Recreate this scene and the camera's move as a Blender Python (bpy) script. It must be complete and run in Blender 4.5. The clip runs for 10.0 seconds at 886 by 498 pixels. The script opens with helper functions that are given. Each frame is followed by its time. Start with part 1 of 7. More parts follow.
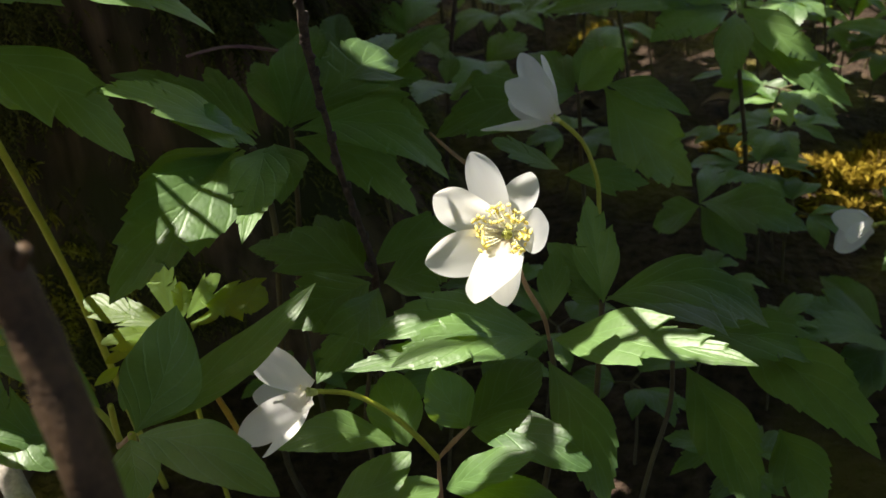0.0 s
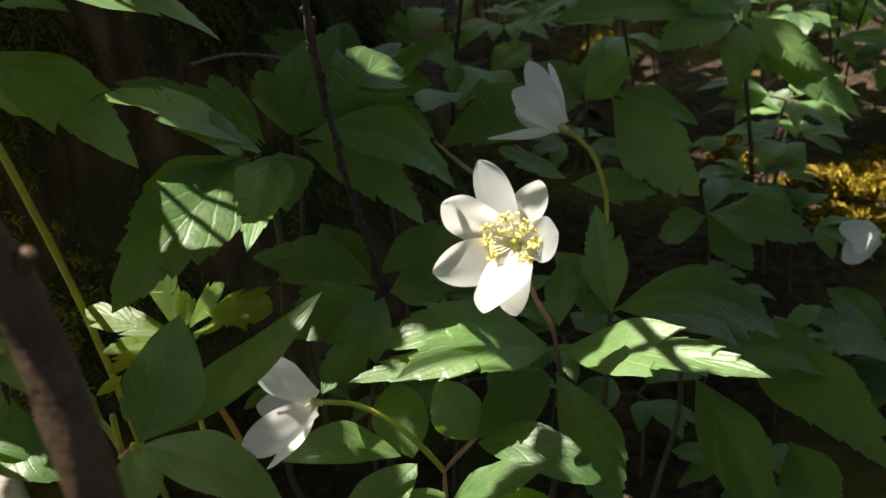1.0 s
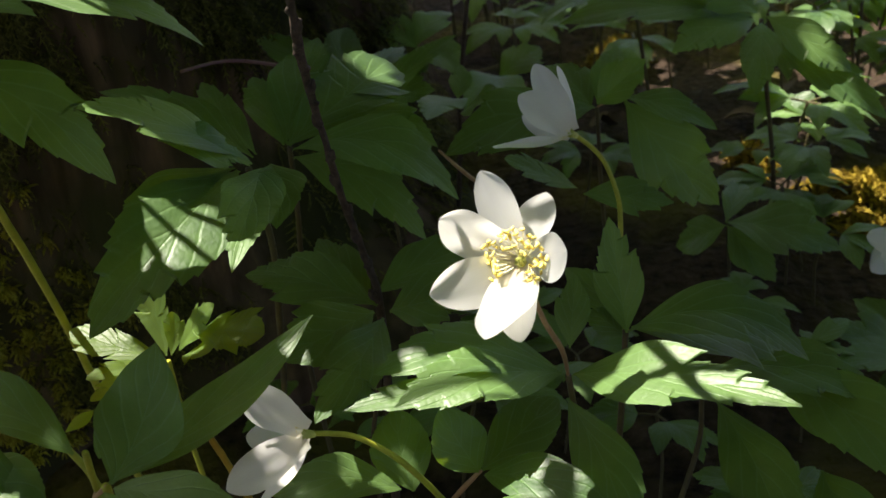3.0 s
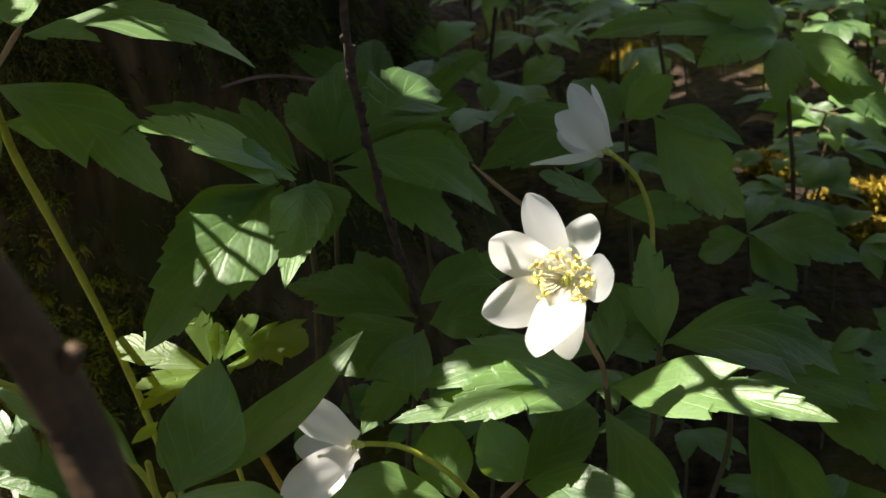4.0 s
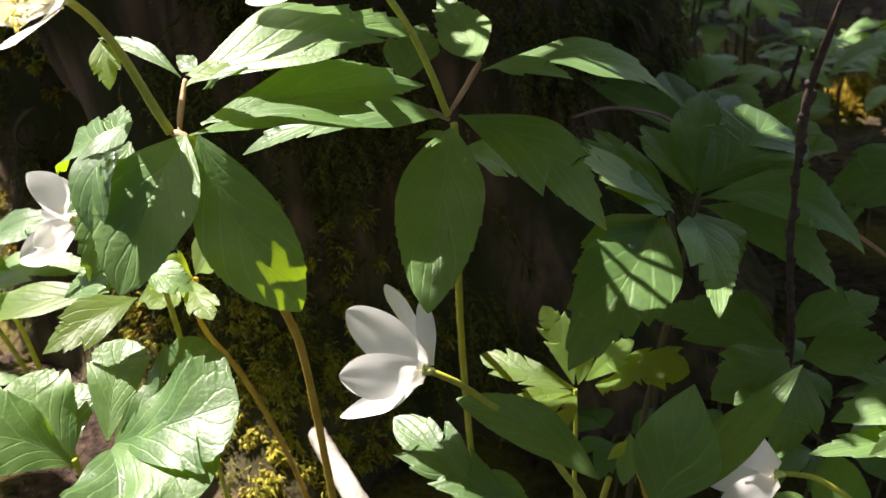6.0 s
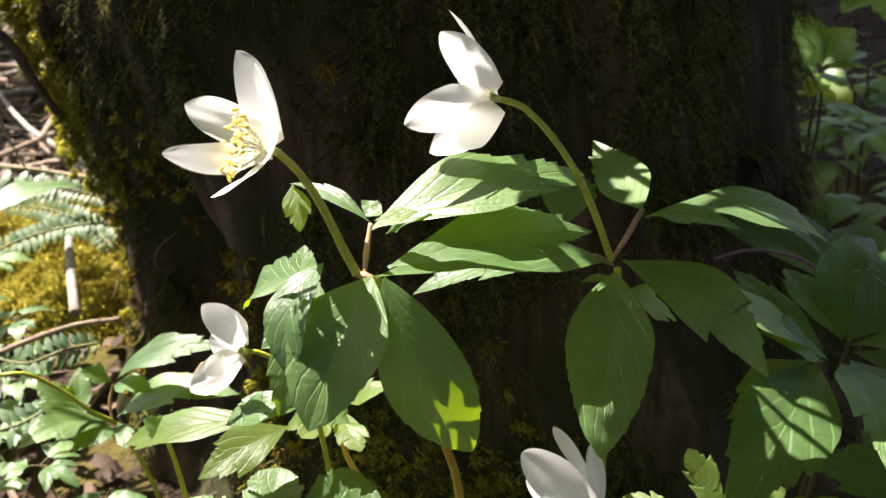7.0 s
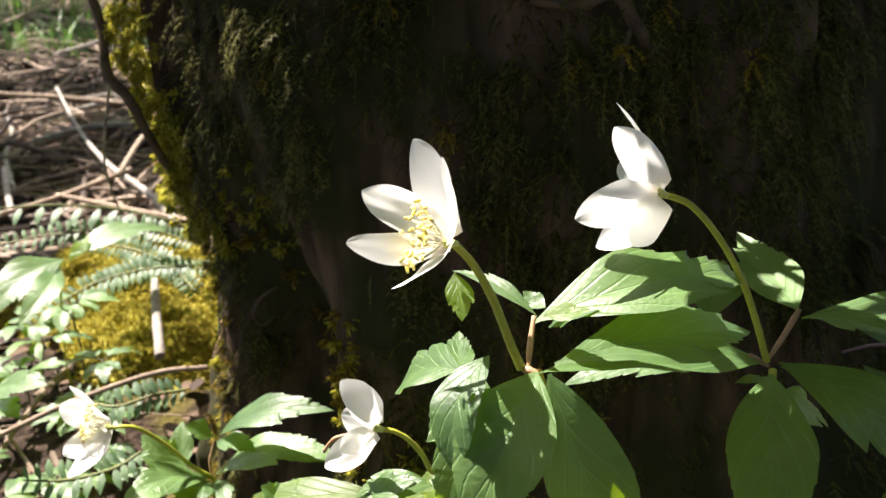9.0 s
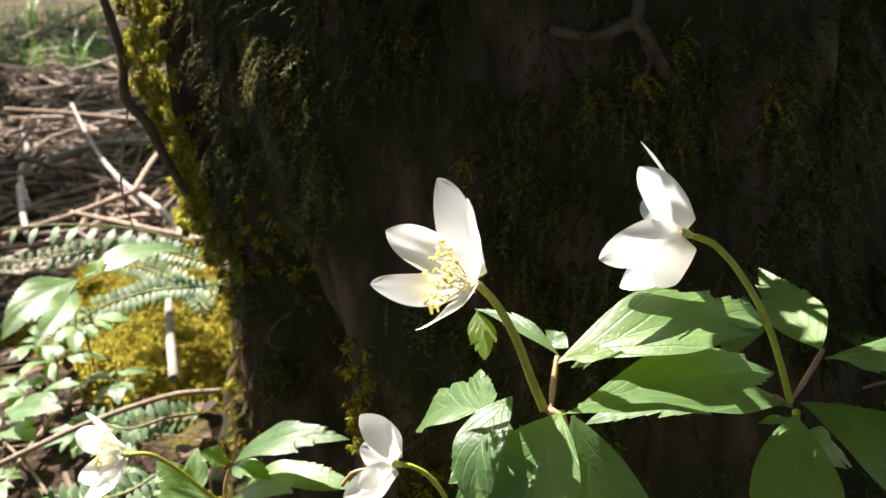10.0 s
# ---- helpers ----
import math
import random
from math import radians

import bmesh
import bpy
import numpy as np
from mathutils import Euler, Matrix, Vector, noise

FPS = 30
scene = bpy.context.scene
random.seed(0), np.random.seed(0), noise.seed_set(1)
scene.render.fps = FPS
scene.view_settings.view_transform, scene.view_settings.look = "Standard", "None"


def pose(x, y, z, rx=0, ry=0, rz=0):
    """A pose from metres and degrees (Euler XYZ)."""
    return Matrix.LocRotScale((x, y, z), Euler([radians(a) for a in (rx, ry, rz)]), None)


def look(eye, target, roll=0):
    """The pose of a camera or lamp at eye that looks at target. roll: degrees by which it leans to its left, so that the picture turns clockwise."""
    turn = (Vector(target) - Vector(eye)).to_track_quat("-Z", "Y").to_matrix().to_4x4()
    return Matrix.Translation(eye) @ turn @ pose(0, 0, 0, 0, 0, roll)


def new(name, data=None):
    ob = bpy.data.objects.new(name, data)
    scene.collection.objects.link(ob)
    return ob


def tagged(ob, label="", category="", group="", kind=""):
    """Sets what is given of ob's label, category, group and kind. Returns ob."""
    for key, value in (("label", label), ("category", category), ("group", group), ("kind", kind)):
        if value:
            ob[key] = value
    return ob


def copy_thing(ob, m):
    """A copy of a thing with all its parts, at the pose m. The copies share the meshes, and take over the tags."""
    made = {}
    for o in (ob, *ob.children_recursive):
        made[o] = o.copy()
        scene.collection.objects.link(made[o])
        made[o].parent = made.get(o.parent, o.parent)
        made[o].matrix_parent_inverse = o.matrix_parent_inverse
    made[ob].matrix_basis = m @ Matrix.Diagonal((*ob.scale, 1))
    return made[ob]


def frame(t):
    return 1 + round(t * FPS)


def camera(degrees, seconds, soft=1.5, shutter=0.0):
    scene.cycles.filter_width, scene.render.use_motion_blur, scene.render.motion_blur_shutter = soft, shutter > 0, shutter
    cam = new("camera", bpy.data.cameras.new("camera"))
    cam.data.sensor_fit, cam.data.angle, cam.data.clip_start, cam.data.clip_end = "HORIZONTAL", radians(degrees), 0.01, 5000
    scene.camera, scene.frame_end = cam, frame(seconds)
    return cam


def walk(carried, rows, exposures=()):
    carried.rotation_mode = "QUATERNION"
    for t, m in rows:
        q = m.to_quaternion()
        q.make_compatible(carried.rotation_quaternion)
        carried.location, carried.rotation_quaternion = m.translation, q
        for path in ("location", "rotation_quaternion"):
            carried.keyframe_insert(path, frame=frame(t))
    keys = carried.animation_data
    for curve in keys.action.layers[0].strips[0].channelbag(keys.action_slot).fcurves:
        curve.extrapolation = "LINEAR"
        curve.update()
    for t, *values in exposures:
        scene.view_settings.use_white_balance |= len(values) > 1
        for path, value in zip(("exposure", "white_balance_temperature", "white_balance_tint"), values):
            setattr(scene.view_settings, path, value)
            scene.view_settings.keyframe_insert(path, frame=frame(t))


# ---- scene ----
cam = camera(46.9, 10.0)
walk(cam, [(t, look(eye, target, roll)) for t, eye, target, roll in [
    (0, (0.00596, 0.01003, 0.34214), (-0.04039, 0.85566, -0.18961), -4.268),
    (0.5, (0.00437, 0.01412, 0.34597), (-0.03565, 0.86365, -0.18005), -3.928),
    (1, (0.00389, 0.01290, 0.33967), (-0.04293, 0.86433, -0.18272), -4.104),
    (1.5, (0.00376, 0.02061, 0.33716), (-0.04794, 0.87067, -0.18698), -4.525),
    (2, (0.00770, 0.03063, 0.32986), (-0.04801, 0.88549, -0.18600), -4.786),
    (3.5, (0.00683, 0.03407, 0.33163), (-0.05763, 0.88772, -0.18521), -5.171),
    (4, (-0.00358, 0.02795, 0.34146), (-0.06964, 0.88082, -0.17646), -5.059),
    (4.5, (-0.02421, 0.02403, 0.35389), (-0.09690, 0.88000, -0.15801), -5.102),
    (5, (-0.05046, 0.01058, 0.34746), (-0.14530, 0.87382, -0.14836), -4.924),
    (5.5, (-0.07790, 0.00447, 0.35056), (-0.20073, 0.86294, -0.14738), -4.654),
    (6, (-0.10094, 0.00891, 0.35956), (-0.26033, 0.86263, -0.13619), -5.245),
    (6.2, (-0.10483, 0.00799, 0.36516), (-0.28001, 0.86164, -0.12534), -5.768),
    (7.3, (-0.13492, -0.00322, 0.37552), (-0.38011, 0.89793, 0.01803), -5.150),
    (7.5, (-0.14146, -0.00533, 0.38311), (-0.38573, 0.89684, 0.02757), -4.825),
    (8, (-0.14883, -0.00645, 0.38139), (-0.40900, 0.90086, 0.05109), -4.388),
    (8.5, (-0.15557, -0.00469, 0.38220), (-0.41959, 0.89691, 0.03956), -3.777),
    (9, (-0.15844, -0.00033, 0.38479), (-0.43492, 0.89781, 0.04288), -3.563),
    (9.5, (-0.16734, -0.00048, 0.38913), (-0.44202, 0.90044, 0.05312), -3.159),
    (10, (-0.16245, 0.00158, 0.39063), (-0.44883, 0.90218, 0.06366), -3.251),
]], exposures=((0, 1.72, 6950, 11), (2, 1.76, 6950, 11), (3.5, 1.84, 6950, 11), (4.5, 1.92, 6900, 13), (6, 2.12, 6800, 18), (7.5, 2.12, 6800, 18), (10, 2.12, 6700, 17)))

# a small lens opening, focused on the flowers
cam.data.dof.use_dof = True
cam.data.dof.focus_distance, cam.data.dof.aperture_fstop = 0.30, 30.0

# light: one sun high on the left, and the open sky
SUN = Vector((-0.42, 0.243, 0.875)).normalized()
world = bpy.data.worlds.new("world")
scene.world = world
world.use_nodes = True
sky = world.node_tree.nodes.new("ShaderNodeTexSky")
sky.sky_type, sky.sun_disc = "NISHITA", False
sky.air_density, sky.dust_density, sky.ozone_density = 0.45, 3.0, 0.4
sky.sun_elevation, sky.sun_rotation = math.asin(SUN.z), math.atan2(SUN.x, SUN.y)
background = world.node_tree.nodes["Background"]
world.node_tree.links.new(sky.outputs[0], background.inputs["Color"])
background.inputs["Strength"].default_value = 0.082
sun = new("sun", bpy.data.lights.new("sun", "SUN"))
sun.data.energy, sun.data.angle, sun.data.color = 4.6, radians(0.36), (1.0, 0.96, 0.89)
sun.matrix_world = look(SUN * 8, (0, 0, 0))

# ---- materials ----
def material(name):
    m = bpy.data.materials.new(name)
    m.use_nodes = True
    return m, m.node_tree.nodes, m.node_tree.links, m.node_tree.nodes["Principled BSDF"]


def node(nodes, kind, **values):
    n = nodes.new(kind)
    for key, value in values.items():
        n.inputs[key].default_value = value
    return n


def ramp(nodes, *stops):
    n = nodes.new("ShaderNodeValToRGB")
    while len(n.color_ramp.elements) < len(stops):
        n.color_ramp.elements.new(0.5)
    for e, (at, colour) in zip(n.color_ramp.elements, stops):
        e.position, e.color = at, (*colour, 1)
    return n


def maths(nodes, links, op, a, b=None, c=None):
    n = nodes.new("ShaderNodeMath")
    n.operation = op
    for i, v in enumerate((a, b, c)):
        if v is None:
            continue
        if isinstance(v, (int, float)):
            n.inputs[i].default_value = v
        else:
            links.new(v, n.inputs[i])
    return n.outputs[0]


def mix_colour(nodes, links, factor, a, b, blend="MIX"):
    n = nodes.new("ShaderNodeMix")
    n.data_type, n.blend_type = "RGBA", blend
    for socket, v in ((n.inputs[0], factor), (n.inputs[6], a), (n.inputs[7], b)):
        if isinstance(v, (int, float)):
            socket.default_value = v
        elif isinstance(v, tuple):
            socket.default_value = (*v, 1)
        else:
            links.new(v, socket)
    return n.outputs[2]


def thin(m, nodes, links, shader, colour, amount):
    """Lets a share of the light through a thin blade."""
    t = nodes.new("ShaderNodeBsdfTranslucent")
    if isinstance(colour, tuple):
        t.inputs["Color"].default_value = (*colour, 1)
    else:
        links.new(colour, t.inputs["Color"])
    mix = nodes.new("ShaderNodeMixShader")
    mix.inputs[0].default_value = amount
    links.new(shader.outputs[0], mix.inputs[1])
    links.new(t.outputs[0], mix.inputs[2])
    links.new(mix.outputs[0], nodes["Material Output"].inputs["Surface"])


def leaf_material(name, dark, light, through_colour, amount=0.34, gloss=0.5):
    m, nodes, links, shader = material(name)
    uv = nodes.new("ShaderNodeUVMap")
    split = nodes.new("ShaderNodeSeparateXYZ")
    links.new(uv.outputs[0], split.inputs[0])
    across = maths(nodes, links, "ABSOLUTE", maths(nodes, links, "MULTIPLY_ADD", split.outputs[0], 2.0, -1.0))
    along = split.outputs[1]
    # side veins sweep forward from the midrib
    where = nodes.new("ShaderNodeNewGeometry")
    warp = node(nodes, "ShaderNodeTexNoise", Scale=130.0, Detail=2.0)
    links.new(where.outputs["Position"], warp.inputs["Vector"])
    phase = maths(nodes, links, "MULTIPLY_ADD", along, 4.4, maths(nodes, links, "MULTIPLY_ADD", across, -2.2, maths(nodes, links, "MULTIPLY_ADD", warp.outputs[0], 0.3, -0.15)))
    saw = maths(nodes, links, "PINGPONG", phase, 0.5)
    side = maths(nodes, links, "SMOOTH_MIN", maths(nodes, links, "MULTIPLY", saw, 9.0), 1.0, 0.3)
    mid = maths(nodes, links, "MINIMUM", maths(nodes, links, "MULTIPLY", across, 30.0), 1.0)
    vein = maths(nodes, links, "MINIMUM", side, mid)
    coarse = node(nodes, "ShaderNodeTexNoise", Scale=90.0, Detail=6.0, Roughness=0.65)
    fine = node(nodes, "ShaderNodeTexNoise", Scale=900.0, Detail=3.0)
    cells = node(nodes, "ShaderNodeTexVoronoi", Scale=420.0)
    cells.feature = "DISTANCE_TO_EDGE"
    for n in (coarse, fine, cells):
        links.new(where.outputs["Position"], n.inputs["Vector"])
    info = nodes.new("ShaderNodeObjectInfo")
    tone = maths(nodes, links, "MULTIPLY_ADD", coarse.outputs[0], 0.75, maths(nodes, links, "MULTIPLY_ADD", info.outputs["Random"], 0.42, -0.05))
    tint = ramp(nodes, (0.28, dark), (0.72, light))
    links.new(tone, tint.inputs[0])
    pale = tuple(min(1, c * 1.7 + 0.03) for c in light)
    colour = mix_colour(nodes, links, maths(nodes, links, "MULTIPLY", maths(nodes, links, "SUBTRACT", 1.0, vein), 0.42), tint.outputs[0], pale)
    links.new(colour, shader.inputs["Base Color"])
    shader.inputs["Roughness"].default_value = 0.47
    shader.inputs["Specular IOR Level"].default_value = gloss
    shader.inputs["Sheen Weight"].default_value = 0.05
    shader.inputs["Sheen Roughness"].default_value = 0.45
    height = maths(nodes, links, "ADD", maths(nodes, links, "MULTIPLY", vein, 0.45),
                   maths(nodes, links, "MULTIPLY_ADD", fine.outputs[0], 0.35, maths(nodes, links, "MULTIPLY", cells.outputs[0], 0.5)))
    bump = node(nodes, "ShaderNodeBump", Strength=0.55, Distance=0.0005)
    links.new(height, bump.inputs["Height"])
    links.new(bump.outputs[0], shader.inputs["Normal"])
    glow = mix_colour(nodes, links, maths(nodes, links, "MULTIPLY_ADD", vein, 0.2, 0.8), (0.10, 0.16, 0.02), through_colour)
    thin(m, nodes, links, shader, glow, amount)
    return m


def petal_material():
    m, nodes, links, shader = material("petal")
    uv = nodes.new("ShaderNodeUVMap")
    stretch = nodes.new("ShaderNodeMapping")
    stretch.inputs["Scale"].default_value = (26, 1.6, 1)
    links.new(uv.outputs[0], stretch.inputs[0])
    lines = node(nodes, "ShaderNodeTexNoise", Scale=1.0, Detail=3.0)
    links.new(stretch.outputs[0], lines.inputs["Vector"])
    tint = ramp(nodes, (0.3, (0.80, 0.80, 0.78)), (0.7, (0.89, 0.89, 0.88)))
    links.new(lines.outputs[0], tint.inputs[0])
    # the claw is tinged with pink
    along = nodes.new("ShaderNodeSeparateXYZ")
    links.new(uv.outputs[0], along.inputs[0])
    blush = ramp(nodes, (0.0, (0.80, 0.66, 0.55)), (0.34, (1, 1, 1)))
    links.new(along.outputs[1], blush.inputs[0])
    colour = mix_colour(nodes, links, 1.0, tint.outputs[0], blush.outputs[0], "MULTIPLY")
    links.new(colour, shader.inputs["Base Color"])
    shader.inputs["Roughness"].default_value = 0.55
    shader.inputs["Specular IOR Level"].default_value = 0.25
    bump = node(nodes, "ShaderNodeBump", Strength=0.12, Distance=0.0003)
    links.new(lines.outputs[0], bump.inputs["Height"])
    links.new(bump.outputs[0], shader.inputs["Normal"])
    thin(m, nodes, links, shader, (0.98, 0.97, 0.92), 0.70)
    return m


def plain(name, low, high, scale=200.0, rough=0.6, bump_strength=0.3, distance=0.0006, random_share=0.0):
    """A mottled surface: two colours mixed by noise at two scales, with fine relief."""
    m, nodes, links, shader = material(name)
    where = nodes.new("ShaderNodeNewGeometry")
    a = node(nodes, "ShaderNodeTexNoise", Scale=scale, Detail=5.0)
    b = node(nodes, "ShaderNodeTexNoise", Scale=scale * 6, Detail=3.0)
    for n in (a, b):
        links.new(where.outputs["Position"], n.inputs["Vector"])
    mixed = maths(nodes, links, "MULTIPLY_ADD", a.outputs[0], 0.65, maths(nodes, links, "MULTIPLY", b.outputs[0], 0.35))
    if random_share:
        mixed = maths(nodes, links, "MULTIPLY_ADD", mixed, 1 - random_share, maths(nodes, links, "MULTIPLY", where.outputs["Random Per Island"], random_share))
    tint = ramp(nodes, (0.32, low), (0.68, high))
    links.new(mixed, tint.inputs[0])
    links.new(tint.outputs[0], shader.inputs["Base Color"])
    shader.inputs["Roughness"].default_value = rough
    shader.inputs["Specular IOR Level"].default_value = 0.3
    bump = node(nodes, "ShaderNodeBump", Strength=bump_strength, Distance=distance)
    links.new(mixed, bump.inputs["Height"])
    links.new(bump.outputs[0], shader.inputs["Normal"])
    return m


def moss_material(name, low, mid, high, amount=0.35):
    m, nodes, links, shader = material(name)
    where = nodes.new("ShaderNodeNewGeometry")
    patch = node(nodes, "ShaderNodeTexNoise", Scale=22.0, Detail=3.0)
    links.new(where.outputs["Position"], patch.inputs["Vector"])
    tone = maths(nodes, links, "MULTIPLY_ADD", where.outputs["Random Per Island"], 0.55, maths(nodes, links, "MULTIPLY", patch.outputs[0], 0.45))
    tint = ramp(nodes, (0.2, low), (0.5, mid), (0.85, high))
    links.new(tone, tint.inputs[0])
    links.new(tint.outputs[0], shader.inputs["Base Color"])
    shader.inputs["Roughness"].default_value = 0.7
    shader.inputs["Specular IOR Level"].default_value = 0.18
    thin(m, nodes, links, shader, tint.outputs[0], amount)
    return m


def bark_material():
    m, nodes, links, shader = material("bark")
    where = nodes.new("ShaderNodeNewGeometry")
    stretch = nodes.new("ShaderNodeMapping")
    stretch.inputs["Scale"].default_value = (90, 90, 14)
    links.new(where.outputs["Position"], stretch.inputs[0])
    ridge = node(nodes, "ShaderNodeTexNoise", Scale=1.0, Detail=6.0)
    links.new(stretch.outputs[0], ridge.inputs["Vector"])
    patch = node(nodes, "ShaderNodeTexNoise", Scale=16.0, Detail=5.0)
    links.new(where.outputs["Position"], patch.inputs["Vector"])
    wood = ramp(nodes, (0.3, (0.030, 0.020, 0.014)), (0.72, (0.155, 0.104, 0.068)))
    links.new(ridge.outputs[0], wood.inputs[0])
    green = ramp(nodes, (0.38, (0, 0, 0)), (0.58, (1, 1, 1)))
    links.new(patch.outputs[0], green.inputs[0])
    colour = mix_colour(nodes, links, green.outputs[0], wood.outputs[0], (0.036, 0.037, 0.015))
    links.new(colour, shader.inputs["Base Color"])
    shader.inputs["Roughness"].default_value = 0.9
    shader.inputs["Specular IOR Level"].default_value = 0.12
    bump = node(nodes, "ShaderNodeBump", Strength=0.9, Distance=0.004)
    links.new(ridge.outputs[0], bump.inputs["Height"])
    links.new(bump.outputs[0], shader.inputs["Normal"])
    return m


def soil_material():
    m, nodes, links, shader = material("forest_soil")
    where = nodes.new("ShaderNodeNewGeometry")
    a = node(nodes, "ShaderNodeTexNoise", Scale=9.0, Detail=6.0)
    b = node(nodes, "ShaderNodeTexNoise", Scale=130.0, Detail=6.0)
    cells = node(nodes, "ShaderNodeTexVoronoi", Scale=46.0)
    for n in (a, b, cells):
        links.new(where.outputs["Position"], n.inputs["Vector"])
    soil = ramp(nodes, (0.3, (0.012, 0.008, 0.006)), (0.7, (0.060, 0.040, 0.028)))
    links.new(b.outputs[0], soil.inputs[0])
    litter = mix_colour(nodes, links, 0.35, soil.outputs[0], cells.outputs["Distance"], "SOFT_LIGHT")
    mossy = ramp(nodes, (0.52, (0, 0, 0)), (0.62, (1, 1, 1)))
    links.new(a.outputs[0], mossy.inputs[0])
    colour = mix_colour(nodes, links, maths(nodes, links, "MULTIPLY", mossy.outputs[0], 0.7), litter, (0.10, 0.085, 0.018))
    links.new(colour, shader.inputs["Base Color"])
    shader.inputs["Roughness"].default_value = 0.95
    shader.inputs["Specular IOR Level"].default_value = 0.12
    bump = node(nodes, "ShaderNodeBump", Strength=1.0, Distance=0.01)
    links.new(b.outputs[0], bump.inputs["Height"])
    links.new(bump.outputs[0], shader.inputs["Normal"])
    return m


LEAF = leaf_material("anemone_leaf", (0.031, 0.080, 0.021), (0.100, 0.186, 0.050), (0.42, 0.66, 0.012), 0.30, 0.65)
# for young leaves, and for lit leaves whose sunlight is put into the colour
YOUNG_OR_LIT = leaf_material("young_or_lit_leaf", (0.07, 0.14, 0.025), (0.15, 0.25, 0.05), (0.66, 0.80, 0.02), 0.6, 0.7)
CANOPY = leaf_material("canopy_leaf", (0.05, 0.13, 0.02), (0.10, 0.22, 0.03), (0.22, 0.42, 0.04), 0.35)
FERN = leaf_material("fern_leaf", (0.035, 0.085, 0.035), (0.10, 0.17, 0.070), (0.14, 0.28, 0.05), 0.30, 0.55)
PETAL = petal_material()
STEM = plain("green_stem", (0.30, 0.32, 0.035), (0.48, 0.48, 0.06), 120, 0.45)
RIB = plain("fern_rib", (0.08, 0.10, 0.03), (0.18, 0.19, 0.06), 160, 0.55)
RED = plain("reddish_stalk", (0.30, 0.16, 0.085), (0.44, 0.28, 0.16), 160, 0.5)
PINK = plain("purplish_stalk", (0.20, 0.09, 0.12), (0.28, 0.16, 0.17), 160, 0.45)
# darker stalk colour for plants in shade; the shade is put into it
SHADED_STALK = plain("shaded_stalk", (0.055, 0.045, 0.022), (0.12, 0.10, 0.045), 120, 0.55)
BROWN = plain("olive_brown_stalk", (0.36, 0.21, 0.022), (0.52, 0.36, 0.06), 120, 0.45)
ANTHER = plain("yellow_anther", (0.88, 0.68, 0.10), (0.97, 0.86, 0.32), 900, 0.7)
FILAMENT = plain("pale_filament", (0.80, 0.78, 0.52), (0.90, 0.88, 0.68), 400, 0.6)
PISTIL = plain("green_pistil", (0.48, 0.52, 0.12), (0.70, 0.72, 0.26), 500, 0.6)
BARK = bark_material()
SOIL = soil_material()
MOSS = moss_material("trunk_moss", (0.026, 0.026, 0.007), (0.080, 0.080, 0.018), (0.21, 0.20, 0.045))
# yellow-green moss, its colour raised to carry part of the sunlight
SUNLIT_GOLD_MOSS = moss_material("sunlit_golden_moss", (0.24, 0.22, 0.03), (0.54, 0.51, 0.07), (0.76, 0.73, 0.18), 0.65)
DRY = plain("dry_leaf", (0.028, 0.017, 0.010), (0.115, 0.072, 0.045), 90, 0.8, 0.4, 0.001, 0.6)
ROOT = plain("root_bark", (0.040, 0.027, 0.015), (0.15, 0.105, 0.062), 150, 0.8, 0.7, 0.0010)
TWIG = plain("dark_twig", (0.015, 0.010, 0.008), (0.10, 0.070, 0.052), 420, 0.6, 0.9, 0.0010)
STICK = plain("brown_stick", (0.028, 0.017, 0.009), (0.105, 0.064, 0.034), 170, 0.6, 0.8, 0.0008)
PALE = plain("pale_dead_wood", (0.12, 0.10, 0.085), (0.38, 0.35, 0.30), 90, 0.8, 0.6, 0.001)
GREY = plain("grey_dead_wood", (0.095, 0.062, 0.042), (0.36, 0.275, 0.20), 90, 0.85, 0.6, 0.001, 0.4)
FALLEN = plain("fallen_twig_bark", (0.030, 0.019, 0.013), (0.25, 0.19, 0.14), 90, 0.85, 0.6, 0.001, 0.7)
# paler still: sun on the rim's moss curls, put into the colour
SUNLIT_LIME_MOSS = moss_material("sunlit_lime_moss", (0.30, 0.27, 0.03), (0.62, 0.60, 0.10), (0.80, 0.78, 0.26), 0.6)
OLIVE_MOSS = moss_material("olive_moss", (0.18, 0.15, 0.020), (0.45, 0.39, 0.050), (0.64, 0.58, 0.13), 0.45)
AMBER_MOSS = moss_material("amber_moss", (0.08, 0.05, 0.008), (0.26, 0.18, 0.02), (0.50, 0.38, 0.05))
GRASS = leaf_material("grass_blade", (0.04, 0.10, 0.025), (0.09, 0.18, 0.04), (0.12, 0.26, 0.03), 0.25, 0.35)

# ---- builders ----
UP = Vector((0, 0, 1))


def part(name, mesh, mat, parent, label=""):
    """Links a mesh, modelled at its place in the world, under a thing or under a part."""
    mesh.materials.append(mat)
    ob = new(name, mesh)
    ob.parent = parent
    if parent.type == "EMPTY":
        ob.matrix_parent_inverse = Matrix.Translation(-parent.location)
    return tagged(ob, label)


def thing(name, at, label, category, group="", kind=""):
    ob = new(name)
    ob.location, ob.empty_display_size = at, 0.02
    return tagged(ob, label, category, group, kind)


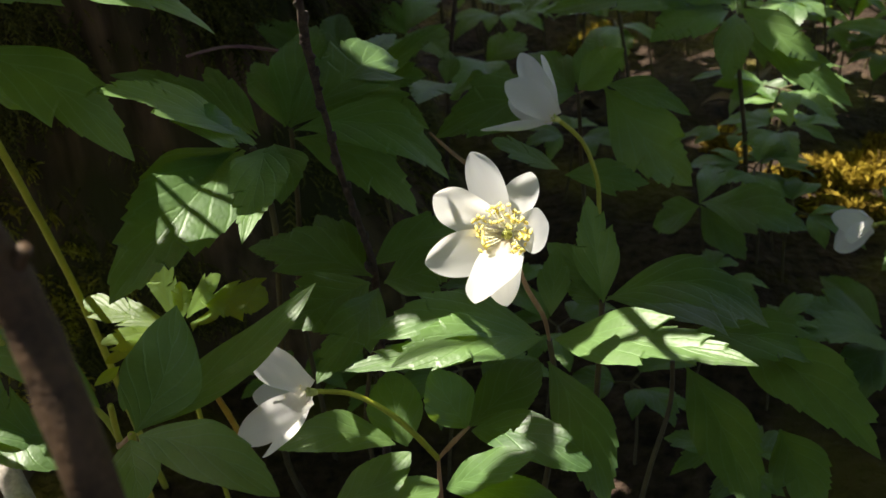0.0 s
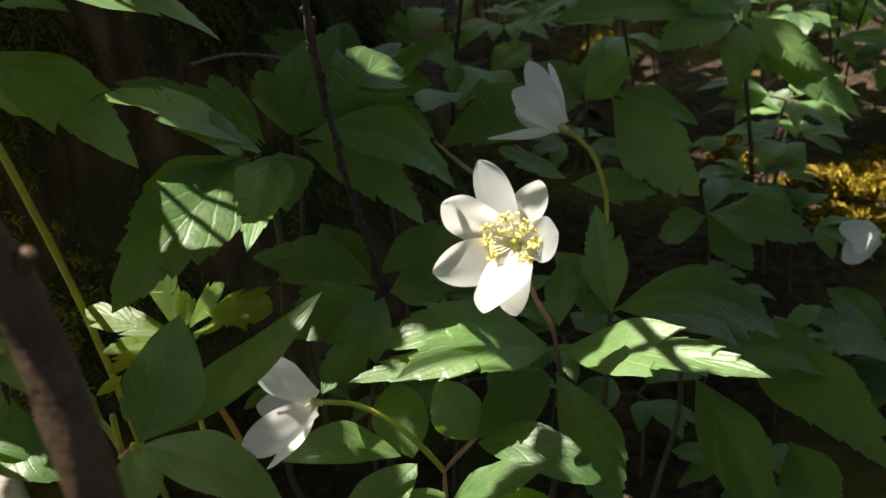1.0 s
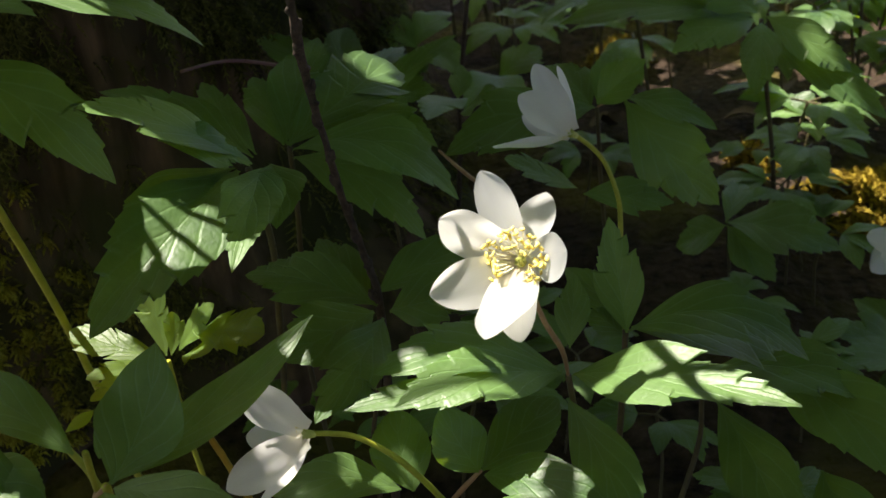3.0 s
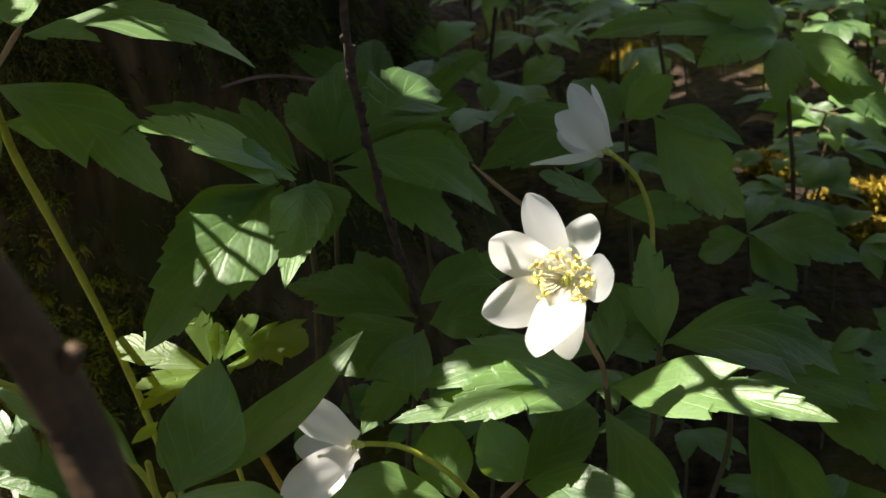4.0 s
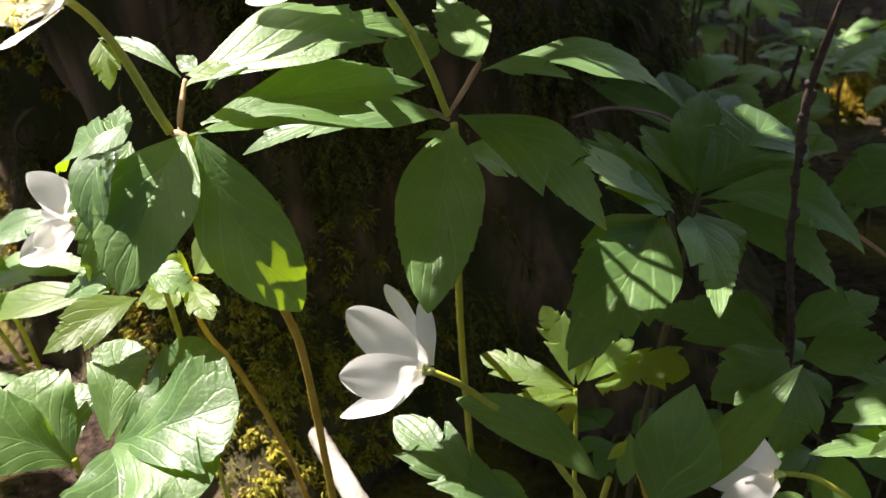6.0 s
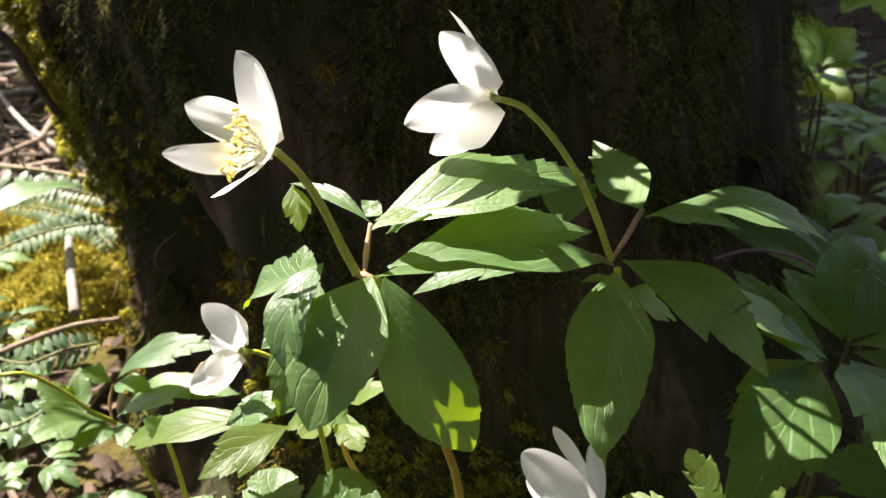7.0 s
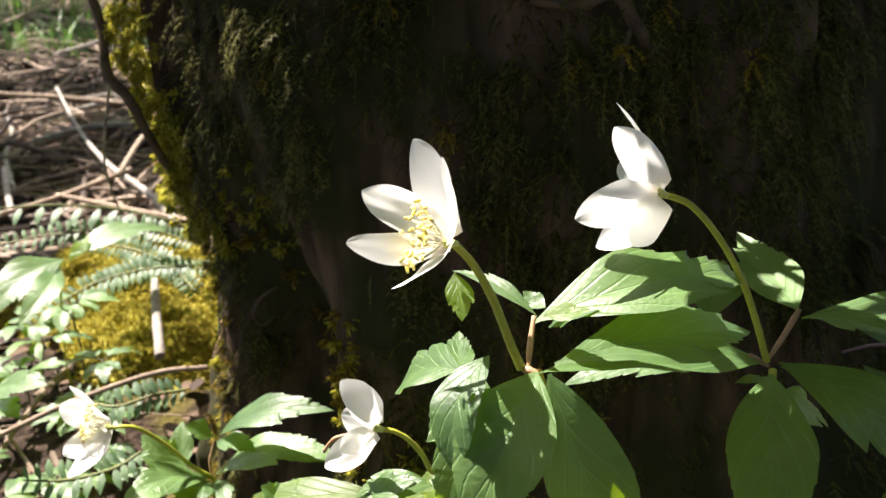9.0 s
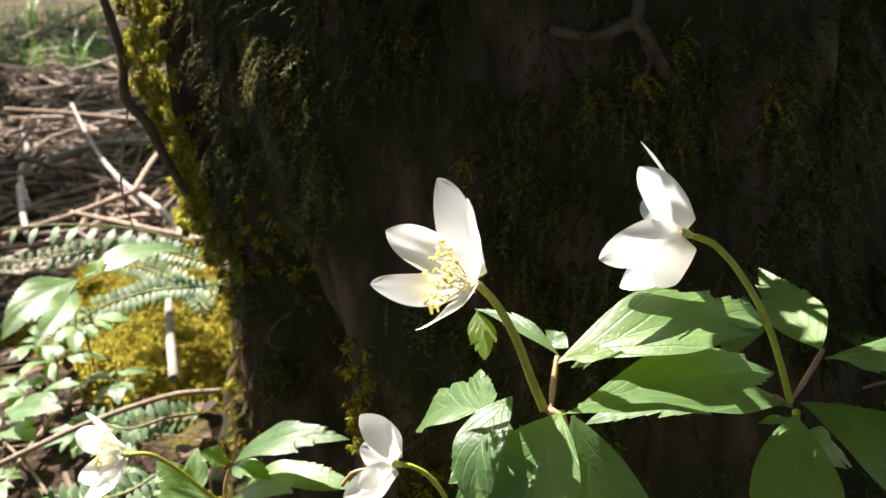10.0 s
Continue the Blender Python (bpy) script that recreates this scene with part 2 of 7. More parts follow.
def mesh_of(name, verts, faces, uvs=None, smooth=True):
    me = bpy.data.meshes.new(name)
    me.from_pydata([tuple(v) for v in verts], [], [tuple(int(i) for i in q) for q in faces])
    if uvs is not None:
        layer = me.uv_layers.new(name="UVMap")
        index = np.empty(len(me.loops), dtype=np.int32)
        me.loops.foreach_get("vertex_index", index)
        layer.data.foreach_set("uv", np.asarray(uvs, dtype=np.float32)[index].ravel())
    if smooth:
        me.polygons.foreach_set("use_smooth", [True] * len(me.polygons))
    me.update()
    return me


def grid_faces(rows, cols, start=0, closed=False):
    r, c = np.meshgrid(np.arange(rows - 1), np.arange(cols if closed else cols - 1), indexing="ij")
    r, c = r.ravel(), c.ravel()
    d = (c + 1) % cols
    return np.stack([r * cols + c, r * cols + d, (r + 1) * cols + d, (r + 1) * cols + c], 1) + start


def leaf_side(s, style, r):
    """One side of a leaf, base to tip: half-width, how far the margin reaches forward, and how far a lobe sinks under the next."""
    peak, zero = r.uniform(0.42, 0.54), np.zeros_like(s)
    rise, fall = np.clip(s / peak, 0, 1), np.clip((s - peak) / (1 - peak), 0, 1)
    w = np.where(s < peak, np.sin(0.5 * np.pi * rise) ** 1.1, (1 - fall ** r.uniform(1.45, 1.8)) ** r.uniform(0.95, 1.05))
    if style == "smooth":
        return w, zero, zero
    if style == "fine":
        w = np.where(s < peak, np.sin(0.5 * np.pi * rise) ** 0.85, (1 - fall ** 2.0) ** 0.85)
    begin, cuts = 0.44, [(r.uniform(0.52, 0.68), r.uniform(0.16, 0.36))] if r.random() < 0.62 else []
    if r.random() < 0.35:
        cuts.append((r.uniform(0.76, 0.84), r.uniform(0.14, 0.28)))
    if style == "fine":
        cuts = []
    if style == "fan":
        w = np.where(s < 0.70, np.clip(s / 0.70, 0, 1) ** 0.75, (1 - np.clip((s - 0.70) / 0.30, 0, 1) ** 2.6) ** 0.65)
        begin, cuts = 0.50, [(r.uniform(0.68, 0.80), r.uniform(0.10, 0.22))]
    if style == "lobe":
        w = np.where(s < 0.6, np.clip(s / 0.6, 0, 1) ** 0.85, (1 - np.clip((s - 0.6) / 0.4, 0, 1) ** 2.2) ** 0.8)
        begin, cuts = 0.30, [(r.uniform(0.42, 0.52), r.uniform(0.40, 0.55)), (r.uniform(0.66, 0.78), r.uniform(0.35, 0.5))]
    push, sink = zero.copy(), zero.copy()
    for cut, deep in cuts:
        d = s - cut
        before = np.clip(1 + d / 0.15, 0, 1) ** 2 * (d <= 0)
        w = w * (1 - deep * np.where(d > 0, np.exp(-np.clip(d, 0, 1) / 0.10), 0)) * (1 + 0.22 * deep * before)
        push, sink = push + 0.20 * deep * before, sink + deep * before
    # forward teeth of uneven size
    phase = np.cumsum(1 + 0.6 * np.sin(r.uniform(14, 22) * s + r.uniform(0, 6.28))) / len(s) * r.uniform(9, 13)
    turn = phase % 1.0
    size = (0.45 if style == "fine" else 1.0) * (0.030 + 0.065 * r.random(40))[np.clip(phase.astype(int), 0, 39)] * np.clip((s - begin) * 6, 0, 1) * np.clip((1 - s) * 9, 0.15, 1)
    w = w * (1 - size) + size * turn ** 1.4 * 1.2 * np.clip(w * 3, 0, 1)
    return w, push + 0.22 * size * turn ** 2, sink


def blade(base, tip, normal, width, bend, style, seed, rows=84, half=6, fold=0.20, wave=0.045, holes=()):
    """A thin leaf between two points, arched by bend, creased along its middle and quilted between the side veins."""
    r = np.random.default_rng(seed)
    base, tip, n = np.array(base, float), np.array(tip, float), np.array(normal, float)
    axis = tip - base
    length = np.linalg.norm(axis)
    axis = axis / length
    n = n - axis * (n @ axis)
    n = n / np.linalg.norm(n)
    side = np.cross(axis, n)
    s = np.linspace(0, 1, rows)
    sides = [leaf_side(s, style, r) for _ in range(2)]
    v = np.linspace(-1, 1, 2 * half + 1)[None, :]
    t = s[:, None]
    half_width, push, sink = (np.where(v < 0, sides[0][k][:, None], sides[1][k][:, None]) for k in range(3))
    half_width = np.maximum(half_width, 0.055 * np.clip(3 - 12 * t, 0, 1))
    sway = r.uniform(-0.06, 0.06) * length * np.sin(np.pi * t)
    p0, p1 = r.uniform(0, 6.28, 2)
    w = half_width * width * 0.5
    soft = np.sin(np.pi * t ** 0.9) * width * 0.5
    lift = fold * (np.abs(v) - 0.35 * v * v) * np.minimum(w, soft * 1.2)
    lift = lift + wave * width * (np.sin(9 * t + p0 + 1.7 * np.sign(v)) * np.abs(v) ** 1.5 * np.sin(np.pi * t) + 0.5 * np.sin(16 * t + p1 + v) * v * v * np.sin(np.pi * t))
    crease = np.abs(np.sin(np.pi * (4.4 * t - 2.2 * np.abs(v)))) ** 0.8
    lift = lift + r.uniform(0.003, 0.011) * width * (crease - 0.6) * np.clip(4 * np.abs(v), 0, 1) * np.sin(np.pi * t) ** 0.6 * (1 - v ** 4)
    lift = lift + bend * length * 4 * t * (1 - t) - 0.10 * width * sink * np.abs(v) ** 2
    along = t * length + 0.10 * w * np.abs(v) * (1 - t) + push * length * np.abs(v) ** 1.5
    verts = base + axis * along[..., None] + side * (v * w + sway)[..., None] + n * lift[..., None]
    uvs = np.stack([0.5 + 0.5 * v + 0 * t, t + 0 * v], -1)
    faces = grid_faces(rows, 2 * half + 1)
    for along_at, across_at, size in holes:
        row, col = faces[:, 0] // (2 * half + 1), faces[:, 0] % (2 * half + 1)
        faces = faces[((row / rows - along_at) / size) ** 2 + (((col - half + 0.5) / half - across_at) / (2.2 * size)) ** 2 > 1]
    return mesh_of("leaf", verts.reshape(-1, 3).tolist(), faces, uvs.reshape(-1, 2))


def tube(points, radii, sides=8, rough=0.0, seed=0, caps=True):
    """A round stalk through points, smoothed between them."""
    pts = [Vector(p) for p in points]
    fine, rad = [], []
    steps = 6
    n = len(pts)
    for i in range(n - 1):
        p0, p1, p2, p3 = pts[max(i - 1, 0)], pts[i], pts[i + 1], pts[min(i + 2, n - 1)]
        for k in range(steps if i < n - 2 else steps + 1):
            t = k / steps
            fine.append(0.5 * ((2 * p1) + (p2 - p0) * t + (2 * p0 - 5 * p1 + 4 * p2 - p3) * t * t + (3 * p1 - p0 - 3 * p2 + p3) * t ** 3))
            rad.append(radii[i] * (1 - t) + radii[i + 1] * t)
    r = np.random.default_rng(seed)
    verts = []
    ref = Vector((0.3, 0.9, 0.2))
    for i, p in enumerate(fine):
        d = (fine[min(i + 1, len(fine) - 1)] - fine[max(i - 1, 0)]).normalized()
        a = d.cross(ref).normalized()
        b = d.cross(a)
        for k in range(sides):
            ang = 2 * math.pi * k / sides
            q = rad[i] * (1 + rough * (r.random() - 0.5) * 2)
            verts.append(p + (a * math.cos(ang) + b * math.sin(ang)) * q)
    faces = [tuple(q) for q in grid_faces(len(fine), sides, 0, True)]
    if caps:
        faces += [tuple(range(sides))[::-1], tuple(range(len(verts) - sides, len(verts)))]
    me = bpy.data.meshes.new("stalk")
    me.from_pydata([tuple(v) for v in verts], [], [tuple(int(i) for i in q) for q in faces])
    me.polygons.foreach_set("use_smooth", [True] * len(me.polygons))
    me.update()
    return me


def joined(pieces):
    """Many small meshes, given as (vertices, faces), as one."""
    verts, faces, at = [], [], 0
    for v, q in pieces:
        verts.append(np.asarray(v))
        faces += [tuple(int(i) + at for i in face) for face in q]
        at += len(v)
    me = bpy.data.meshes.new("pieces")
    me.from_pydata(np.concatenate(verts).tolist(), [], faces)
    me.update()
    return me


COUNT = [0]


def serial():
    COUNT[0] += 1
    return COUNT[0]


def wood_anemone(label, at):
    return thing("wood_anemone", at, label, "wood anemone", "wood anemones round the tree stump")


def stalk(plant, mat, radius, *points):
    radii = [radius * (0.9 + 0.25 * i / (len(points) - 1)) for i in range(len(points))]
    if mat is RED:
        radii[0] *= 0.6
        radii[-1] *= 0.6
    return part("stem", tube(points, radii, 8, 0.06, serial()), mat, plant)


def leaf(plant, base, tip, normal, width, bend=0.1, style="tooth", mat=None, holes=()):
    return part("leaf", blade(base, tip, normal, width, bend, style, serial(), holes=holes), mat or LEAF, plant)


def stamen_mesh(seed):
    """A pale thread with a plump yellow anther at its end, along z."""
    r = np.random.default_rng(seed)
    tip = Vector((r.uniform(-0.0006, 0.0006), r.uniform(-0.0006, 0.0006), 0.0068))
    k = 0.00013
    verts = [p + Vector((x, y, 0)) * k for p in (Vector((0, 0, 0)), tip * 0.5 + Vector((0.0002, 0, 0)), tip) for x, y in ((1, 0), (-0.5, 0.87), (-0.5, -0.87))]
    faces = [(3 * s + q, 3 * s + (q + 1) % 3, 3 * s + 3 + (q + 1) % 3, 3 * s + 3 + q) for s in (0, 1) for q in range(3)]
    spin = Vector((r.uniform(-1, 1), r.uniform(-1, 1), r.uniform(0.1, 0.8))).normalized()
    x = spin.orthogonal().normalized()
    y = spin.cross(x)
    at = len(verts)
    verts += [tip - spin * 0.0009] + [tip + spin * (h * 0.0009) + (x * math.cos(q) + y * math.sin(q) * 0.75) * 0.00042 for h in (-0.5, 0.5) for q in (0, 1.05, 2.09, 3.14, 4.19, 5.24)] + [tip + spin * 0.0009]
    knob = [(0, 1 + (q + 1) % 6, 1 + q) for q in range(6)] + [(1 + q, 1 + (q + 1) % 6, 7 + (q + 1) % 6, 7 + q) for q in range(6)] + [(13, 7 + q, 7 + (q + 1) % 6) for q in range(6)]
    me = mesh_of("stamen", verts, faces + [tuple(at + q for q in f) for f in knob])
    me.materials.append(FILAMENT)
    me.materials.append(ANTHER)
    me.polygons.foreach_set("material_index", [0] * len(faces) + [1] * len(knob))
    return me


STAMENS = [stamen_mesh(k) for k in range(5)]


def flower(plant, at, facing, open_wide):
    """The heart of a flower: a dome of green pistils ringed by stamens; petals are added to it."""
    r = np.random.default_rng(serial())
    c, a = Vector(at), Vector(facing).normalized()
    b = a.orthogonal().normalized()
    d = a.cross(b)
    bm = bmesh.new()
    for _ in range(24):
        out, ang = 0.0015 * math.sqrt(r.random()), r.random() * 6.28
        p = c + a * (0.0026 - 300 * out * out) + (b * math.cos(ang) + d * math.sin(ang)) * out
        bmesh.ops.create_icosphere(bm, subdivisions=1, radius=0.00048, matrix=Matrix.Translation(p))
    bmesh.ops.create_cone(bm, cap_ends=True, segments=10, radius1=0.0009, radius2=0.0015, depth=0.0030, matrix=Matrix.Translation(c + a * 0.0004) @ a.to_track_quat("Z", "Y").to_matrix().to_4x4())
    me = bpy.data.meshes.new("pistils")
    bm.to_mesh(me)
    bm.free()
    me.polygons.foreach_set("use_smooth", [True] * len(me.polygons))
    ob = part("flower", me, PISTIL, plant, "white flower with a yellow centre")
    ob["at"], ob["facing"], ob["open"] = tuple(c), tuple(a), open_wide
    for i in range((14, 60, 105)[open_wide]):
        ang, lean = r.random() * 6.28, (0.10 + 0.90 * math.sqrt(r.random())) * (0.45, 0.85, 1.08)[open_wide]
        out = b * math.cos(ang) + d * math.sin(ang)
        way = (a * math.cos(lean) + out * math.sin(lean)).normalized()
        o = new("stamen", STAMENS[i % len(STAMENS)])
        o.parent = ob
        foot = c + a * (0.0026, 0.0040, 0.0012)[open_wide] + out * 0.0019
        o.matrix_basis = Matrix.Translation(foot) @ way.to_track_quat("Z", "Y").to_matrix().to_4x4() @ Matrix.Scale(r.uniform(0.75, 1.15) * (0.30, 1.30, 1.18)[open_wide], 4)
    return ob


def petal(bloom, tip, width, inner=None, neck=0.0, peak=0.0):
    """One white petal, broadest past its middle and blunt, cupped toward the flower's heart."""
    r = np.random.default_rng(serial())
    c, a, tip = np.array(bloom["at"]), np.array(bloom["facing"]), np.array(tip)
    base = c + 0.0016 * (tip - c) / np.linalg.norm(tip - c)
    axis = tip - base
    length = np.linalg.norm(axis)
    axis = axis / length
    n = np.array(inner) if inner else a
    n = n - axis * (n @ axis)
    n = n / np.linalg.norm(n)
    side = np.cross(axis, n)
    rows, u = 30, np.linspace(-1, 1, 13)
    neck, peak, blunt = neck or r.uniform(0.50, 0.60), peak or r.uniform(0.47, 0.57), r.uniform(0.62, 0.78)
    skew, twist, notch, wavy = r.uniform(-0.10, 0.10), r.uniform(-0.18, 0.18), r.uniform(-0.14, 0.14), r.uniform(0, 6.28)
    curl, dents = r.uniform(-0.03, 0.07), r.uniform(0, 6.28, 2)
    verts, uvs = [], []
    for t in np.sin(np.linspace(0, 0.5 * np.pi, rows)):
        rise = min(t / peak, 1.0)
        share = neck + (1 - neck) * rise * rise * (3 - 2 * rise) if t < peak else max(1 - ((t - peak) / (1 - peak)) ** 2.3, 0.0) ** blunt
        for v in u:
            w = max(width * 0.5 * share * (1 + 0.055 * np.sin(9 * t + dents[int(v > 0)]) * t), 0.00005)
            lift = 0.15 * v * v * w * share - (0.045 if bloom["open"] == 2 else 0.075) * length * 4 * t * (1 - t) + 0.055 * width * np.sin(7 * t + wavy + 2.4 * v) * abs(v) * share
            lift += twist * v * w * t - curl * length * t ** 4 + 0.012 * width * np.cos(5.5 * v) * share
            reach = t * length + notch * v * w - 0.035 * width * np.exp(-(v * 3.0 - notch * 6) ** 2) * t ** 6
            verts.append(base + axis * reach + side * (v * w + skew * width * np.sin(np.pi * t)) + n * lift)
            uvs.append((0.5 + 0.5 * v, t))
    return part("petal", mesh_of("petal", verts, grid_faces(rows, len(u)), uvs), PETAL, bloom)


# ---- ground ----
def ground_height(x, y):
    p = Vector((x, y, 0))
    far = max(0.0, math.hypot(x + 0.2, y - 0.4) - 1.2)
    h = 0.030 * noise.noise(p * 2.3) + 0.014 * noise.noise(p * 7.0) + 0.006 * noise.noise(p * 24.0)
    return h - 0.018 + 0.05 * min(far, 6) * (0.6 + 0.8 * noise.noise(p * 0.35))


def spread(count, near, far):
    k = np.linspace(-1, 1, count)
    return near * k + (far - near) * np.sign(k) * np.abs(k) ** 5


gx, gy = spread(221, 2.2, 60.0) - 0.2, spread(221, 2.2, 60.0) + 0.8
ground = new("ground", mesh_of("ground", [(x, y, ground_height(x, y)) for y in gy for x in gx], grid_faces(221, 221)))
ground.data.materials.append(SOIL)
tagged(ground, "dark forest soil with leaf litter and yellow moss", "ground", kind="structure")

# ---- the stump ----
TREE = Vector((-0.304, 0.694, 0))


def stump_top(angle):
    """Height of the broken rim."""
    return 0.445 - 0.05 * math.cos(angle) + 0.018 * noise.noise(Vector((math.cos(angle) * 5, math.sin(angle) * 5, 3)))


def trunk_point(angle, z, out=0.0):
    """A point on the stump's flank; angle in radians from +x."""
    c, s = math.cos(angle), math.sin(angle)
    p = Vector((c * 2.0, s * 2.0, z * 2.2))
    r = 0.229 + 0.016 * noise.noise(p) + 0.012 * noise.noise(Vector((c * 6, s * 6, z * 7)))
    r += 0.0065 * noise.noise(Vector((c * 13, s * 13, z * 5 + 4))) + 0.0045 * noise.noise(Vector((c * 26, s * 26, z * 24)))
    foot = math.exp(-max(z, 0) / 0.10)
    turn = lambda at: math.atan2(math.sin(angle - at), math.cos(angle - at))
    r += foot * (0.030 + 0.085 * math.exp(-(turn(-0.55) / 0.42) ** 2) + 0.012 * math.exp(-(turn(3.62) / 0.20) ** 2) + 0.05 * math.exp(-(turn(1.4) / 0.5) ** 2))
    r += 0.125 * math.exp(-max(z, 0) / 0.055) * math.exp(-(turn(4.80) / 0.20) ** 2)
    r += 0.005 * math.exp(-(turn(3.76) / 0.07) ** 2) * (0.6 + 0.8 * noise.noise(Vector((1, 2, z * 22))))
    r -= 0.022 * math.exp(-(turn(3.65) / 0.40) ** 2) * min(max((0.30 - z) / 0.18, -0.1), 1.0)
    # a hollow between two roots
    r -= 0.085 * math.exp(-(turn(4.20) / 0.17) ** 2) * math.exp(-((z - 0.10) / 0.10) ** 2)
    r += out
    return Vector((TREE.x + c * r, TREE.y + s * r, z))


def build_stump():
    ob = thing("tree_stump", (TREE.x, TREE.y, 0), "old broad tree stump, dark bark under hanging moss", "tree stump")
    angles = np.linspace(0, 2 * math.pi, 300, endpoint=False)
    levels = np.linspace(0, 1, 120)
    verts = [trunk_point(a, -0.06 + (stump_top(a) + 0.06) * k) for k in levels for a in angles]
    part("bark", mesh_of("bark", verts, grid_faces(len(levels), len(angles), 0, True)), BARK, ob)
    # splintered wood of the broken top
    verts = []
    for q in (1.0, 0.93, 0.8, 0.6, 0.35, 0.02):
        for a in angles[::3]:
            p = trunk_point(a, stump_top(a))
            x, y = TREE.x + (p.x - TREE.x) * q, TREE.y + (p.y - TREE.y) * q
            verts.append((x, y, p.z - 0.05 * (1 - q) - (0.0 if q == 1 else 0.02 * abs(noise.noise(Vector((x * 60, y * 60, 1)))))))
    part("broken_top", mesh_of("top", verts, grid_faces(6, 100, 0, True)), GREY, ob, "weathered splintered wood")
    return ob


build_stump()


def strands(places, length, width, r, droop=1.0, barbs=4):
    """Small feathery moss shoots: each a narrow bent strip with short forward barbs."""
    pieces = []
    for p, n in places:
        size = length * r.uniform(0.5, 1.5)
        w = width * r.uniform(0.6, 1.3)
        flat = Vector((-n.y, n.x, 0)).normalized() if abs(n.z) < 0.95 else Vector((1, 0, 0))
        side = (flat + Vector((r.uniform(-0.5, 0.5), r.uniform(-0.5, 0.5), r.uniform(-0.4, 0.4)))).normalized()
        way = (n * r.uniform(0.5, 1.0) + flat * r.uniform(-0.8, 0.8) + Vector((0, 0, r.uniform(-0.5, 0.6)))).normalized()
        pts, q = [], p.copy()
        for k in range(barbs + 1):
            pts.append(q.copy())
            way = (way + Vector((0, 0, -0.42 * droop)) + side * r.uniform(-0.22, 0.22)).normalized()
            q = q + way * size / barbs
        v, f = [], []
        for k, c in enumerate(pts):
            ww = w * (1 - 0.8 * k / barbs) * 0.5
            v += [tuple(c - side * ww), tuple(c + side * ww)]
        f += [(2 * k, 2 * k + 1, 2 * k + 3, 2 * k + 2) for k in range(barbs)]
        for k in range(1, barbs):
            c, d = pts[k], (pts[k + 1] - pts[k]).normalized()
            reach = size * 0.17 * (1.1 - 0.7 * k / barbs)
            for sgn in (-1, 1):
                at = len(v)
                v += [tuple(c - d * w * 0.55), tuple(c + d * w * 0.55), tuple(c + side * sgn * reach + d * reach * 0.9)]
                f.append((at, at + 1, at + 2))
        pieces.append((v, f))
    return pieces


def shoots(places, length, radius, r, droop=0.5):
    """Plump curled moss shoots, each a bent tapering stem."""
    pieces = []
    for p, n in places:
        size, thick = length * r.uniform(0.55, 1.4), radius * r.uniform(0.7, 1.3)
        way = (n + Vector((r.uniform(-0.6, 0.6), r.uniform(-0.6, 0.6), r.uniform(-0.4, 0.7)))).normalized()
        bend = Vector((r.uniform(-0.5, 0.5), r.uniform(-0.5, 0.5), -droop * r.uniform(0.3, 1.5)))
        q, v = p - way * size * 0.2, []
        for share in (0.6, 1.0, 1.05, 0.8, 0.3):
            x = way.orthogonal().normalized()
            y = way.cross(x)
            v += [tuple(q + (x * math.cos(k * 1.5708) + y * math.sin(k * 1.5708)) * thick * share) for k in range(4)]
            way = (way + bend * 0.7).normalized()
            q = q + way * size / 4
        pieces.append((v, [tuple(f) for f in grid_faces(5, 4, 0, True)] + [(16, 17, 18, 19)]))
    return pieces


def clump(angle, z, size, count, r, out=0.0):
    """Places for the shoots of one rounded tuft on the stump."""
    c = trunk_point(angle, z, out)
    places = []
    for _ in range(count):
        d = Vector((math.cos(angle) + r.normal(0, 0.6), math.sin(angle) + r.normal(0, 0.6), r.normal(0.1, 0.6))).normalized()
        places.append((c + d * size * r.uniform(0.3, 1.0), d))
    return places


def moss(label, pieces, mat, smooth=False):
    ob = new("moss", joined(pieces))
    ob.data.materials.append(mat)
    ob.data.polygons.foreach_set("use_smooth", [smooth] * len(ob.data.polygons))
    return tagged(ob, label, "moss", kind="stuff")


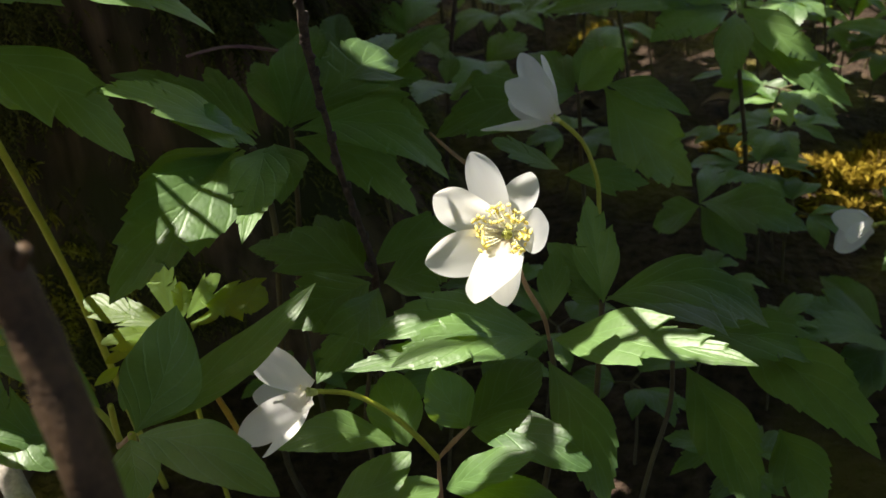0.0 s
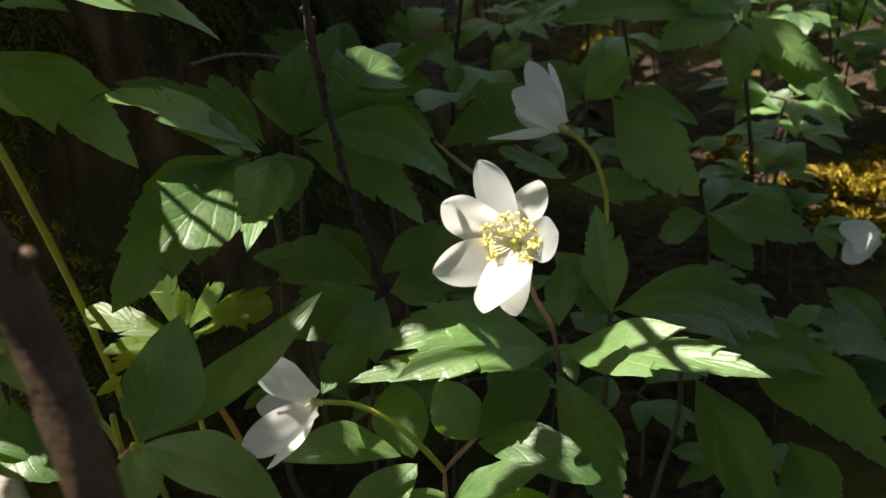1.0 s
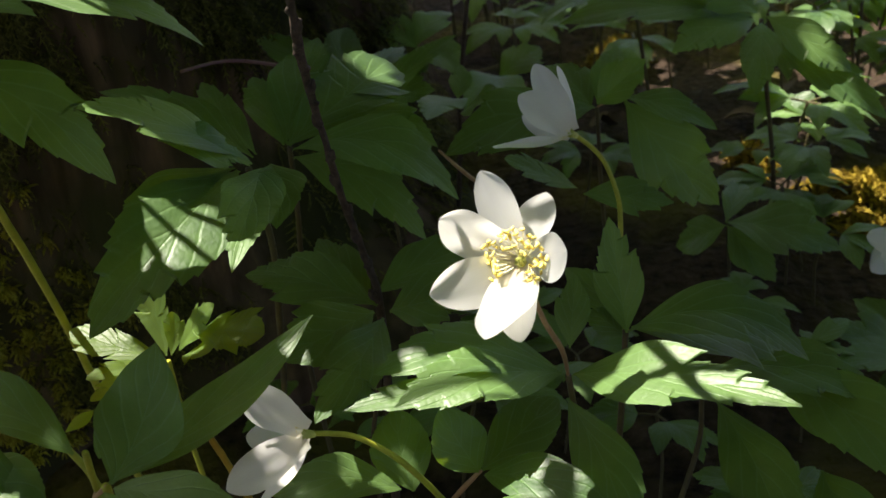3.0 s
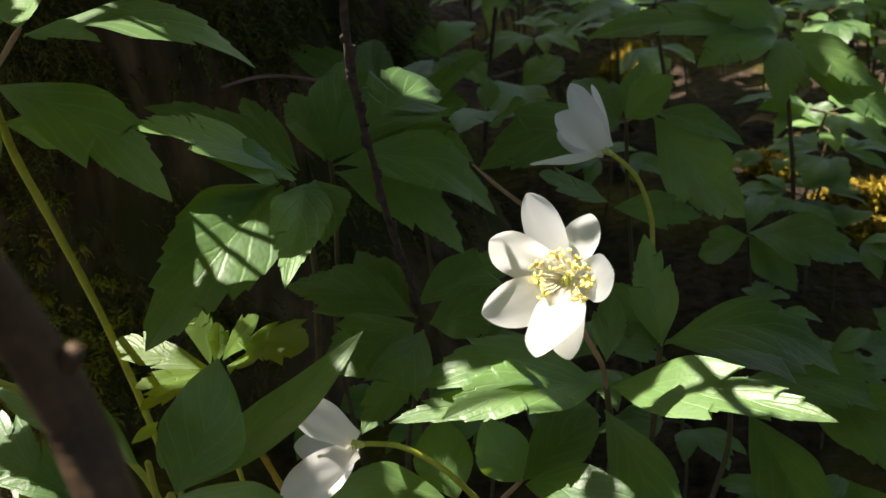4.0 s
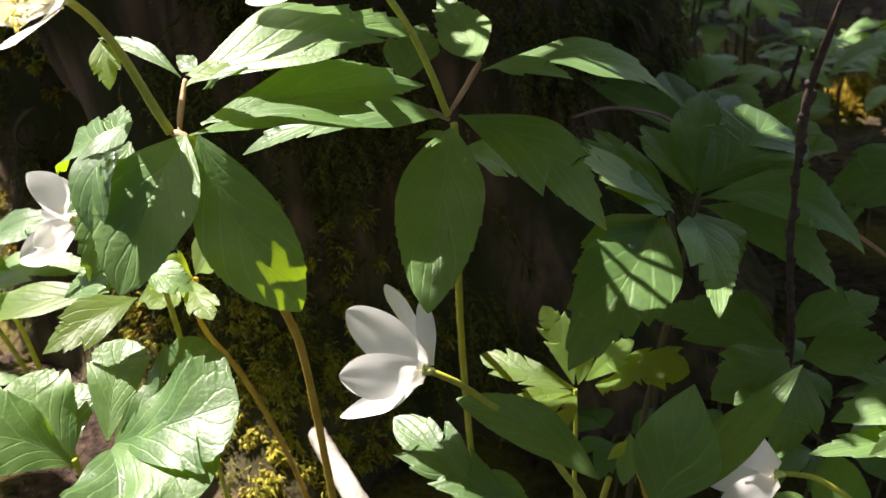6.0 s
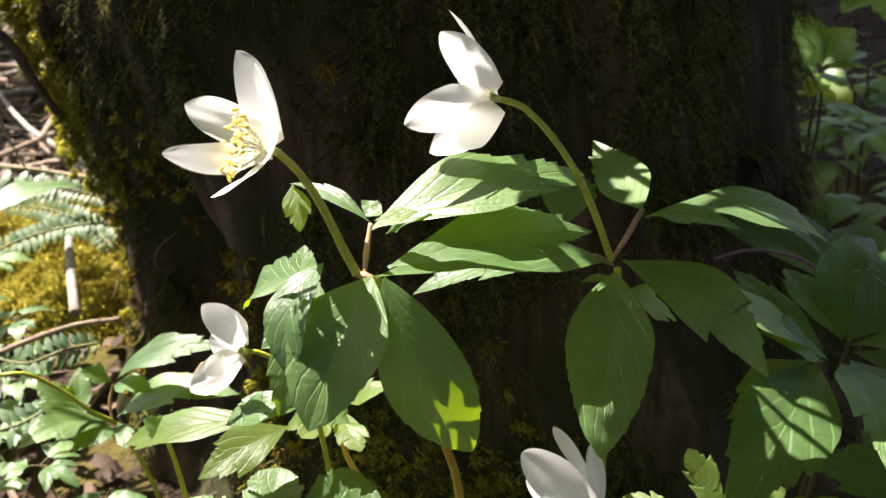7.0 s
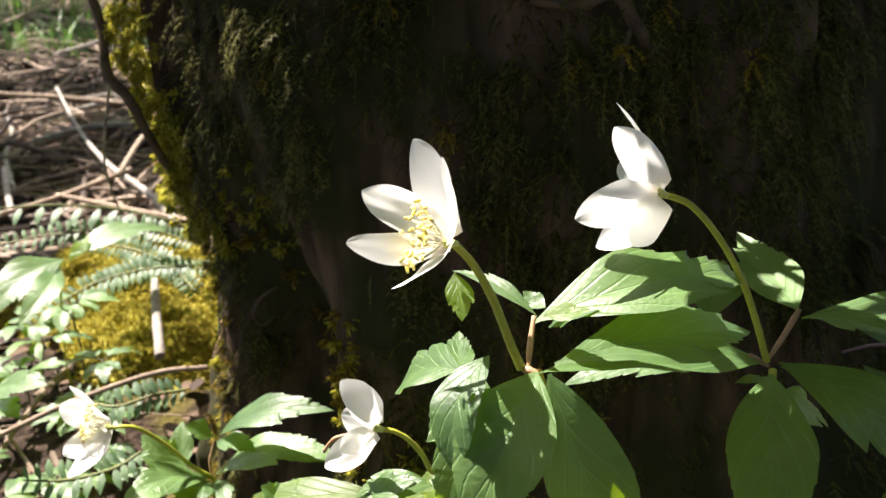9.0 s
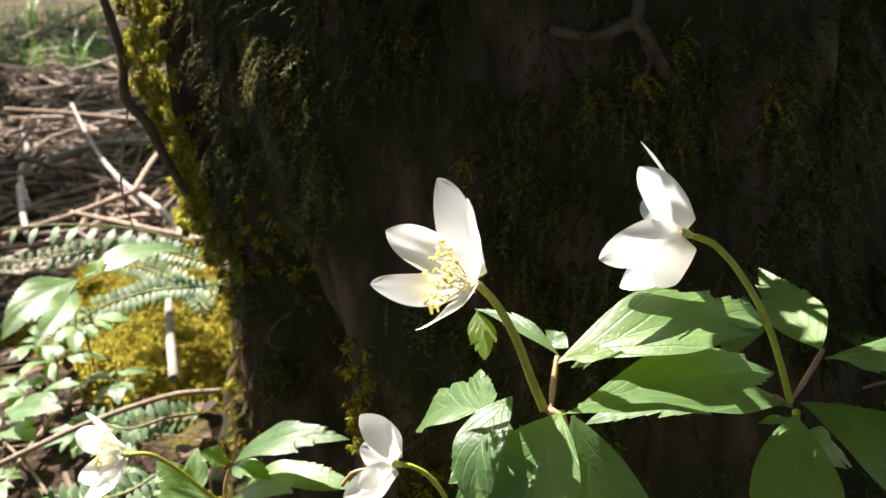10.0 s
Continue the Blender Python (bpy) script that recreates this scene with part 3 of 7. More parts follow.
def moss_on_trunk():
    r = np.random.default_rng(21)
    # thin dull moss on the shaded front, in loose hanging tufts
    dark, tufts = [], []
    while len(dark) < 2600:
        a, z = r.uniform(3.8, 6.5), r.uniform(-0.01, 0.42)
        p = trunk_point(a, z)
        hollow = math.exp(-((a - 4.20) / 0.17) ** 2 - ((z - 0.08) / 0.11) ** 2)
        if 0.8 * noise.noise(Vector((p.x * 15, p.y * 15, z * 12))) + 0.9 * noise.noise(p * 42) > r.uniform(-0.10, 0.45) + 1.2 * hollow:
            dark.append((p, Vector((math.cos(a), math.sin(a), 0.15)).normalized()))
    while len(tufts) < 7000:
        a, z = r.uniform(3.88, 6.4), r.uniform(0.02, 0.42)
        p = trunk_point(a, z)
        if math.exp(-((a - 4.20) / 0.17) ** 2 - ((z - 0.08) / 0.11) ** 2) > 0.3 or noise.noise(p * 11) < r.uniform(-0.45, 0.25):
            continue
        lean, wide = r.uniform(-0.7, 0.7), r.uniform(0.012, 0.04)
        for _ in range(int(r.integers(6, 34))):
            aa, zz = a + r.normal(0, wide), z + r.normal(0, 0.009)
            tufts.append((trunk_point(aa, zz), Vector((math.cos(aa + lean + r.uniform(-0.5, 0.5)), math.sin(aa + lean + r.uniform(-0.5, 0.5)), r.uniform(-0.3, 0.5))).normalized()))
    half = len(tufts) // 2
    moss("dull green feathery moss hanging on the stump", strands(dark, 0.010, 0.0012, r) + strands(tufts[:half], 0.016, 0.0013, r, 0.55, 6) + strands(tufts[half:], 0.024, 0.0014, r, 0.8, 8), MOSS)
    # sprigs high on the front; the light they catch is put into a lighter colour
    sprigs = []
    for a, z in ((5.22, 0.292), (5.10, 0.308), (5.02, 0.300), (5.19, 0.324), (5.17, 0.280), (5.35, 0.296), (4.62, 0.33), (4.35, 0.30), (4.75, 0.27)):
        sprigs += clump(a, z, 0.005, 12, r, 0.002)
    moss("moss sprigs on the stump's shaded front, coloured lighter as if lit", strands(sprigs, 0.011, 0.0013, r, 0.5, 6), AMBER_MOSS)
    # the rim: rounded golden and lime tufts with dark gaps, sunlight partly in their colour
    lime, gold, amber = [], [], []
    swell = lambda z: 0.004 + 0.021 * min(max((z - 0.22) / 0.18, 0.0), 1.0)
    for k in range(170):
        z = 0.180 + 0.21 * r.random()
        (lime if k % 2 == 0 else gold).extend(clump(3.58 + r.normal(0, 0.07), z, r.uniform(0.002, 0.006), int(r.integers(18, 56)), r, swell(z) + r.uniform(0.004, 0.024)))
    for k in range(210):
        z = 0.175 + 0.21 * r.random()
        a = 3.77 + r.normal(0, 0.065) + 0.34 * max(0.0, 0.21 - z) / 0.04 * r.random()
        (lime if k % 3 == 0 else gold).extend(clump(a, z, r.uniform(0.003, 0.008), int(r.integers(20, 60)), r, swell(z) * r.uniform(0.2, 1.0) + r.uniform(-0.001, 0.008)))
    for k in range(30):
        gold += clump(r.uniform(3.85, 4.15), r.normal(0.205, 0.018), r.uniform(0.003, 0.006), 14, r)
    for a, z, size, count in ((4.02, 0.184, 0.007, 40), (4.07, 0.192, 0.006, 30), (4.08, 0.160, 0.009, 60), (4.09, 0.132, 0.005, 20), (4.08, 0.176, 0.006, 30), (4.49, 0.140, 0.007, 45), (4.45, 0.148, 0.006, 30), (4.47, 0.120, 0.007, 40), (4.55, 0.108, 0.007, 40), (3.87, 0.072, 0.008, 40), (3.92, 0.060, 0.006, 30), (3.97, 0.068, 0.006, 30), (3.86, 0.120, 0.005, 24), (3.84, 0.100, 0.005, 20)):
        amber += clump(a, z, size, count, r)
    for k in range(46):
        (gold if k % 3 == 0 else amber).extend(clump(3.80 + r.normal(0, 0.05), r.uniform(0.0, 0.18), r.uniform(0.002, 0.006), int(r.integers(12, 34)), r, r.uniform(0.0, 0.006)))
        # this band faces away from the sun; the gold stands for its light
        (gold if k % 2 == 0 else amber).extend(clump(4.58 - 0.9 * (k / 46) * 0.13 + r.normal(0, 0.03), 0.04 + 0.13 * k / 46, r.uniform(0.002, 0.006), int(r.integers(12, 34)), r, r.uniform(0.0, 0.008)))
    # the root foot
    foot = []
    for k in range(280):
        (gold if k % 2 else foot).extend(clump(r.normal(4.80, 0.14), abs(r.normal(0.03, 0.035)), r.uniform(0.003, 0.008), int(r.integers(20, 56)), r))
    moss("golden green moss tufts on the stump's edges, coloured brighter as if sunlit", shoots(gold, 0.0044, 0.00048, r), SUNLIT_GOLD_MOSS, True)
    moss("lime moss curls along the stump's edge, brightened as if sunlit", shoots(lime, 0.0050, 0.00055, r), SUNLIT_LIME_MOSS, True)
    moss("amber brown moss tufts low on the stump", shoots(amber, 0.0042, 0.00045, r), AMBER_MOSS, True)
    moss("olive moss tufts on the stump's foot", shoots(foot, 0.0044, 0.00048, r), OLIVE_MOSS, True)


moss_on_trunk()

# ---- the plants by the trunk ----

plant = wood_anemone("wood anemone with one open seven-petalled white flower, dappled by sun", (0.018, 0.291, 0.000))
stalk(plant, SHADED_STALK, 0.0011, (0.0237, 0.2755, 0.1384), (0.0263, 0.2798, 0.1112), (0.0246, 0.2858, 0.0794), (0.0215, 0.2911, 0.0450), (0.0183, 0.2906, -0.0214))
stalk(plant, RED, 0.0008, (0.0120, 0.2561, 0.1894), (0.0159, 0.2609, 0.1704), (0.0216, 0.2699, 0.1522), (0.0237, 0.2755, 0.1384))
bloom = flower(plant, (0.0115, 0.2552, 0.1920), (-0.40, -0.82, 0.42), 2)
petal(bloom, (-0.0118, 0.2378, 0.1944), 0.0128)
petal(bloom, (-0.0090, 0.2556, 0.2055), 0.0122)
petal(bloom, (0.0014, 0.2709, 0.2102), 0.0118)
petal(bloom, (0.0181, 0.2693, 0.2043), 0.0105)
petal(bloom, (0.0214, 0.2405, 0.2033), 0.0118)
petal(bloom, (0.0089, 0.2286, 0.1873), 0.0112)
petal(bloom, (0.0010, 0.2265, 0.1904), 0.0142)
leaf(plant, (0.0251, 0.2748, 0.1391), (0.0777, 0.2293, 0.1619), (-0.42, -0.03, 0.91), 0.0216, 0.10)
leaf(plant, (0.0218, 0.2749, 0.1395), (-0.0258, 0.2503, 0.1496), (0.27, -0.13, 0.95), 0.0225, 0.12)
leaf(plant, (0.0219, 0.2767, 0.1386), (-0.0418, 0.2563, 0.1438), (0.15, -0.22, 0.96), 0.0139, 0.06)
leaf(plant, (0.0232, 0.2742, 0.1307), (0.0387, 0.2366, 0.1016), (-0.05, -0.62, 0.78), 0.0190, 0.06)
leaf(plant, (0.0208, 0.2781, 0.1390), (-0.0332, 0.2669, 0.1484), (0.19, -0.09, 0.98), 0.0250, 0.14)
leaf(plant, (0.0253, 0.2902, 0.1372), (0.0287, 0.3084, 0.1527), (-0.06, -0.64, 0.77), 0.0115, 0.05)

plant = wood_anemone("wood anemone with a cup-shaped white flower above arching leaves", (0.044, 0.310, 0.000))
stalk(plant, STEM, 0.0009, (0.0333, 0.3577, 0.1780), (0.0420, 0.3554, 0.1698), (0.0470, 0.3514, 0.1573), (0.0479, 0.3483, 0.1468), (0.0467, 0.3355, 0.1321), (0.0434, 0.2974, 0.1377))
stalk(plant, SHADED_STALK, 0.0011, (0.0433, 0.2966, 0.1383), (0.0433, 0.3020, 0.1074), (0.0426, 0.3068, 0.0586), (0.0440, 0.3105, -0.0108))
bloom = flower(plant, (0.0328, 0.3568, 0.1785), (-0.83, -0.21, 0.52), 0)
petal(bloom, (0.0041, 0.3471, 0.1826), 0.0095, (-0.12, 0.67, 0.73))
petal(bloom, (0.0142, 0.3527, 0.1962), 0.0128, (-0.35, 0.92, -0.15))
petal(bloom, (0.0197, 0.3649, 0.2020), 0.0109, (-0.29, 0.84, -0.45))
petal(bloom, (0.0286, 0.3781, 0.1958), 0.0059, (-0.86, -0.41, 0.29))
petal(bloom, (0.0155, 0.3721, 0.1799), 0.0100)
leaf(plant, (0.0436, 0.2954, 0.1382), (0.0400, 0.3166, 0.1684), (-0.07, -0.82, 0.57), 0.0157, -0.04)
leaf(plant, (0.0443, 0.2950, 0.1394), (0.0962, 0.2810, 0.1352), (0.02, -0.23, 0.97), 0.0239, 0.24)
leaf(plant, (0.0452, 0.2979, 0.1382), (0.0947, 0.2969, 0.1287), (0.19, -0.09, 0.98), 0.0341, 0.12)
leaf(plant, (0.0425, 0.2998, 0.1378), (0.0266, 0.3264, 0.1439), (-0.15, -0.31, 0.94), 0.0127, 0.06)
leaf(plant, (0.0426, 0.2966, 0.1364), (0.0314, 0.3055, 0.1403), (0.06, -0.34, 0.94), 0.0126, 0.05)
leaf(plant, (0.0387, 0.3911, 0.1366), (0.0742, 0.3897, 0.1313), (0.12, -0.42, 0.90), 0.0181, 0.05)
leaf(plant, (0.0357, 0.3834, 0.1435), (0.0083, 0.3711, 0.1639), (0.65, -0.25, 0.72), 0.0139, 0.05, "lobe")

plant = wood_anemone("wood anemone leaves, dark green and shaded", (0.065, 0.469, 0.000))
stalk(plant, SHADED_STALK, 0.0010, (0.0480, 0.4300, 0.1563), (0.0506, 0.4369, 0.1144), (0.0556, 0.4541, 0.0661), (0.0606, 0.4651, 0.0080), (0.0646, 0.4691, -0.0150))
leaf(plant, (0.0589, 0.4259, 0.1601), (0.0975, 0.4140, 0.1153), (0.19, -0.90, 0.40), 0.0314, 0.08)
leaf(plant, (0.0591, 0.4275, 0.1608), (0.0948, 0.4144, 0.1500), (0.13, -0.39, 0.91), 0.0171, 0.10)
leaf(plant, (0.0481, 0.4307, 0.1574), (0.0590, 0.4614, 0.1715), (-0.06, -0.40, 0.92), 0.0156, 0.04)
leaf(plant, (0.0481, 0.4307, 0.1574), (0.0675, 0.4295, 0.1764), (-0.61, -0.52, 0.59), 0.0218, 0.06)
leaf(plant, (0.0470, 0.4300, 0.1564), (-0.0152, 0.3985, 0.1531), (0.16, -0.41, 0.90), 0.0313, 0.08)
leaf(plant, (0.0460, 0.4327, 0.1552), (0.0279, 0.4656, 0.1620), (-0.07, -0.24, 0.97), 0.0214, 0.06)
stalk(plant, RED, 0.0007, (0.0480, 0.4300, 0.1563), (0.0543, 0.4290, 0.1599), (0.0594, 0.4263, 0.1607))

plant = wood_anemone("wood anemone leaves, dark green with insect holes", (0.064, 0.314, 0.000))
stalk(plant, SHADED_STALK, 0.0010, (0.0734, 0.3182, 0.0930), (0.0732, 0.3167, 0.0717), (0.0658, 0.3109, 0.0444), (0.0603, 0.3102, 0.0062), (0.0643, 0.3142, -0.0150))
leaf(plant, (0.0740, 0.2975, 0.1069), (0.0872, 0.2449, 0.0880), (-0.24, -0.38, 0.89), 0.0219, 0.06)
leaf(plant, (0.0932, 0.3087, 0.1100), (0.1252, 0.2474, 0.1074), (-0.34, -0.22, 0.91), 0.0260, 0.10)
leaf(plant, (0.0732, 0.3108, 0.1094), (0.1245, 0.2815, 0.1148), (-0.16, -0.10, 0.98), 0.0245, 0.14, "tooth", None, ((0.45, 0.2, 0.025), (0.7, -0.4, 0.025)))
leaf(plant, (0.0885, 0.3281, 0.1168), (0.0576, 0.3334, 0.1148), (-0.09, -0.16, 0.98), 0.0213, 0.05)
leaf(plant, (0.1021, 0.2748, 0.0966), (0.1116, 0.2498, 0.0843), (-0.16, -0.49, 0.86), 0.0209, 0.05)

plant = wood_anemone("wood anemone leaves in deep shade over dark litter", (0.133, 0.507, 0.000))
stalk(plant, SHADED_STALK, 0.0009, (0.1190, 0.4852, 0.0630), (0.1264, 0.4995, 0.0193), (0.1328, 0.5068, -0.0261))
leaf(plant, (0.1180, 0.4816, 0.0668), (0.1678, 0.4576, 0.0619), (-0.07, -0.34, 0.94), 0.0320, 0.16)
leaf(plant, (0.1179, 0.4808, 0.0656), (0.1380, 0.4576, 0.0457), (0.01, -0.65, 0.76), 0.0216, 0.08)
leaf(plant, (0.1177, 0.4826, 0.0646), (0.0953, 0.4921, 0.0478), (-0.64, -0.24, 0.72), 0.0251, 0.08)
leaf(plant, (0.1184, 0.4860, 0.0643), (0.1337, 0.5286, 0.0650), (0.03, -0.03, 1.00), 0.0154, 0.08)

plant = wood_anemone("wood anemone leaves in deep shade", (0.215, 0.434, 0.000))
stalk(plant, SHADED_STALK, 0.0009, (0.2026, 0.4287, 0.0129), (0.2155, 0.4345, -0.0543))
leaf(plant, (0.2027, 0.4302, 0.0154), (0.1516, 0.4208, 0.0424), (0.49, -0.19, 0.85), 0.0308, 0.08)
leaf(plant, (0.2032, 0.4287, 0.0129), (0.1477, 0.3959, 0.0408), (0.43, 0.03, 0.90), 0.0292, 0.10)
leaf(plant, (0.2039, 0.4272, 0.0104), (0.1701, 0.3793, 0.0123), (0.11, -0.04, 0.99), 0.0283, 0.08)
leaf(plant, (0.2056, 0.4303, 0.0152), (0.2332, 0.4073, 0.0138), (-0.20, -0.30, 0.93), 0.0301, 0.08)
leaf(plant, (0.2066, 0.4399, 0.0115), (0.1852, 0.4786, 0.0185), (-0.12, -0.24, 0.96), 0.0212, 0.08)

plant = wood_anemone("wood anemone with broad toothed leaves, striped by twig shadows", (-0.088, 0.361, 0.000))
stalk(plant, SHADED_STALK, 0.0013, (-0.0786, 0.3423, 0.1803), (-0.0765, 0.3428, 0.1639), (-0.0761, 0.3453, 0.1453), (-0.0784, 0.3481, 0.1254), (-0.0854, 0.3578, 0.0757), (-0.0925, 0.3566, 0.0179), (-0.0885, 0.3606, -0.0150))
leaf(plant, (-0.0810, 0.3392, 0.1811), (-0.1133, 0.2681, 0.1649), (0.29, -0.33, 0.90), 0.0331, 0.10)
leaf(plant, (-0.0826, 0.3405, 0.1814), (-0.1129, 0.2886, 0.1749), (0.30, -0.29, 0.91), 0.0173, 0.10)
leaf(plant, (-0.0728, 0.3379, 0.1821), (-0.0683, 0.2686, 0.1844), (0.15, 0.04, 0.99), 0.0196, 0.08)
leaf(plant, (-0.0697, 0.3387, 0.1831), (-0.0618, 0.3003, 0.1797), (0.04, -0.08, 1.00), 0.0182, 0.06)
leaf(plant, (-0.0791, 0.3445, 0.1819), (-0.1224, 0.3168, 0.2168), (0.60, 0.06, 0.80), 0.0239, 0.05)
leaf(plant, (-0.0779, 0.3487, 0.1810), (-0.1403, 0.3845, 0.1945), (0.09, -0.21, 0.97), 0.0183, 0.08)
leaf(plant, (-0.0773, 0.3511, 0.1809), (-0.1073, 0.4038, 0.1883), (0.00, -0.14, 0.99), 0.0130, 0.05)
leaf(plant, (-0.1018, 0.3279, 0.1989), (-0.0771, 0.3440, 0.1809), (0.61, -0.04, 0.79), 0.0207, 0.06)

plant = wood_anemone("wood anemone with shaded toothed leaves behind a dark twig", (-0.076, 0.386, 0.000))
stalk(plant, SHADED_STALK, 0.0011, (-0.0672, 0.3598, 0.1789), (-0.0705, 0.3693, 0.1491), (-0.0740, 0.3754, 0.1215), (-0.0800, 0.3819, 0.0760), (-0.0760, 0.3859, -0.0150))
leaf(plant, (-0.0678, 0.3602, 0.1795), (-0.0353, 0.4138, 0.1886), (0.21, -0.29, 0.93), 0.0388, 0.08, "lobe")
leaf(plant, (-0.0662, 0.3594, 0.1781), (-0.0082, 0.3470, 0.1608), (0.20, -0.34, 0.92), 0.0261, 0.20)
leaf(plant, (-0.0659, 0.3579, 0.1758), (-0.0196, 0.3333, 0.1533), (0.12, -0.54, 0.83), 0.0212, 0.16)
leaf(plant, (-0.0688, 0.3614, 0.1797), (-0.0621, 0.4183, 0.1981), (0.08, -0.32, 0.95), 0.0220, 0.06)
leaf(plant, (-0.0695, 0.3611, 0.1792), (-0.0875, 0.4051, 0.1887), (0.01, -0.20, 0.98), 0.0159, 0.06)
leaf(plant, (-0.0519, 0.3895, 0.1796), (-0.0158, 0.3731, 0.1692), (0.11, -0.35, 0.93), 0.0177, 0.10)
stalk(plant, PINK, 0.0007, (-0.1152, 0.4059, 0.1924), (-0.1013, 0.4177, 0.1912), (-0.0868, 0.4269, 0.1858), (-0.0742, 0.4345, 0.1779), (-0.0580, 0.4332, 0.1650))

plant = wood_anemone("wood anemone leaves in shade below the stump", (-0.040, 0.463, 0.000))
stalk(plant, SHADED_STALK, 0.0009, (-0.0500, 0.4445, 0.1541), (-0.0481, 0.4501, 0.1251), (-0.0443, 0.4587, 0.0822), (-0.0403, 0.4627, -0.0150))
leaf(plant, (-0.0462, 0.4367, 0.1601), (-0.0091, 0.4484, 0.1849), (-0.43, -0.38, 0.82), 0.0169, 0.10)
leaf(plant, (-0.0464, 0.4385, 0.1593), (-0.0187, 0.4311, 0.1677), (-0.35, -0.31, 0.89), 0.0209, 0.12)
leaf(plant, (-0.0493, 0.4406, 0.1572), (-0.0711, 0.5515, 0.1568), (-0.02, -0.00, 1.00), 0.0200, 0.06)
leaf(plant, (-0.0499, 0.4452, 0.1552), (-0.1209, 0.5627, 0.1508), (-0.10, -0.02, 0.99), 0.0225, 0.08)
leaf(plant, (-0.0481, 0.4406, 0.1571), (-0.0373, 0.5079, 0.1597), (0.08, -0.05, 1.00), 0.0180, 0.06)
leaf(plant, (-0.0126, 0.4945, 0.1362), (-0.0242, 0.4428, 0.1492), (0.17, 0.20, 0.96), 0.0240, 0.06)
leaf(plant, (-0.0128, 0.4991, 0.1343), (-0.0110, 0.5227, 0.1434), (0.04, -0.36, 0.93), 0.0118, 0.05)
leaf(plant, (-0.0100, 0.4914, 0.1312), (0.0074, 0.4761, 0.1429), (-0.52, 0.06, 0.85), 0.0221, 0.08)

plant = wood_anemone("wood anemone leaves in shade under the open flower", (-0.045, 0.337, 0.000))
stalk(plant, SHADED_STALK, 0.0010, (-0.0366, 0.3244, 0.1311), (-0.0418, 0.3267, 0.0977), (-0.0492, 0.3327, 0.0514), (-0.0452, 0.3367, -0.0150))
stalk(plant, RED, 0.0008, (-0.0174, 0.3997, 0.1552), (-0.0082, 0.3909, 0.1499), (0.0010, 0.3784, 0.1480), (0.0145, 0.3781, 0.1369))
leaf(plant, (-0.0374, 0.3235, 0.1393), (-0.0017, 0.3458, 0.1434), (0.10, -0.34, 0.93), 0.0202, 0.08)
leaf(plant, (-0.0372, 0.3188, 0.1374), (-0.0867, 0.3405, 0.1386), (-0.09, -0.26, 0.96), 0.0235, 0.10)
leaf(plant, (-0.0379, 0.3144, 0.1380), (-0.0664, 0.2908, 0.1368), (0.22, -0.31, 0.93), 0.0274, 0.10)
leaf(plant, (-0.0330, 0.3161, 0.1365), (-0.0040, 0.3157, 0.1426), (-0.20, -0.33, 0.92), 0.0246, 0.08)
leaf(plant, (-0.0347, 0.3117, 0.1372), (-0.0512, 0.2613, 0.1356), (0.26, -0.12, 0.96), 0.0188, 0.06)
leaf(plant, (-0.0401, 0.3266, 0.1349), (-0.0614, 0.3547, 0.1440), (0.00, -0.30, 0.95), 0.0182, 0.06)

plant = wood_anemone("wood anemone with a nodding white flower seen from behind", (-0.012, 0.265, 0.000))
stalk(plant, STEM, 0.0009, (-0.0497, 0.2501, 0.1420), (-0.0393, 0.2529, 0.1381), (-0.0295, 0.2535, 0.1307), (-0.0214, 0.2536, 0.1207), (-0.0140, 0.2544, 0.1081))
stalk(plant, RED, 0.0010, (-0.0140, 0.2544, 0.1081), (-0.0146, 0.2570, 0.0880), (-0.0157, 0.2606, 0.0561), (-0.0117, 0.2646, -0.0150))
stalk(plant, RED, 0.0009, (-0.0140, 0.2544, 0.1081), (-0.0092, 0.2541, 0.1148), (-0.0034, 0.2541, 0.1218))
bloom = flower(plant, (-0.0498, 0.2500, 0.1418), (-0.92, -0.27, 0.27), 0)
petal(bloom, (-0.0675, 0.2494, 0.1593), 0.0113, (-0.51, 0.71, -0.49))
petal(bloom, (-0.0714, 0.2333, 0.1378), 0.0115, (-0.43, 0.69, -0.58))
petal(bloom, (-0.0665, 0.2402, 0.1241), 0.0091, (-0.73, 0.57, 0.37))
petal(bloom, (-0.0728, 0.2645, 0.1293), 0.0116)
petal(bloom, (-0.0655, 0.2657, 0.1419), 0.0095)
leaf(plant, (-0.0038, 0.2538, 0.1214), (-0.0143, 0.2588, 0.1415), (0.38, -0.83, 0.41), 0.0165, 0.05, "fine")
leaf(plant, (-0.0030, 0.2541, 0.1218), (0.0206, 0.2781, 0.1277), (0.09, -0.32, 0.94), 0.0182, 0.05, "fine")
leaf(plant, (-0.0025, 0.2534, 0.1207), (0.0335, 0.2295, 0.1246), (-0.25, -0.22, 0.95), 0.0166, 0.16, "fine")
leaf(plant, (-0.0111, 0.2391, 0.1100), (0.0165, 0.2318, 0.1297), (-0.60, -0.18, 0.78), 0.0138, 0.10, "fine")
leaf(plant, (-0.0095, 0.2401, 0.1077), (0.0244, 0.2236, 0.1160), (-0.31, -0.17, 0.94), 0.0113, 0.10, "fine")
leaf(plant, (-0.0275, 0.2552, 0.1144), (-0.0644, 0.2479, 0.1210), (0.22, -0.29, 0.93), 0.0146, 0.14, "fine")
leaf(plant, (-0.0435, 0.2226, 0.1203), (-0.0216, 0.2451, 0.1203), (0.18, -0.18, 0.97), 0.0149, -0.06, "fine")
leaf(plant, (-0.0243, 0.2586, 0.1101), (-0.0293, 0.2758, 0.1285), (0.11, -0.71, 0.70), 0.0186, 0.05, "fine")
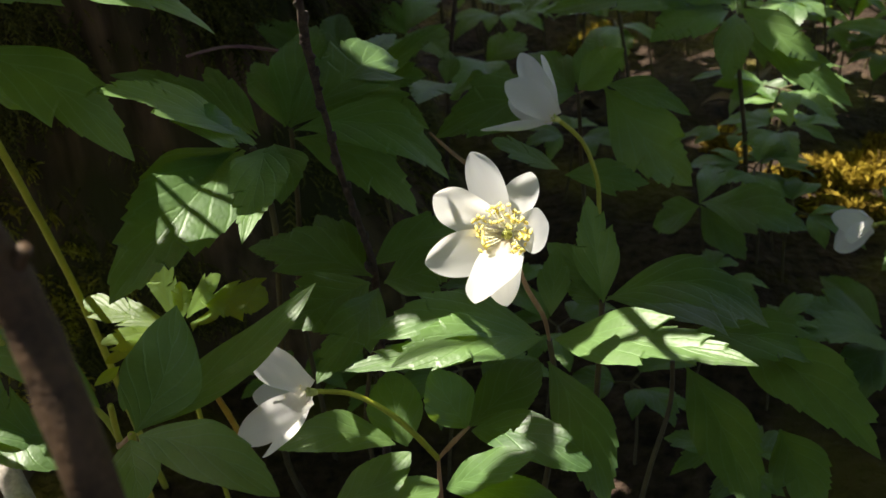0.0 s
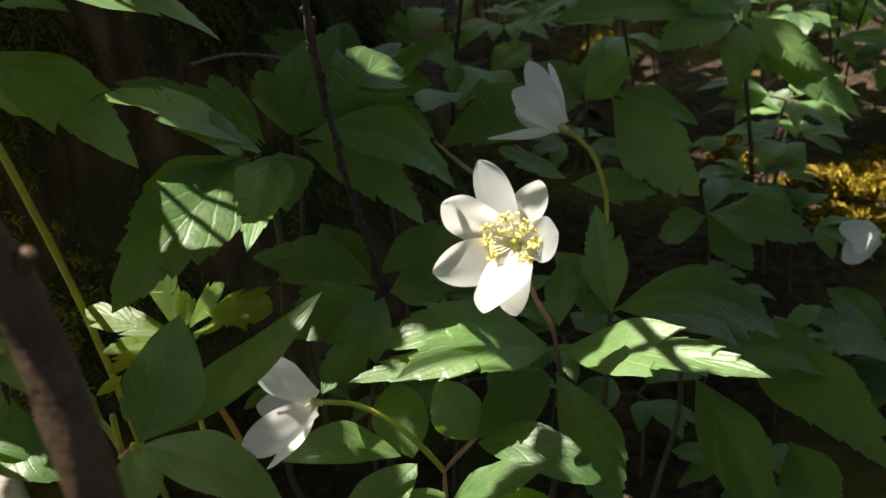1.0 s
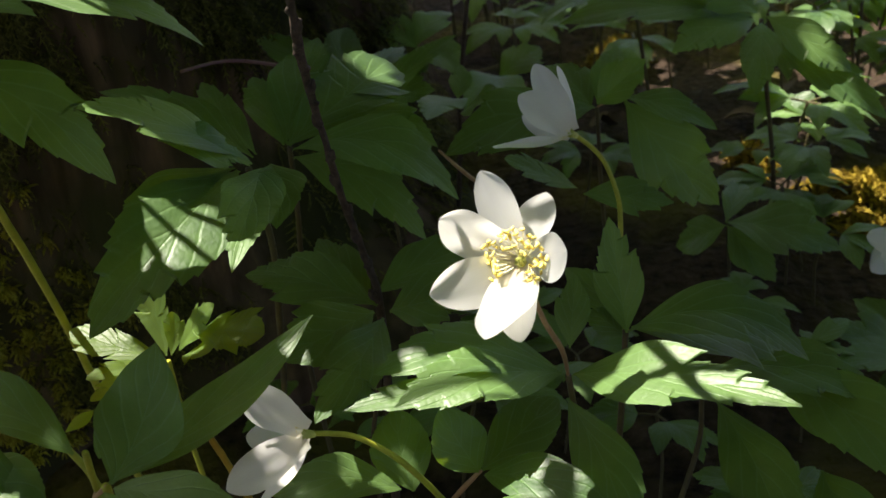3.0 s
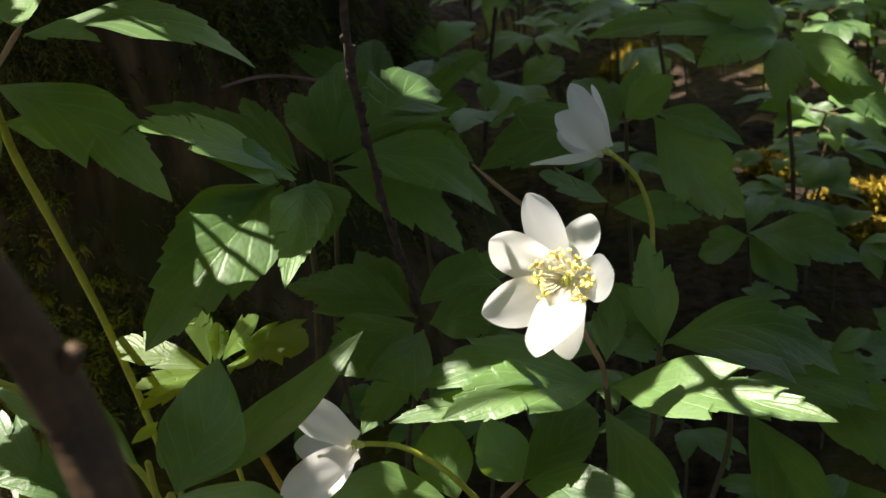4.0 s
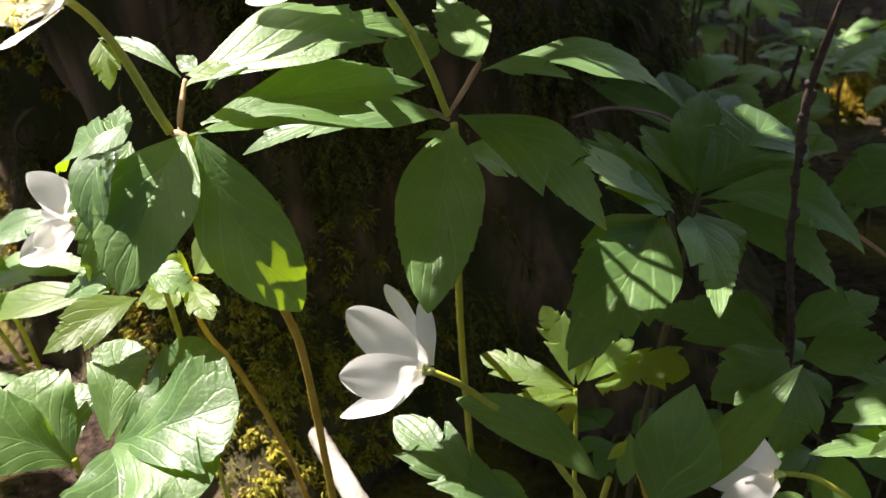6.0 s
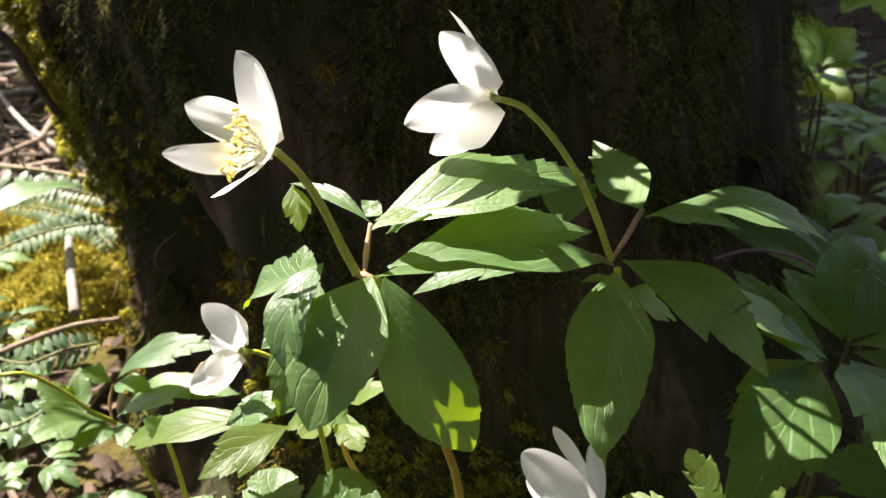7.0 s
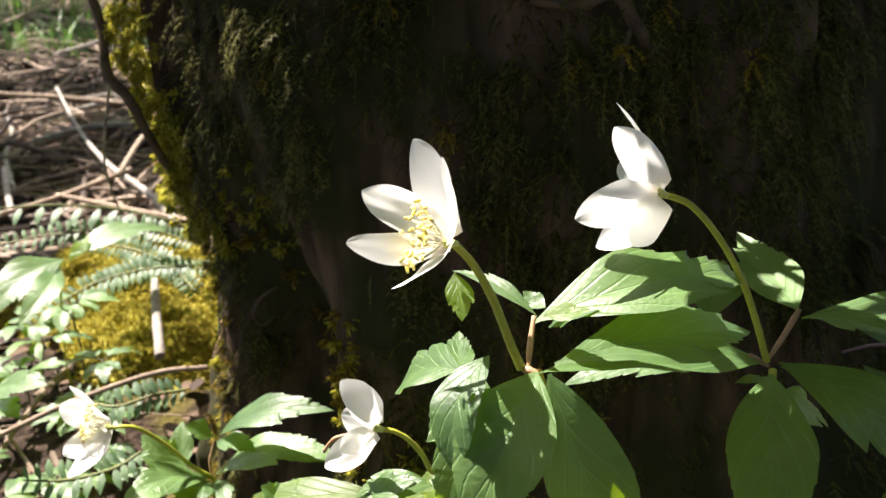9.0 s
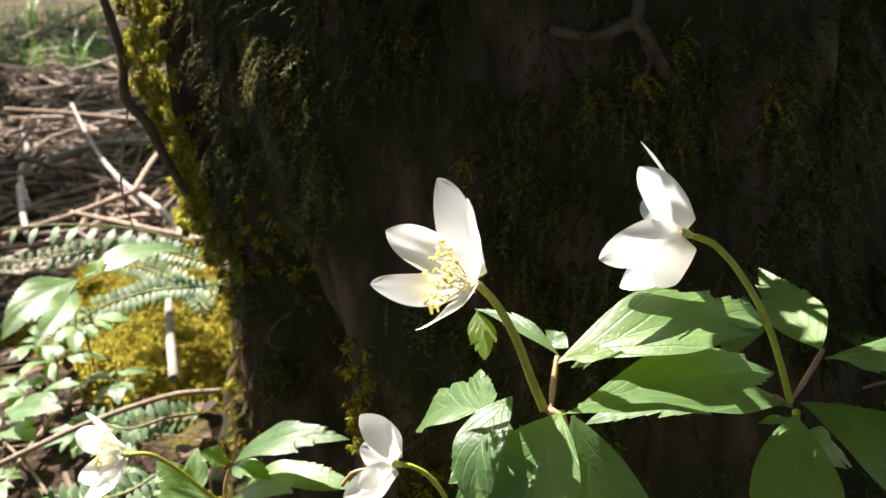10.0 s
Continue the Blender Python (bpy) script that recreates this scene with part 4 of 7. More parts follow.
leaf(plant, (-0.0292, 0.2264, 0.1156), (-0.0137, 0.2420, 0.1109), (0.33, -0.04, 0.94), 0.0115, 0.05, "fine")

plant = wood_anemone("wood anemone leaf whorl with one tall folded leaf", (-0.103, 0.242, 0.000))
stalk(plant, STEM, 0.0012, (-0.0908, 0.2105, 0.1628), (-0.0950, 0.2184, 0.1411), (-0.0992, 0.2278, 0.1082))
stalk(plant, STEM, 0.0010, (-0.1006, 0.2237, 0.1618), (-0.1037, 0.2291, 0.1417), (-0.1070, 0.2377, 0.1072), (-0.1030, 0.2417, -0.0150))
stalk(plant, RED, 0.0009, (-0.0908, 0.2105, 0.1628), (-0.0985, 0.2182, 0.1518), (-0.1046, 0.2294, 0.1424))
leaf(plant, (-0.0891, 0.2097, 0.1640), (-0.0782, 0.2310, 0.1894), (-0.05, -0.74, 0.67), 0.0235, -0.10, "smooth")
leaf(plant, (-0.0893, 0.2102, 0.1639), (-0.0453, 0.2578, 0.1769), (0.10, -0.35, 0.93), 0.0142, -0.08, "smooth")
leaf(plant, (-0.0886, 0.2097, 0.1628), (-0.0474, 0.1857, 0.1634), (-0.19, -0.30, 0.94), 0.0152, 0.10, "fine")
leaf(plant, (-0.0908, 0.2090, 0.1622), (-0.0847, 0.1913, 0.1562), (-0.00, -0.32, 0.95), 0.0140, 0.10, "fine")
leaf(plant, (-0.0958, 0.2260, 0.1736), (-0.1011, 0.2191, 0.1725), (0.10, -0.79, 0.60), 0.0032, 0.04, "smooth", YOUNG_OR_LIT)
leaf(plant, (-0.1034, 0.2233, 0.1617), (-0.1446, 0.2419, 0.1739), (0.09, -0.39, 0.92), 0.0146, 0.10, "fine")
leaf(plant, (-0.1234, 0.2370, 0.1280), (-0.1685, 0.2586, 0.1523), (0.23, -0.47, 0.85), 0.0205, 0.10, "lobe")
leaf(plant, (-0.1506, 0.2463, 0.1388), (-0.1237, 0.2335, 0.1302), (0.12, -0.37, 0.92), 0.0201, 0.10, "fine")
leaf(plant, (-0.0947, 0.2345, 0.1689), (-0.0968, 0.2224, 0.1606), (0.03, -0.57, 0.82), 0.0063, 0.05, "fine")

plant = wood_anemone("young wood anemone with small bright toothed leaves just unfolding", (-0.110, 0.326, 0.000))
stalk(plant, STEM, 0.0009, (-0.1130, 0.3174, 0.1195), (-0.1132, 0.3183, 0.0970), (-0.1140, 0.3224, 0.0641), (-0.1100, 0.3264, -0.0150))
leaf(plant, (-0.1128, 0.3158, 0.1207), (-0.1495, 0.3264, 0.1279), (0.09, -0.33, 0.94), 0.0148, 0.05, "lobe", YOUNG_OR_LIT)
leaf(plant, (-0.1127, 0.3144, 0.1204), (-0.1351, 0.2996, 0.1264), (0.36, -0.17, 0.91), 0.0086, 0.04, "lobe", YOUNG_OR_LIT)
leaf(plant, (-0.1127, 0.3139, 0.1195), (-0.1300, 0.2884, 0.1260), (0.33, 0.01, 0.94), 0.0084, 0.04, "lobe", YOUNG_OR_LIT)
leaf(plant, (-0.1127, 0.3139, 0.1195), (-0.1185, 0.2868, 0.1244), (0.17, 0.14, 0.98), 0.0075, 0.04, "lobe", YOUNG_OR_LIT)
leaf(plant, (-0.1136, 0.3182, 0.1210), (-0.1253, 0.3352, 0.1452), (0.19, -0.76, 0.63), 0.0135, -0.04, "lobe", YOUNG_OR_LIT)
leaf(plant, (-0.1119, 0.3184, 0.1209), (-0.1098, 0.3238, 0.1358), (-0.03, -0.94, 0.35), 0.0086, -0.04, "lobe", YOUNG_OR_LIT)
leaf(plant, (-0.1093, 0.3194, 0.1220), (-0.0916, 0.3156, 0.1433), (-0.69, -0.55, 0.48), 0.0115, 0.05, "lobe", YOUNG_OR_LIT)
leaf(plant, (-0.1054, 0.3176, 0.1220), (-0.0930, 0.3041, 0.1319), (-0.47, 0.19, 0.86), 0.0163, 0.05, "lobe", YOUNG_OR_LIT)
leaf(plant, (-0.1007, 0.3163, 0.1307), (-0.0728, 0.3022, 0.1395), (-0.39, -0.20, 0.90), 0.0205, 0.05, "lobe", YOUNG_OR_LIT)

plant = wood_anemone("wood anemone with a half-open white flower nodding toward the sun", (-0.097, 0.228, 0.000))
stalk(plant, STEM, 0.0010, (-0.1481, 0.2261, 0.1956), (-0.1409, 0.2284, 0.1898), (-0.1351, 0.2354, 0.1783), (-0.1234, 0.2404, 0.1639), (-0.1141, 0.2396, 0.1494), (-0.1061, 0.2354, 0.1338), (-0.1010, 0.2350, 0.0700), (-0.0966, 0.2277, -0.0150))
bloom = flower(plant, (-0.1481, 0.2261, 0.1956), (-0.88, -0.36, 0.31), 0)
petal(bloom, (-0.1685, 0.2235, 0.2164), 0.0125, (-0.58, 0.66, -0.49))
petal(bloom, (-0.1687, 0.2102, 0.2055), 0.0118, (-0.67, 0.61, -0.42))
petal(bloom, (-0.1702, 0.2112, 0.1916), 0.0087, (-0.57, 0.79, 0.20))
petal(bloom, (-0.1619, 0.2449, 0.2113), 0.0100, (-0.78, -0.05, -0.62))
petal(bloom, (-0.1722, 0.2492, 0.1892), 0.0123)
petal(bloom, (-0.1511, 0.2404, 0.2090), 0.0060, (-0.62, 0.46, -0.64))

plant = wood_anemone("wood anemone with a white flower on an arched stalk, leaves spread", (-0.159, 0.370, 0.000))
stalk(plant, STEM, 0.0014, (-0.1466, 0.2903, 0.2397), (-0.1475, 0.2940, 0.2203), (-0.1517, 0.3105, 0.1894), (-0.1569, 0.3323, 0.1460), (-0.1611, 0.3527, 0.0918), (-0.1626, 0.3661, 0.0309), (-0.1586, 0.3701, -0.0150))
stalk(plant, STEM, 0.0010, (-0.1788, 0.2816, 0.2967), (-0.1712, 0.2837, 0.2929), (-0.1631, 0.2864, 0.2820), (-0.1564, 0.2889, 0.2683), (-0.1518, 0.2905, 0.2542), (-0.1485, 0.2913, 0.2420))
stalk(plant, RED, 0.0009, (-0.1485, 0.2913, 0.2420), (-0.1448, 0.2963, 0.2464), (-0.1409, 0.3018, 0.2518), (-0.1393, 0.3043, 0.2540))
stalk(plant, RED, 0.0009, (-0.1478, 0.2907, 0.2407), (-0.1514, 0.2903, 0.2429), (-0.1535, 0.2889, 0.2450))
bloom = flower(plant, (-0.1788, 0.2816, 0.2967), (-0.92, -0.16, 0.37), 0)
petal(bloom, (-0.2005, 0.2602, 0.2959), 0.0128, (-0.68, 0.70, -0.21), 0.62, 0.45)
petal(bloom, (-0.1926, 0.2764, 0.3175), 0.0112, (-0.48, 0.87, -0.10), 0.80, 0.40)
petal(bloom, (-0.1941, 0.2980, 0.3199), 0.0088, (-0.80, -0.10, -0.55), 0.95, 0.30)
petal(bloom, (-0.1961, 0.2665, 0.2856), 0.0120, (-0.63, 0.77, -0.06), 0.75, 0.40)
petal(bloom, (-0.1868, 0.2624, 0.2875), 0.0105, (-0.65, 0.45, -0.61), 0.85, 0.40)
petal(bloom, (-0.1956, 0.3033, 0.3000), 0.0109, (-0.67, -0.59, 0.46))
leaf(plant, (-0.1479, 0.2910, 0.2413), (-0.2070, 0.2708, 0.2392), (0.03, -0.19, 0.98), 0.0204, 0.14)
leaf(plant, (-0.1472, 0.2887, 0.2391), (-0.1479, 0.2302, 0.2112), (0.18, -0.62, 0.76), 0.0248, 0.07, "fine")
leaf(plant, (-0.1450, 0.2908, 0.2422), (-0.1013, 0.2869, 0.2046), (0.47, -0.63, 0.61), 0.0217, 0.12)
leaf(plant, (-0.1387, 0.3030, 0.2516), (-0.0782, 0.3198, 0.2316), (0.26, -0.02, 0.97), 0.0250, 0.16)
leaf(plant, (-0.1384, 0.3032, 0.2518), (-0.1107, 0.2883, 0.2535), (-0.08, -0.05, 1.00), 0.0116, 0.10)
leaf(plant, (-0.1398, 0.3040, 0.2537), (-0.1588, 0.3534, 0.2614), (-0.23, -0.24, 0.94), 0.0176, -0.05)
leaf(plant, (-0.1670, 0.3189, 0.2418), (-0.1631, 0.3440, 0.2540), (0.12, -0.45, 0.89), 0.0188, 0.05)
leaf(plant, (-0.1456, 0.2891, 0.2315), (-0.1289, 0.2987, 0.2177), (0.66, -0.08, 0.75), 0.0142, 0.05)
leaf(plant, (-0.1575, 0.2836, 0.2379), (-0.1460, 0.2908, 0.2358), (0.22, -0.06, 0.97), 0.0045, 0.05)

plant = wood_anemone("wood anemone with an open six-petalled white flower in full sun", (-0.198, 0.288, 0.000))
stalk(plant, STEM, 0.0015, (-0.2091, 0.2419, 0.2578), (-0.2055, 0.2508, 0.2342), (-0.2016, 0.2596, 0.2103))
stalk(plant, BROWN, 0.0013, (-0.2087, 0.2436, 0.2577), (-0.2066, 0.2480, 0.2405), (-0.2022, 0.2524, 0.2183), (-0.1976, 0.2574, 0.1932), (-0.1969, 0.2644, 0.1688), (-0.2000, 0.2763, 0.1014), (-0.2020, 0.2845, 0.0557), (-0.1980, 0.2885, -0.0150))
stalk(plant, STEM, 0.0011, (-0.2272, 0.2326, 0.2976), (-0.2234, 0.2349, 0.2919), (-0.2191, 0.2369, 0.2819), (-0.2155, 0.2387, 0.2692), (-0.2126, 0.2396, 0.2603))
stalk(plant, RED, 0.0009, (-0.2109, 0.2408, 0.2593), (-0.2113, 0.2457, 0.2637), (-0.2113, 0.2525, 0.2699))
bloom = flower(plant, (-0.2272, 0.2326, 0.2976), (-0.79, -0.48, 0.38), 1)
petal(bloom, (-0.2498, 0.2162, 0.3023), 0.0092, (0.52, -0.54, 0.66))
petal(bloom, (-0.2528, 0.2360, 0.3099), 0.0110, (0.01, -0.95, 0.30))
petal(bloom, (-0.2422, 0.2519, 0.3196), 0.0122, (-0.26, -0.81, 0.53))
petal(bloom, (-0.2290, 0.2318, 0.3205), 0.0100, (-0.99, -0.09, -0.08), 0.80, 0.40)
petal(bloom, (-0.2387, 0.2156, 0.2917), 0.0098, None, 0.85, 0.40)
petal(bloom, (-0.2454, 0.2596, 0.3042), 0.0083)
leaf(plant, (-0.2030, 0.2376, 0.2633), (-0.1536, 0.2877, 0.2531), (0.36, -0.17, 0.91), 0.0222, 0.08)
leaf(plant, (-0.2114, 0.2509, 0.2686), (-0.1555, 0.2951, 0.2664), (0.26, -0.28, 0.92), 0.0248, 0.16)
stalk(plant, RED, 0.0013, (-0.2123, 0.2397, 0.2603), (-0.2103, 0.2390, 0.2600), (-0.2078, 0.2385, 0.2594))
leaf(plant, (-0.2074, 0.2388, 0.2598), (-0.1655, 0.2740, 0.2455), (0.27, 0.07, 0.96), 0.0111, 0.06)
leaf(plant, (-0.2048, 0.2385, 0.2599), (-0.1828, 0.2307, 0.2111), (0.35, -0.80, 0.45), 0.0235, 0.08, "fine")
leaf(plant, (-0.2080, 0.2382, 0.2604), (-0.2179, 0.2041, 0.2330), (0.16, -0.70, 0.70), 0.0250, 0.10, "fine")
leaf(plant, (-0.2203, 0.2361, 0.2652), (-0.2248, 0.2127, 0.2438), (-0.22, -0.50, 0.84), 0.0150, 0.18, "fine", None, ((0.42, -0.6, 0.035),))
leaf(plant, (-0.2222, 0.2357, 0.2597), (-0.2275, 0.2083, 0.2341), (0.20, -0.72, 0.66), 0.0215, 0.12)
leaf(plant, (-0.2289, 0.2376, 0.2595), (-0.2529, 0.2530, 0.2433), (-0.63, -0.21, 0.74), 0.0186, 0.10)
leaf(plant, (-0.2293, 0.2371, 0.2585), (-0.2359, 0.2621, 0.2594), (0.03, -0.03, 1.00), 0.0096, -0.05)
leaf(plant, (-0.2088, 0.2447, 0.2734), (-0.2354, 0.2569, 0.2804), (0.10, -0.31, 0.94), 0.0054, 0.10)
leaf(plant, (-0.2347, 0.2569, 0.2800), (-0.2304, 0.2472, 0.2694), (0.23, -0.67, 0.70), 0.0081, 0.06, "tooth", YOUNG_OR_LIT)
leaf(plant, (-0.2073, 0.2442, 0.2741), (-0.1946, 0.2442, 0.2766), (-0.17, -0.44, 0.88), 0.0063, -0.05, "tooth", YOUNG_OR_LIT)
leaf(plant, (-0.1935, 0.2525, 0.2730), (-0.2077, 0.2534, 0.2663), (-0.43, -0.20, 0.88), 0.0091, 0.05)
leaf(plant, (-0.2086, 0.2551, 0.2715), (-0.2160, 0.2604, 0.2739), (-0.08, -0.51, 0.86), 0.0057, -0.10)

plant = wood_anemone("large pale lobed wood anemone leaf with a hole, in full sun", (-0.285, 0.269, 0.000))
stalk(plant, STEM, 0.0012, (-0.2751, 0.2453, 0.1418), (-0.2813, 0.2568, 0.1068), (-0.2891, 0.2647, 0.0623), (-0.2851, 0.2687, -0.0150))
leaf(plant, (-0.2611, 0.2486, 0.1461), (-0.2170, 0.2537, 0.1608), (-0.18, -0.49, 0.85), 0.0400, 0.10, "fan")
leaf(plant, (-0.2618, 0.2508, 0.1461), (-0.2294, 0.2761, 0.1630), (0.04, -0.61, 0.79), 0.0330, 0.08, "fan", None, ((0.55, -0.35, 0.055),))
leaf(plant, (-0.2615, 0.2472, 0.1458), (-0.2216, 0.2307, 0.1469), (-0.13, -0.30, 0.95), 0.0390, 0.10, "fan")
leaf(plant, (-0.2654, 0.2517, 0.1447), (-0.2660, 0.2803, 0.1659), (0.19, -0.61, 0.77), 0.0215, 0.06, "fan")
leaf(plant, (-0.2754, 0.2453, 0.1418), (-0.2957, 0.2578, 0.1647), (0.49, -0.51, 0.71), 0.0276, 0.08, "fan")
leaf(plant, (-0.2744, 0.2429, 0.1415), (-0.3011, 0.2279, 0.1656), (0.71, -0.14, 0.69), 0.0321, 0.10, "fan")
leaf(plant, (-0.2764, 0.2461, 0.1435), (-0.2814, 0.2684, 0.1556), (0.30, -0.40, 0.86), 0.0175, 0.06, "fan")
leaf(plant, (-0.2618, 0.2460, 0.1459), (-0.2464, 0.2146, 0.1433), (0.20, 0.05, 0.95), 0.0340, 0.10, "fan")

plant = wood_anemone("small wood anemone sprig with yellow-green sunlit leaves", (-0.230, 0.339, 0.000))
stalk(plant, BROWN, 0.0012, (-0.2555, 0.3214, 0.1653), (-0.2564, 0.3194, 0.1457), (-0.2463, 0.3232, 0.1181), (-0.2389, 0.3286, 0.0841), (-0.2341, 0.3350, 0.0426), (-0.2301, 0.3390, -0.0150))
leaf(plant, (-0.2566, 0.3213, 0.1654), (-0.2633, 0.3131, 0.1780), (0.86, 0.07, 0.51), 0.0140, 0.10, "tooth", YOUNG_OR_LIT)
leaf(plant, (-0.2555, 0.3220, 0.1663), (-0.2481, 0.3399, 0.1785), (0.16, -0.60, 0.78), 0.0114, 0.05, "tooth", YOUNG_OR_LIT)
leaf(plant, (-0.2544, 0.3225, 0.1667), (-0.2353, 0.3221, 0.1756), (-0.40, -0.30, 0.86), 0.0117, 0.08, "tooth", YOUNG_OR_LIT)
leaf(plant, (-0.2564, 0.3191, 0.1656), (-0.2417, 0.2987, 0.1616), (0.02, -0.18, 0.98), 0.0125, 0.08, "lobe", YOUNG_OR_LIT)
leaf(plant, (-0.2569, 0.3190, 0.1656), (-0.2632, 0.2958, 0.1682), (0.39, -0.00, 0.92), 0.0147, 0.08, "lobe", YOUNG_OR_LIT)
leaf(plant, (-0.2587, 0.3210, 0.1656), (-0.2804, 0.3201, 0.1555), (-0.39, -0.32, 0.86), 0.0175, 0.06, "tooth", YOUNG_OR_LIT)
leaf(plant, (-0.2716, 0.3050, 0.1669), (-0.2978, 0.2782, 0.1601), (0.23, -0.45, 0.86), 0.0187, 0.10, "tooth", YOUNG_OR_LIT)
leaf(plant, (-0.2843, 0.3084, 0.1671), (-0.3446, 0.3058, 0.1535), (-0.20, -0.28, 0.94), 0.0193, 0.10, "tooth", YOUNG_OR_LIT)

plant = wood_anemone("wood anemone with a small half-open white flower beside the stump", (-0.251, 0.302, 0.000))
stalk(plant, STEM, 0.0009, (-0.2704, 0.2795, 0.2130), (-0.2657, 0.2814, 0.2113), (-0.2610, 0.2841, 0.2058), (-0.2571, 0.2884, 0.1937), (-0.2555, 0.2978, 0.1643), (-0.2515, 0.3018, -0.0150))
bloom = flower(plant, (-0.2704, 0.2795, 0.2130), (-0.92, -0.22, 0.32), 0)
petal(bloom, (-0.2822, 0.2782, 0.2308), 0.0110, (-0.69, 0.59, -0.42))
petal(bloom, (-0.2783, 0.2862, 0.2253), 0.0084, (-0.64, 0.42, -0.64))
petal(bloom, (-0.2853, 0.2652, 0.2052), 0.0115, (-0.58, 0.76, -0.29))
petal(bloom, (-0.2878, 0.2863, 0.2128), 0.0090)
petal(bloom, (-0.2807, 0.2675, 0.2104), 0.0078, (-0.68, 0.66, -0.34))
leaf(plant, (-0.2550, 0.2870, 0.1881), (-0.2812, 0.2757, 0.1854), (0.07, -0.38, 0.92), 0.0138, 0.12)
leaf(plant, (-0.2570, 0.2871, 0.1900), (-0.2381, 0.2828, 0.1839), (0.20, -0.38, 0.90), 0.0129, 0.10)

plant = wood_anemone("wood anemone with a white flower and light green sunlit leaves", (-0.398, 0.409, 0.000))
stalk(plant, STEM, 0.0010, (-0.4310, 0.3510, 0.1564), (-0.4220, 0.3563, 0.1543), (-0.4160, 0.3672, 0.1401), (-0.4103, 0.3786, 0.1214), (-0.4056, 0.3869, 0.1102))
stalk(plant, RED, 0.0009, (-0.4056, 0.3869, 0.1102), (-0.4067, 0.3896, 0.1182), (-0.4040, 0.3921, 0.1284))
stalk(plant, STEM, 0.0013, (-0.4056, 0.3869, 0.1102), (-0.4031, 0.3930, 0.0950), (-0.4021, 0.4048, 0.0521), (-0.3981, 0.4088, -0.0150))
bloom = flower(plant, (-0.4310, 0.3510, 0.1564), (-0.89, -0.32, 0.32), 1)
petal(bloom, (-0.4526, 0.3453, 0.1677), 0.0130, (0.39, -0.87, 0.31))
petal(bloom, (-0.4555, 0.3570, 0.1715), 0.0072)
petal(bloom, (-0.4473, 0.3355, 0.1493), 0.0123, (-0.63, 0.75, -0.20))
petal(bloom, (-0.4496, 0.3384, 0.1354), 0.0137, (-0.79, 0.41, 0.46))
petal(bloom, (-0.4523, 0.3584, 0.1461), 0.0124)
leaf(plant, (-0.4015, 0.3927, 0.1308), (-0.3370, 0.3907, 0.1524), (-0.31, -0.33, 0.89), 0.0208, 0.16)
leaf(plant, (-0.4023, 0.3868, 0.1130), (-0.3354, 0.3903, 0.1268), (-0.18, -0.28, 0.94), 0.0238, 0.14)
leaf(plant, (-0.4046, 0.3924, 0.1297), (-0.4150, 0.3841, 0.1398), (0.72, -0.06, 0.69), 0.0126, 0.05)
leaf(plant, (-0.4027, 0.3915, 0.1288), (-0.3756, 0.3819, 0.1312), (-0.14, -0.16, 0.98), 0.0141, 0.10)
leaf(plant, (-0.4180, 0.3744, 0.1167), (-0.4348, 0.3770, 0.1371), (0.63, -0.51, 0.59), 0.0179, 0.05)
leaf(plant, (-0.4169, 0.3765, 0.1155), (-0.4237, 0.3964, 0.1351), (0.35, -0.60, 0.72), 0.0126, 0.05)
leaf(plant, (-0.4064, 0.3855, 0.1101), (-0.4257, 0.3411, 0.1232), (0.44, 0.08, 0.90), 0.0212, 0.12)
leaf(plant, (-0.4058, 0.3852, 0.1090), (-0.4070, 0.3544, 0.1137), (0.34, 0.13, 0.93), 0.0191, 0.10)
leaf(plant, (-0.4023, 0.3864, 0.1093), (-0.3888, 0.3684, 0.1066), (0.03, -0.12, 0.99), 0.0107, 0.10)

plant = wood_anemone("wood anemone leaves in sun near the stump foot", (-0.324, 0.319, 0.000))
stalk(plant, STEM, 0.0010, (-0.3252, 0.3068, 0.1564), (-0.3281, 0.3154, 0.1229), (-0.3241, 0.3194, -0.0150))
leaf(plant, (-0.3242, 0.3078, 0.1584), (-0.3315, 0.3037, 0.1680), (0.82, -0.27, 0.50), 0.0108, 0.05)
leaf(plant, (-0.3243, 0.3082, 0.1595), (-0.3153, 0.3117, 0.1673), (-0.25, -0.74, 0.62), 0.0106, 0.05)
leaf(plant, (-0.2784, 0.2764, 0.1852), (-0.2569, 0.2809, 0.1940), (-0.25, -0.47, 0.85), 0.0118, 0.10)

plant = wood_anemone("pale wood anemone leaves in sun at the path side", (-0.691, 0.654, 0.000))
stalk(plant, STEM, 0.0010, (-0.6677, 0.6316, 0.1168), (-0.6829, 0.6417, 0.0678), (-0.6953, 0.6498, 0.0115), (-0.6913, 0.6538, -0.0150))
leaf(plant, (-0.6633, 0.6330, 0.1218), (-0.6848, 0.5627, 0.0998), (0.35, -0.30, 0.89), 0.0360, 0.10)
leaf(plant, (-0.6664, 0.6301, 0.1165), (-0.6489, 0.5520, 0.1002), (0.36, -0.06, 0.93), 0.0230, 0.10)
leaf(plant, (-0.6592, 0.6350, 0.1236), (-0.6124, 0.7051, 0.1229), (0.05, -0.35, 0.94), 0.0290, 0.10)
leaf(plant, (-0.6598, 0.6333, 0.1195), (-0.6506, 0.6527, 0.1342), (0.10, -0.60, 0.80), 0.0130, 0.06, "tooth", YOUNG_OR_LIT)
leaf(plant, (-0.6623, 0.6322, 0.1188), (-0.6882, 0.6015, 0.1180), (0.22, -0.41, 0.89), 0.0170, 0.08, "tooth", YOUNG_OR_LIT)
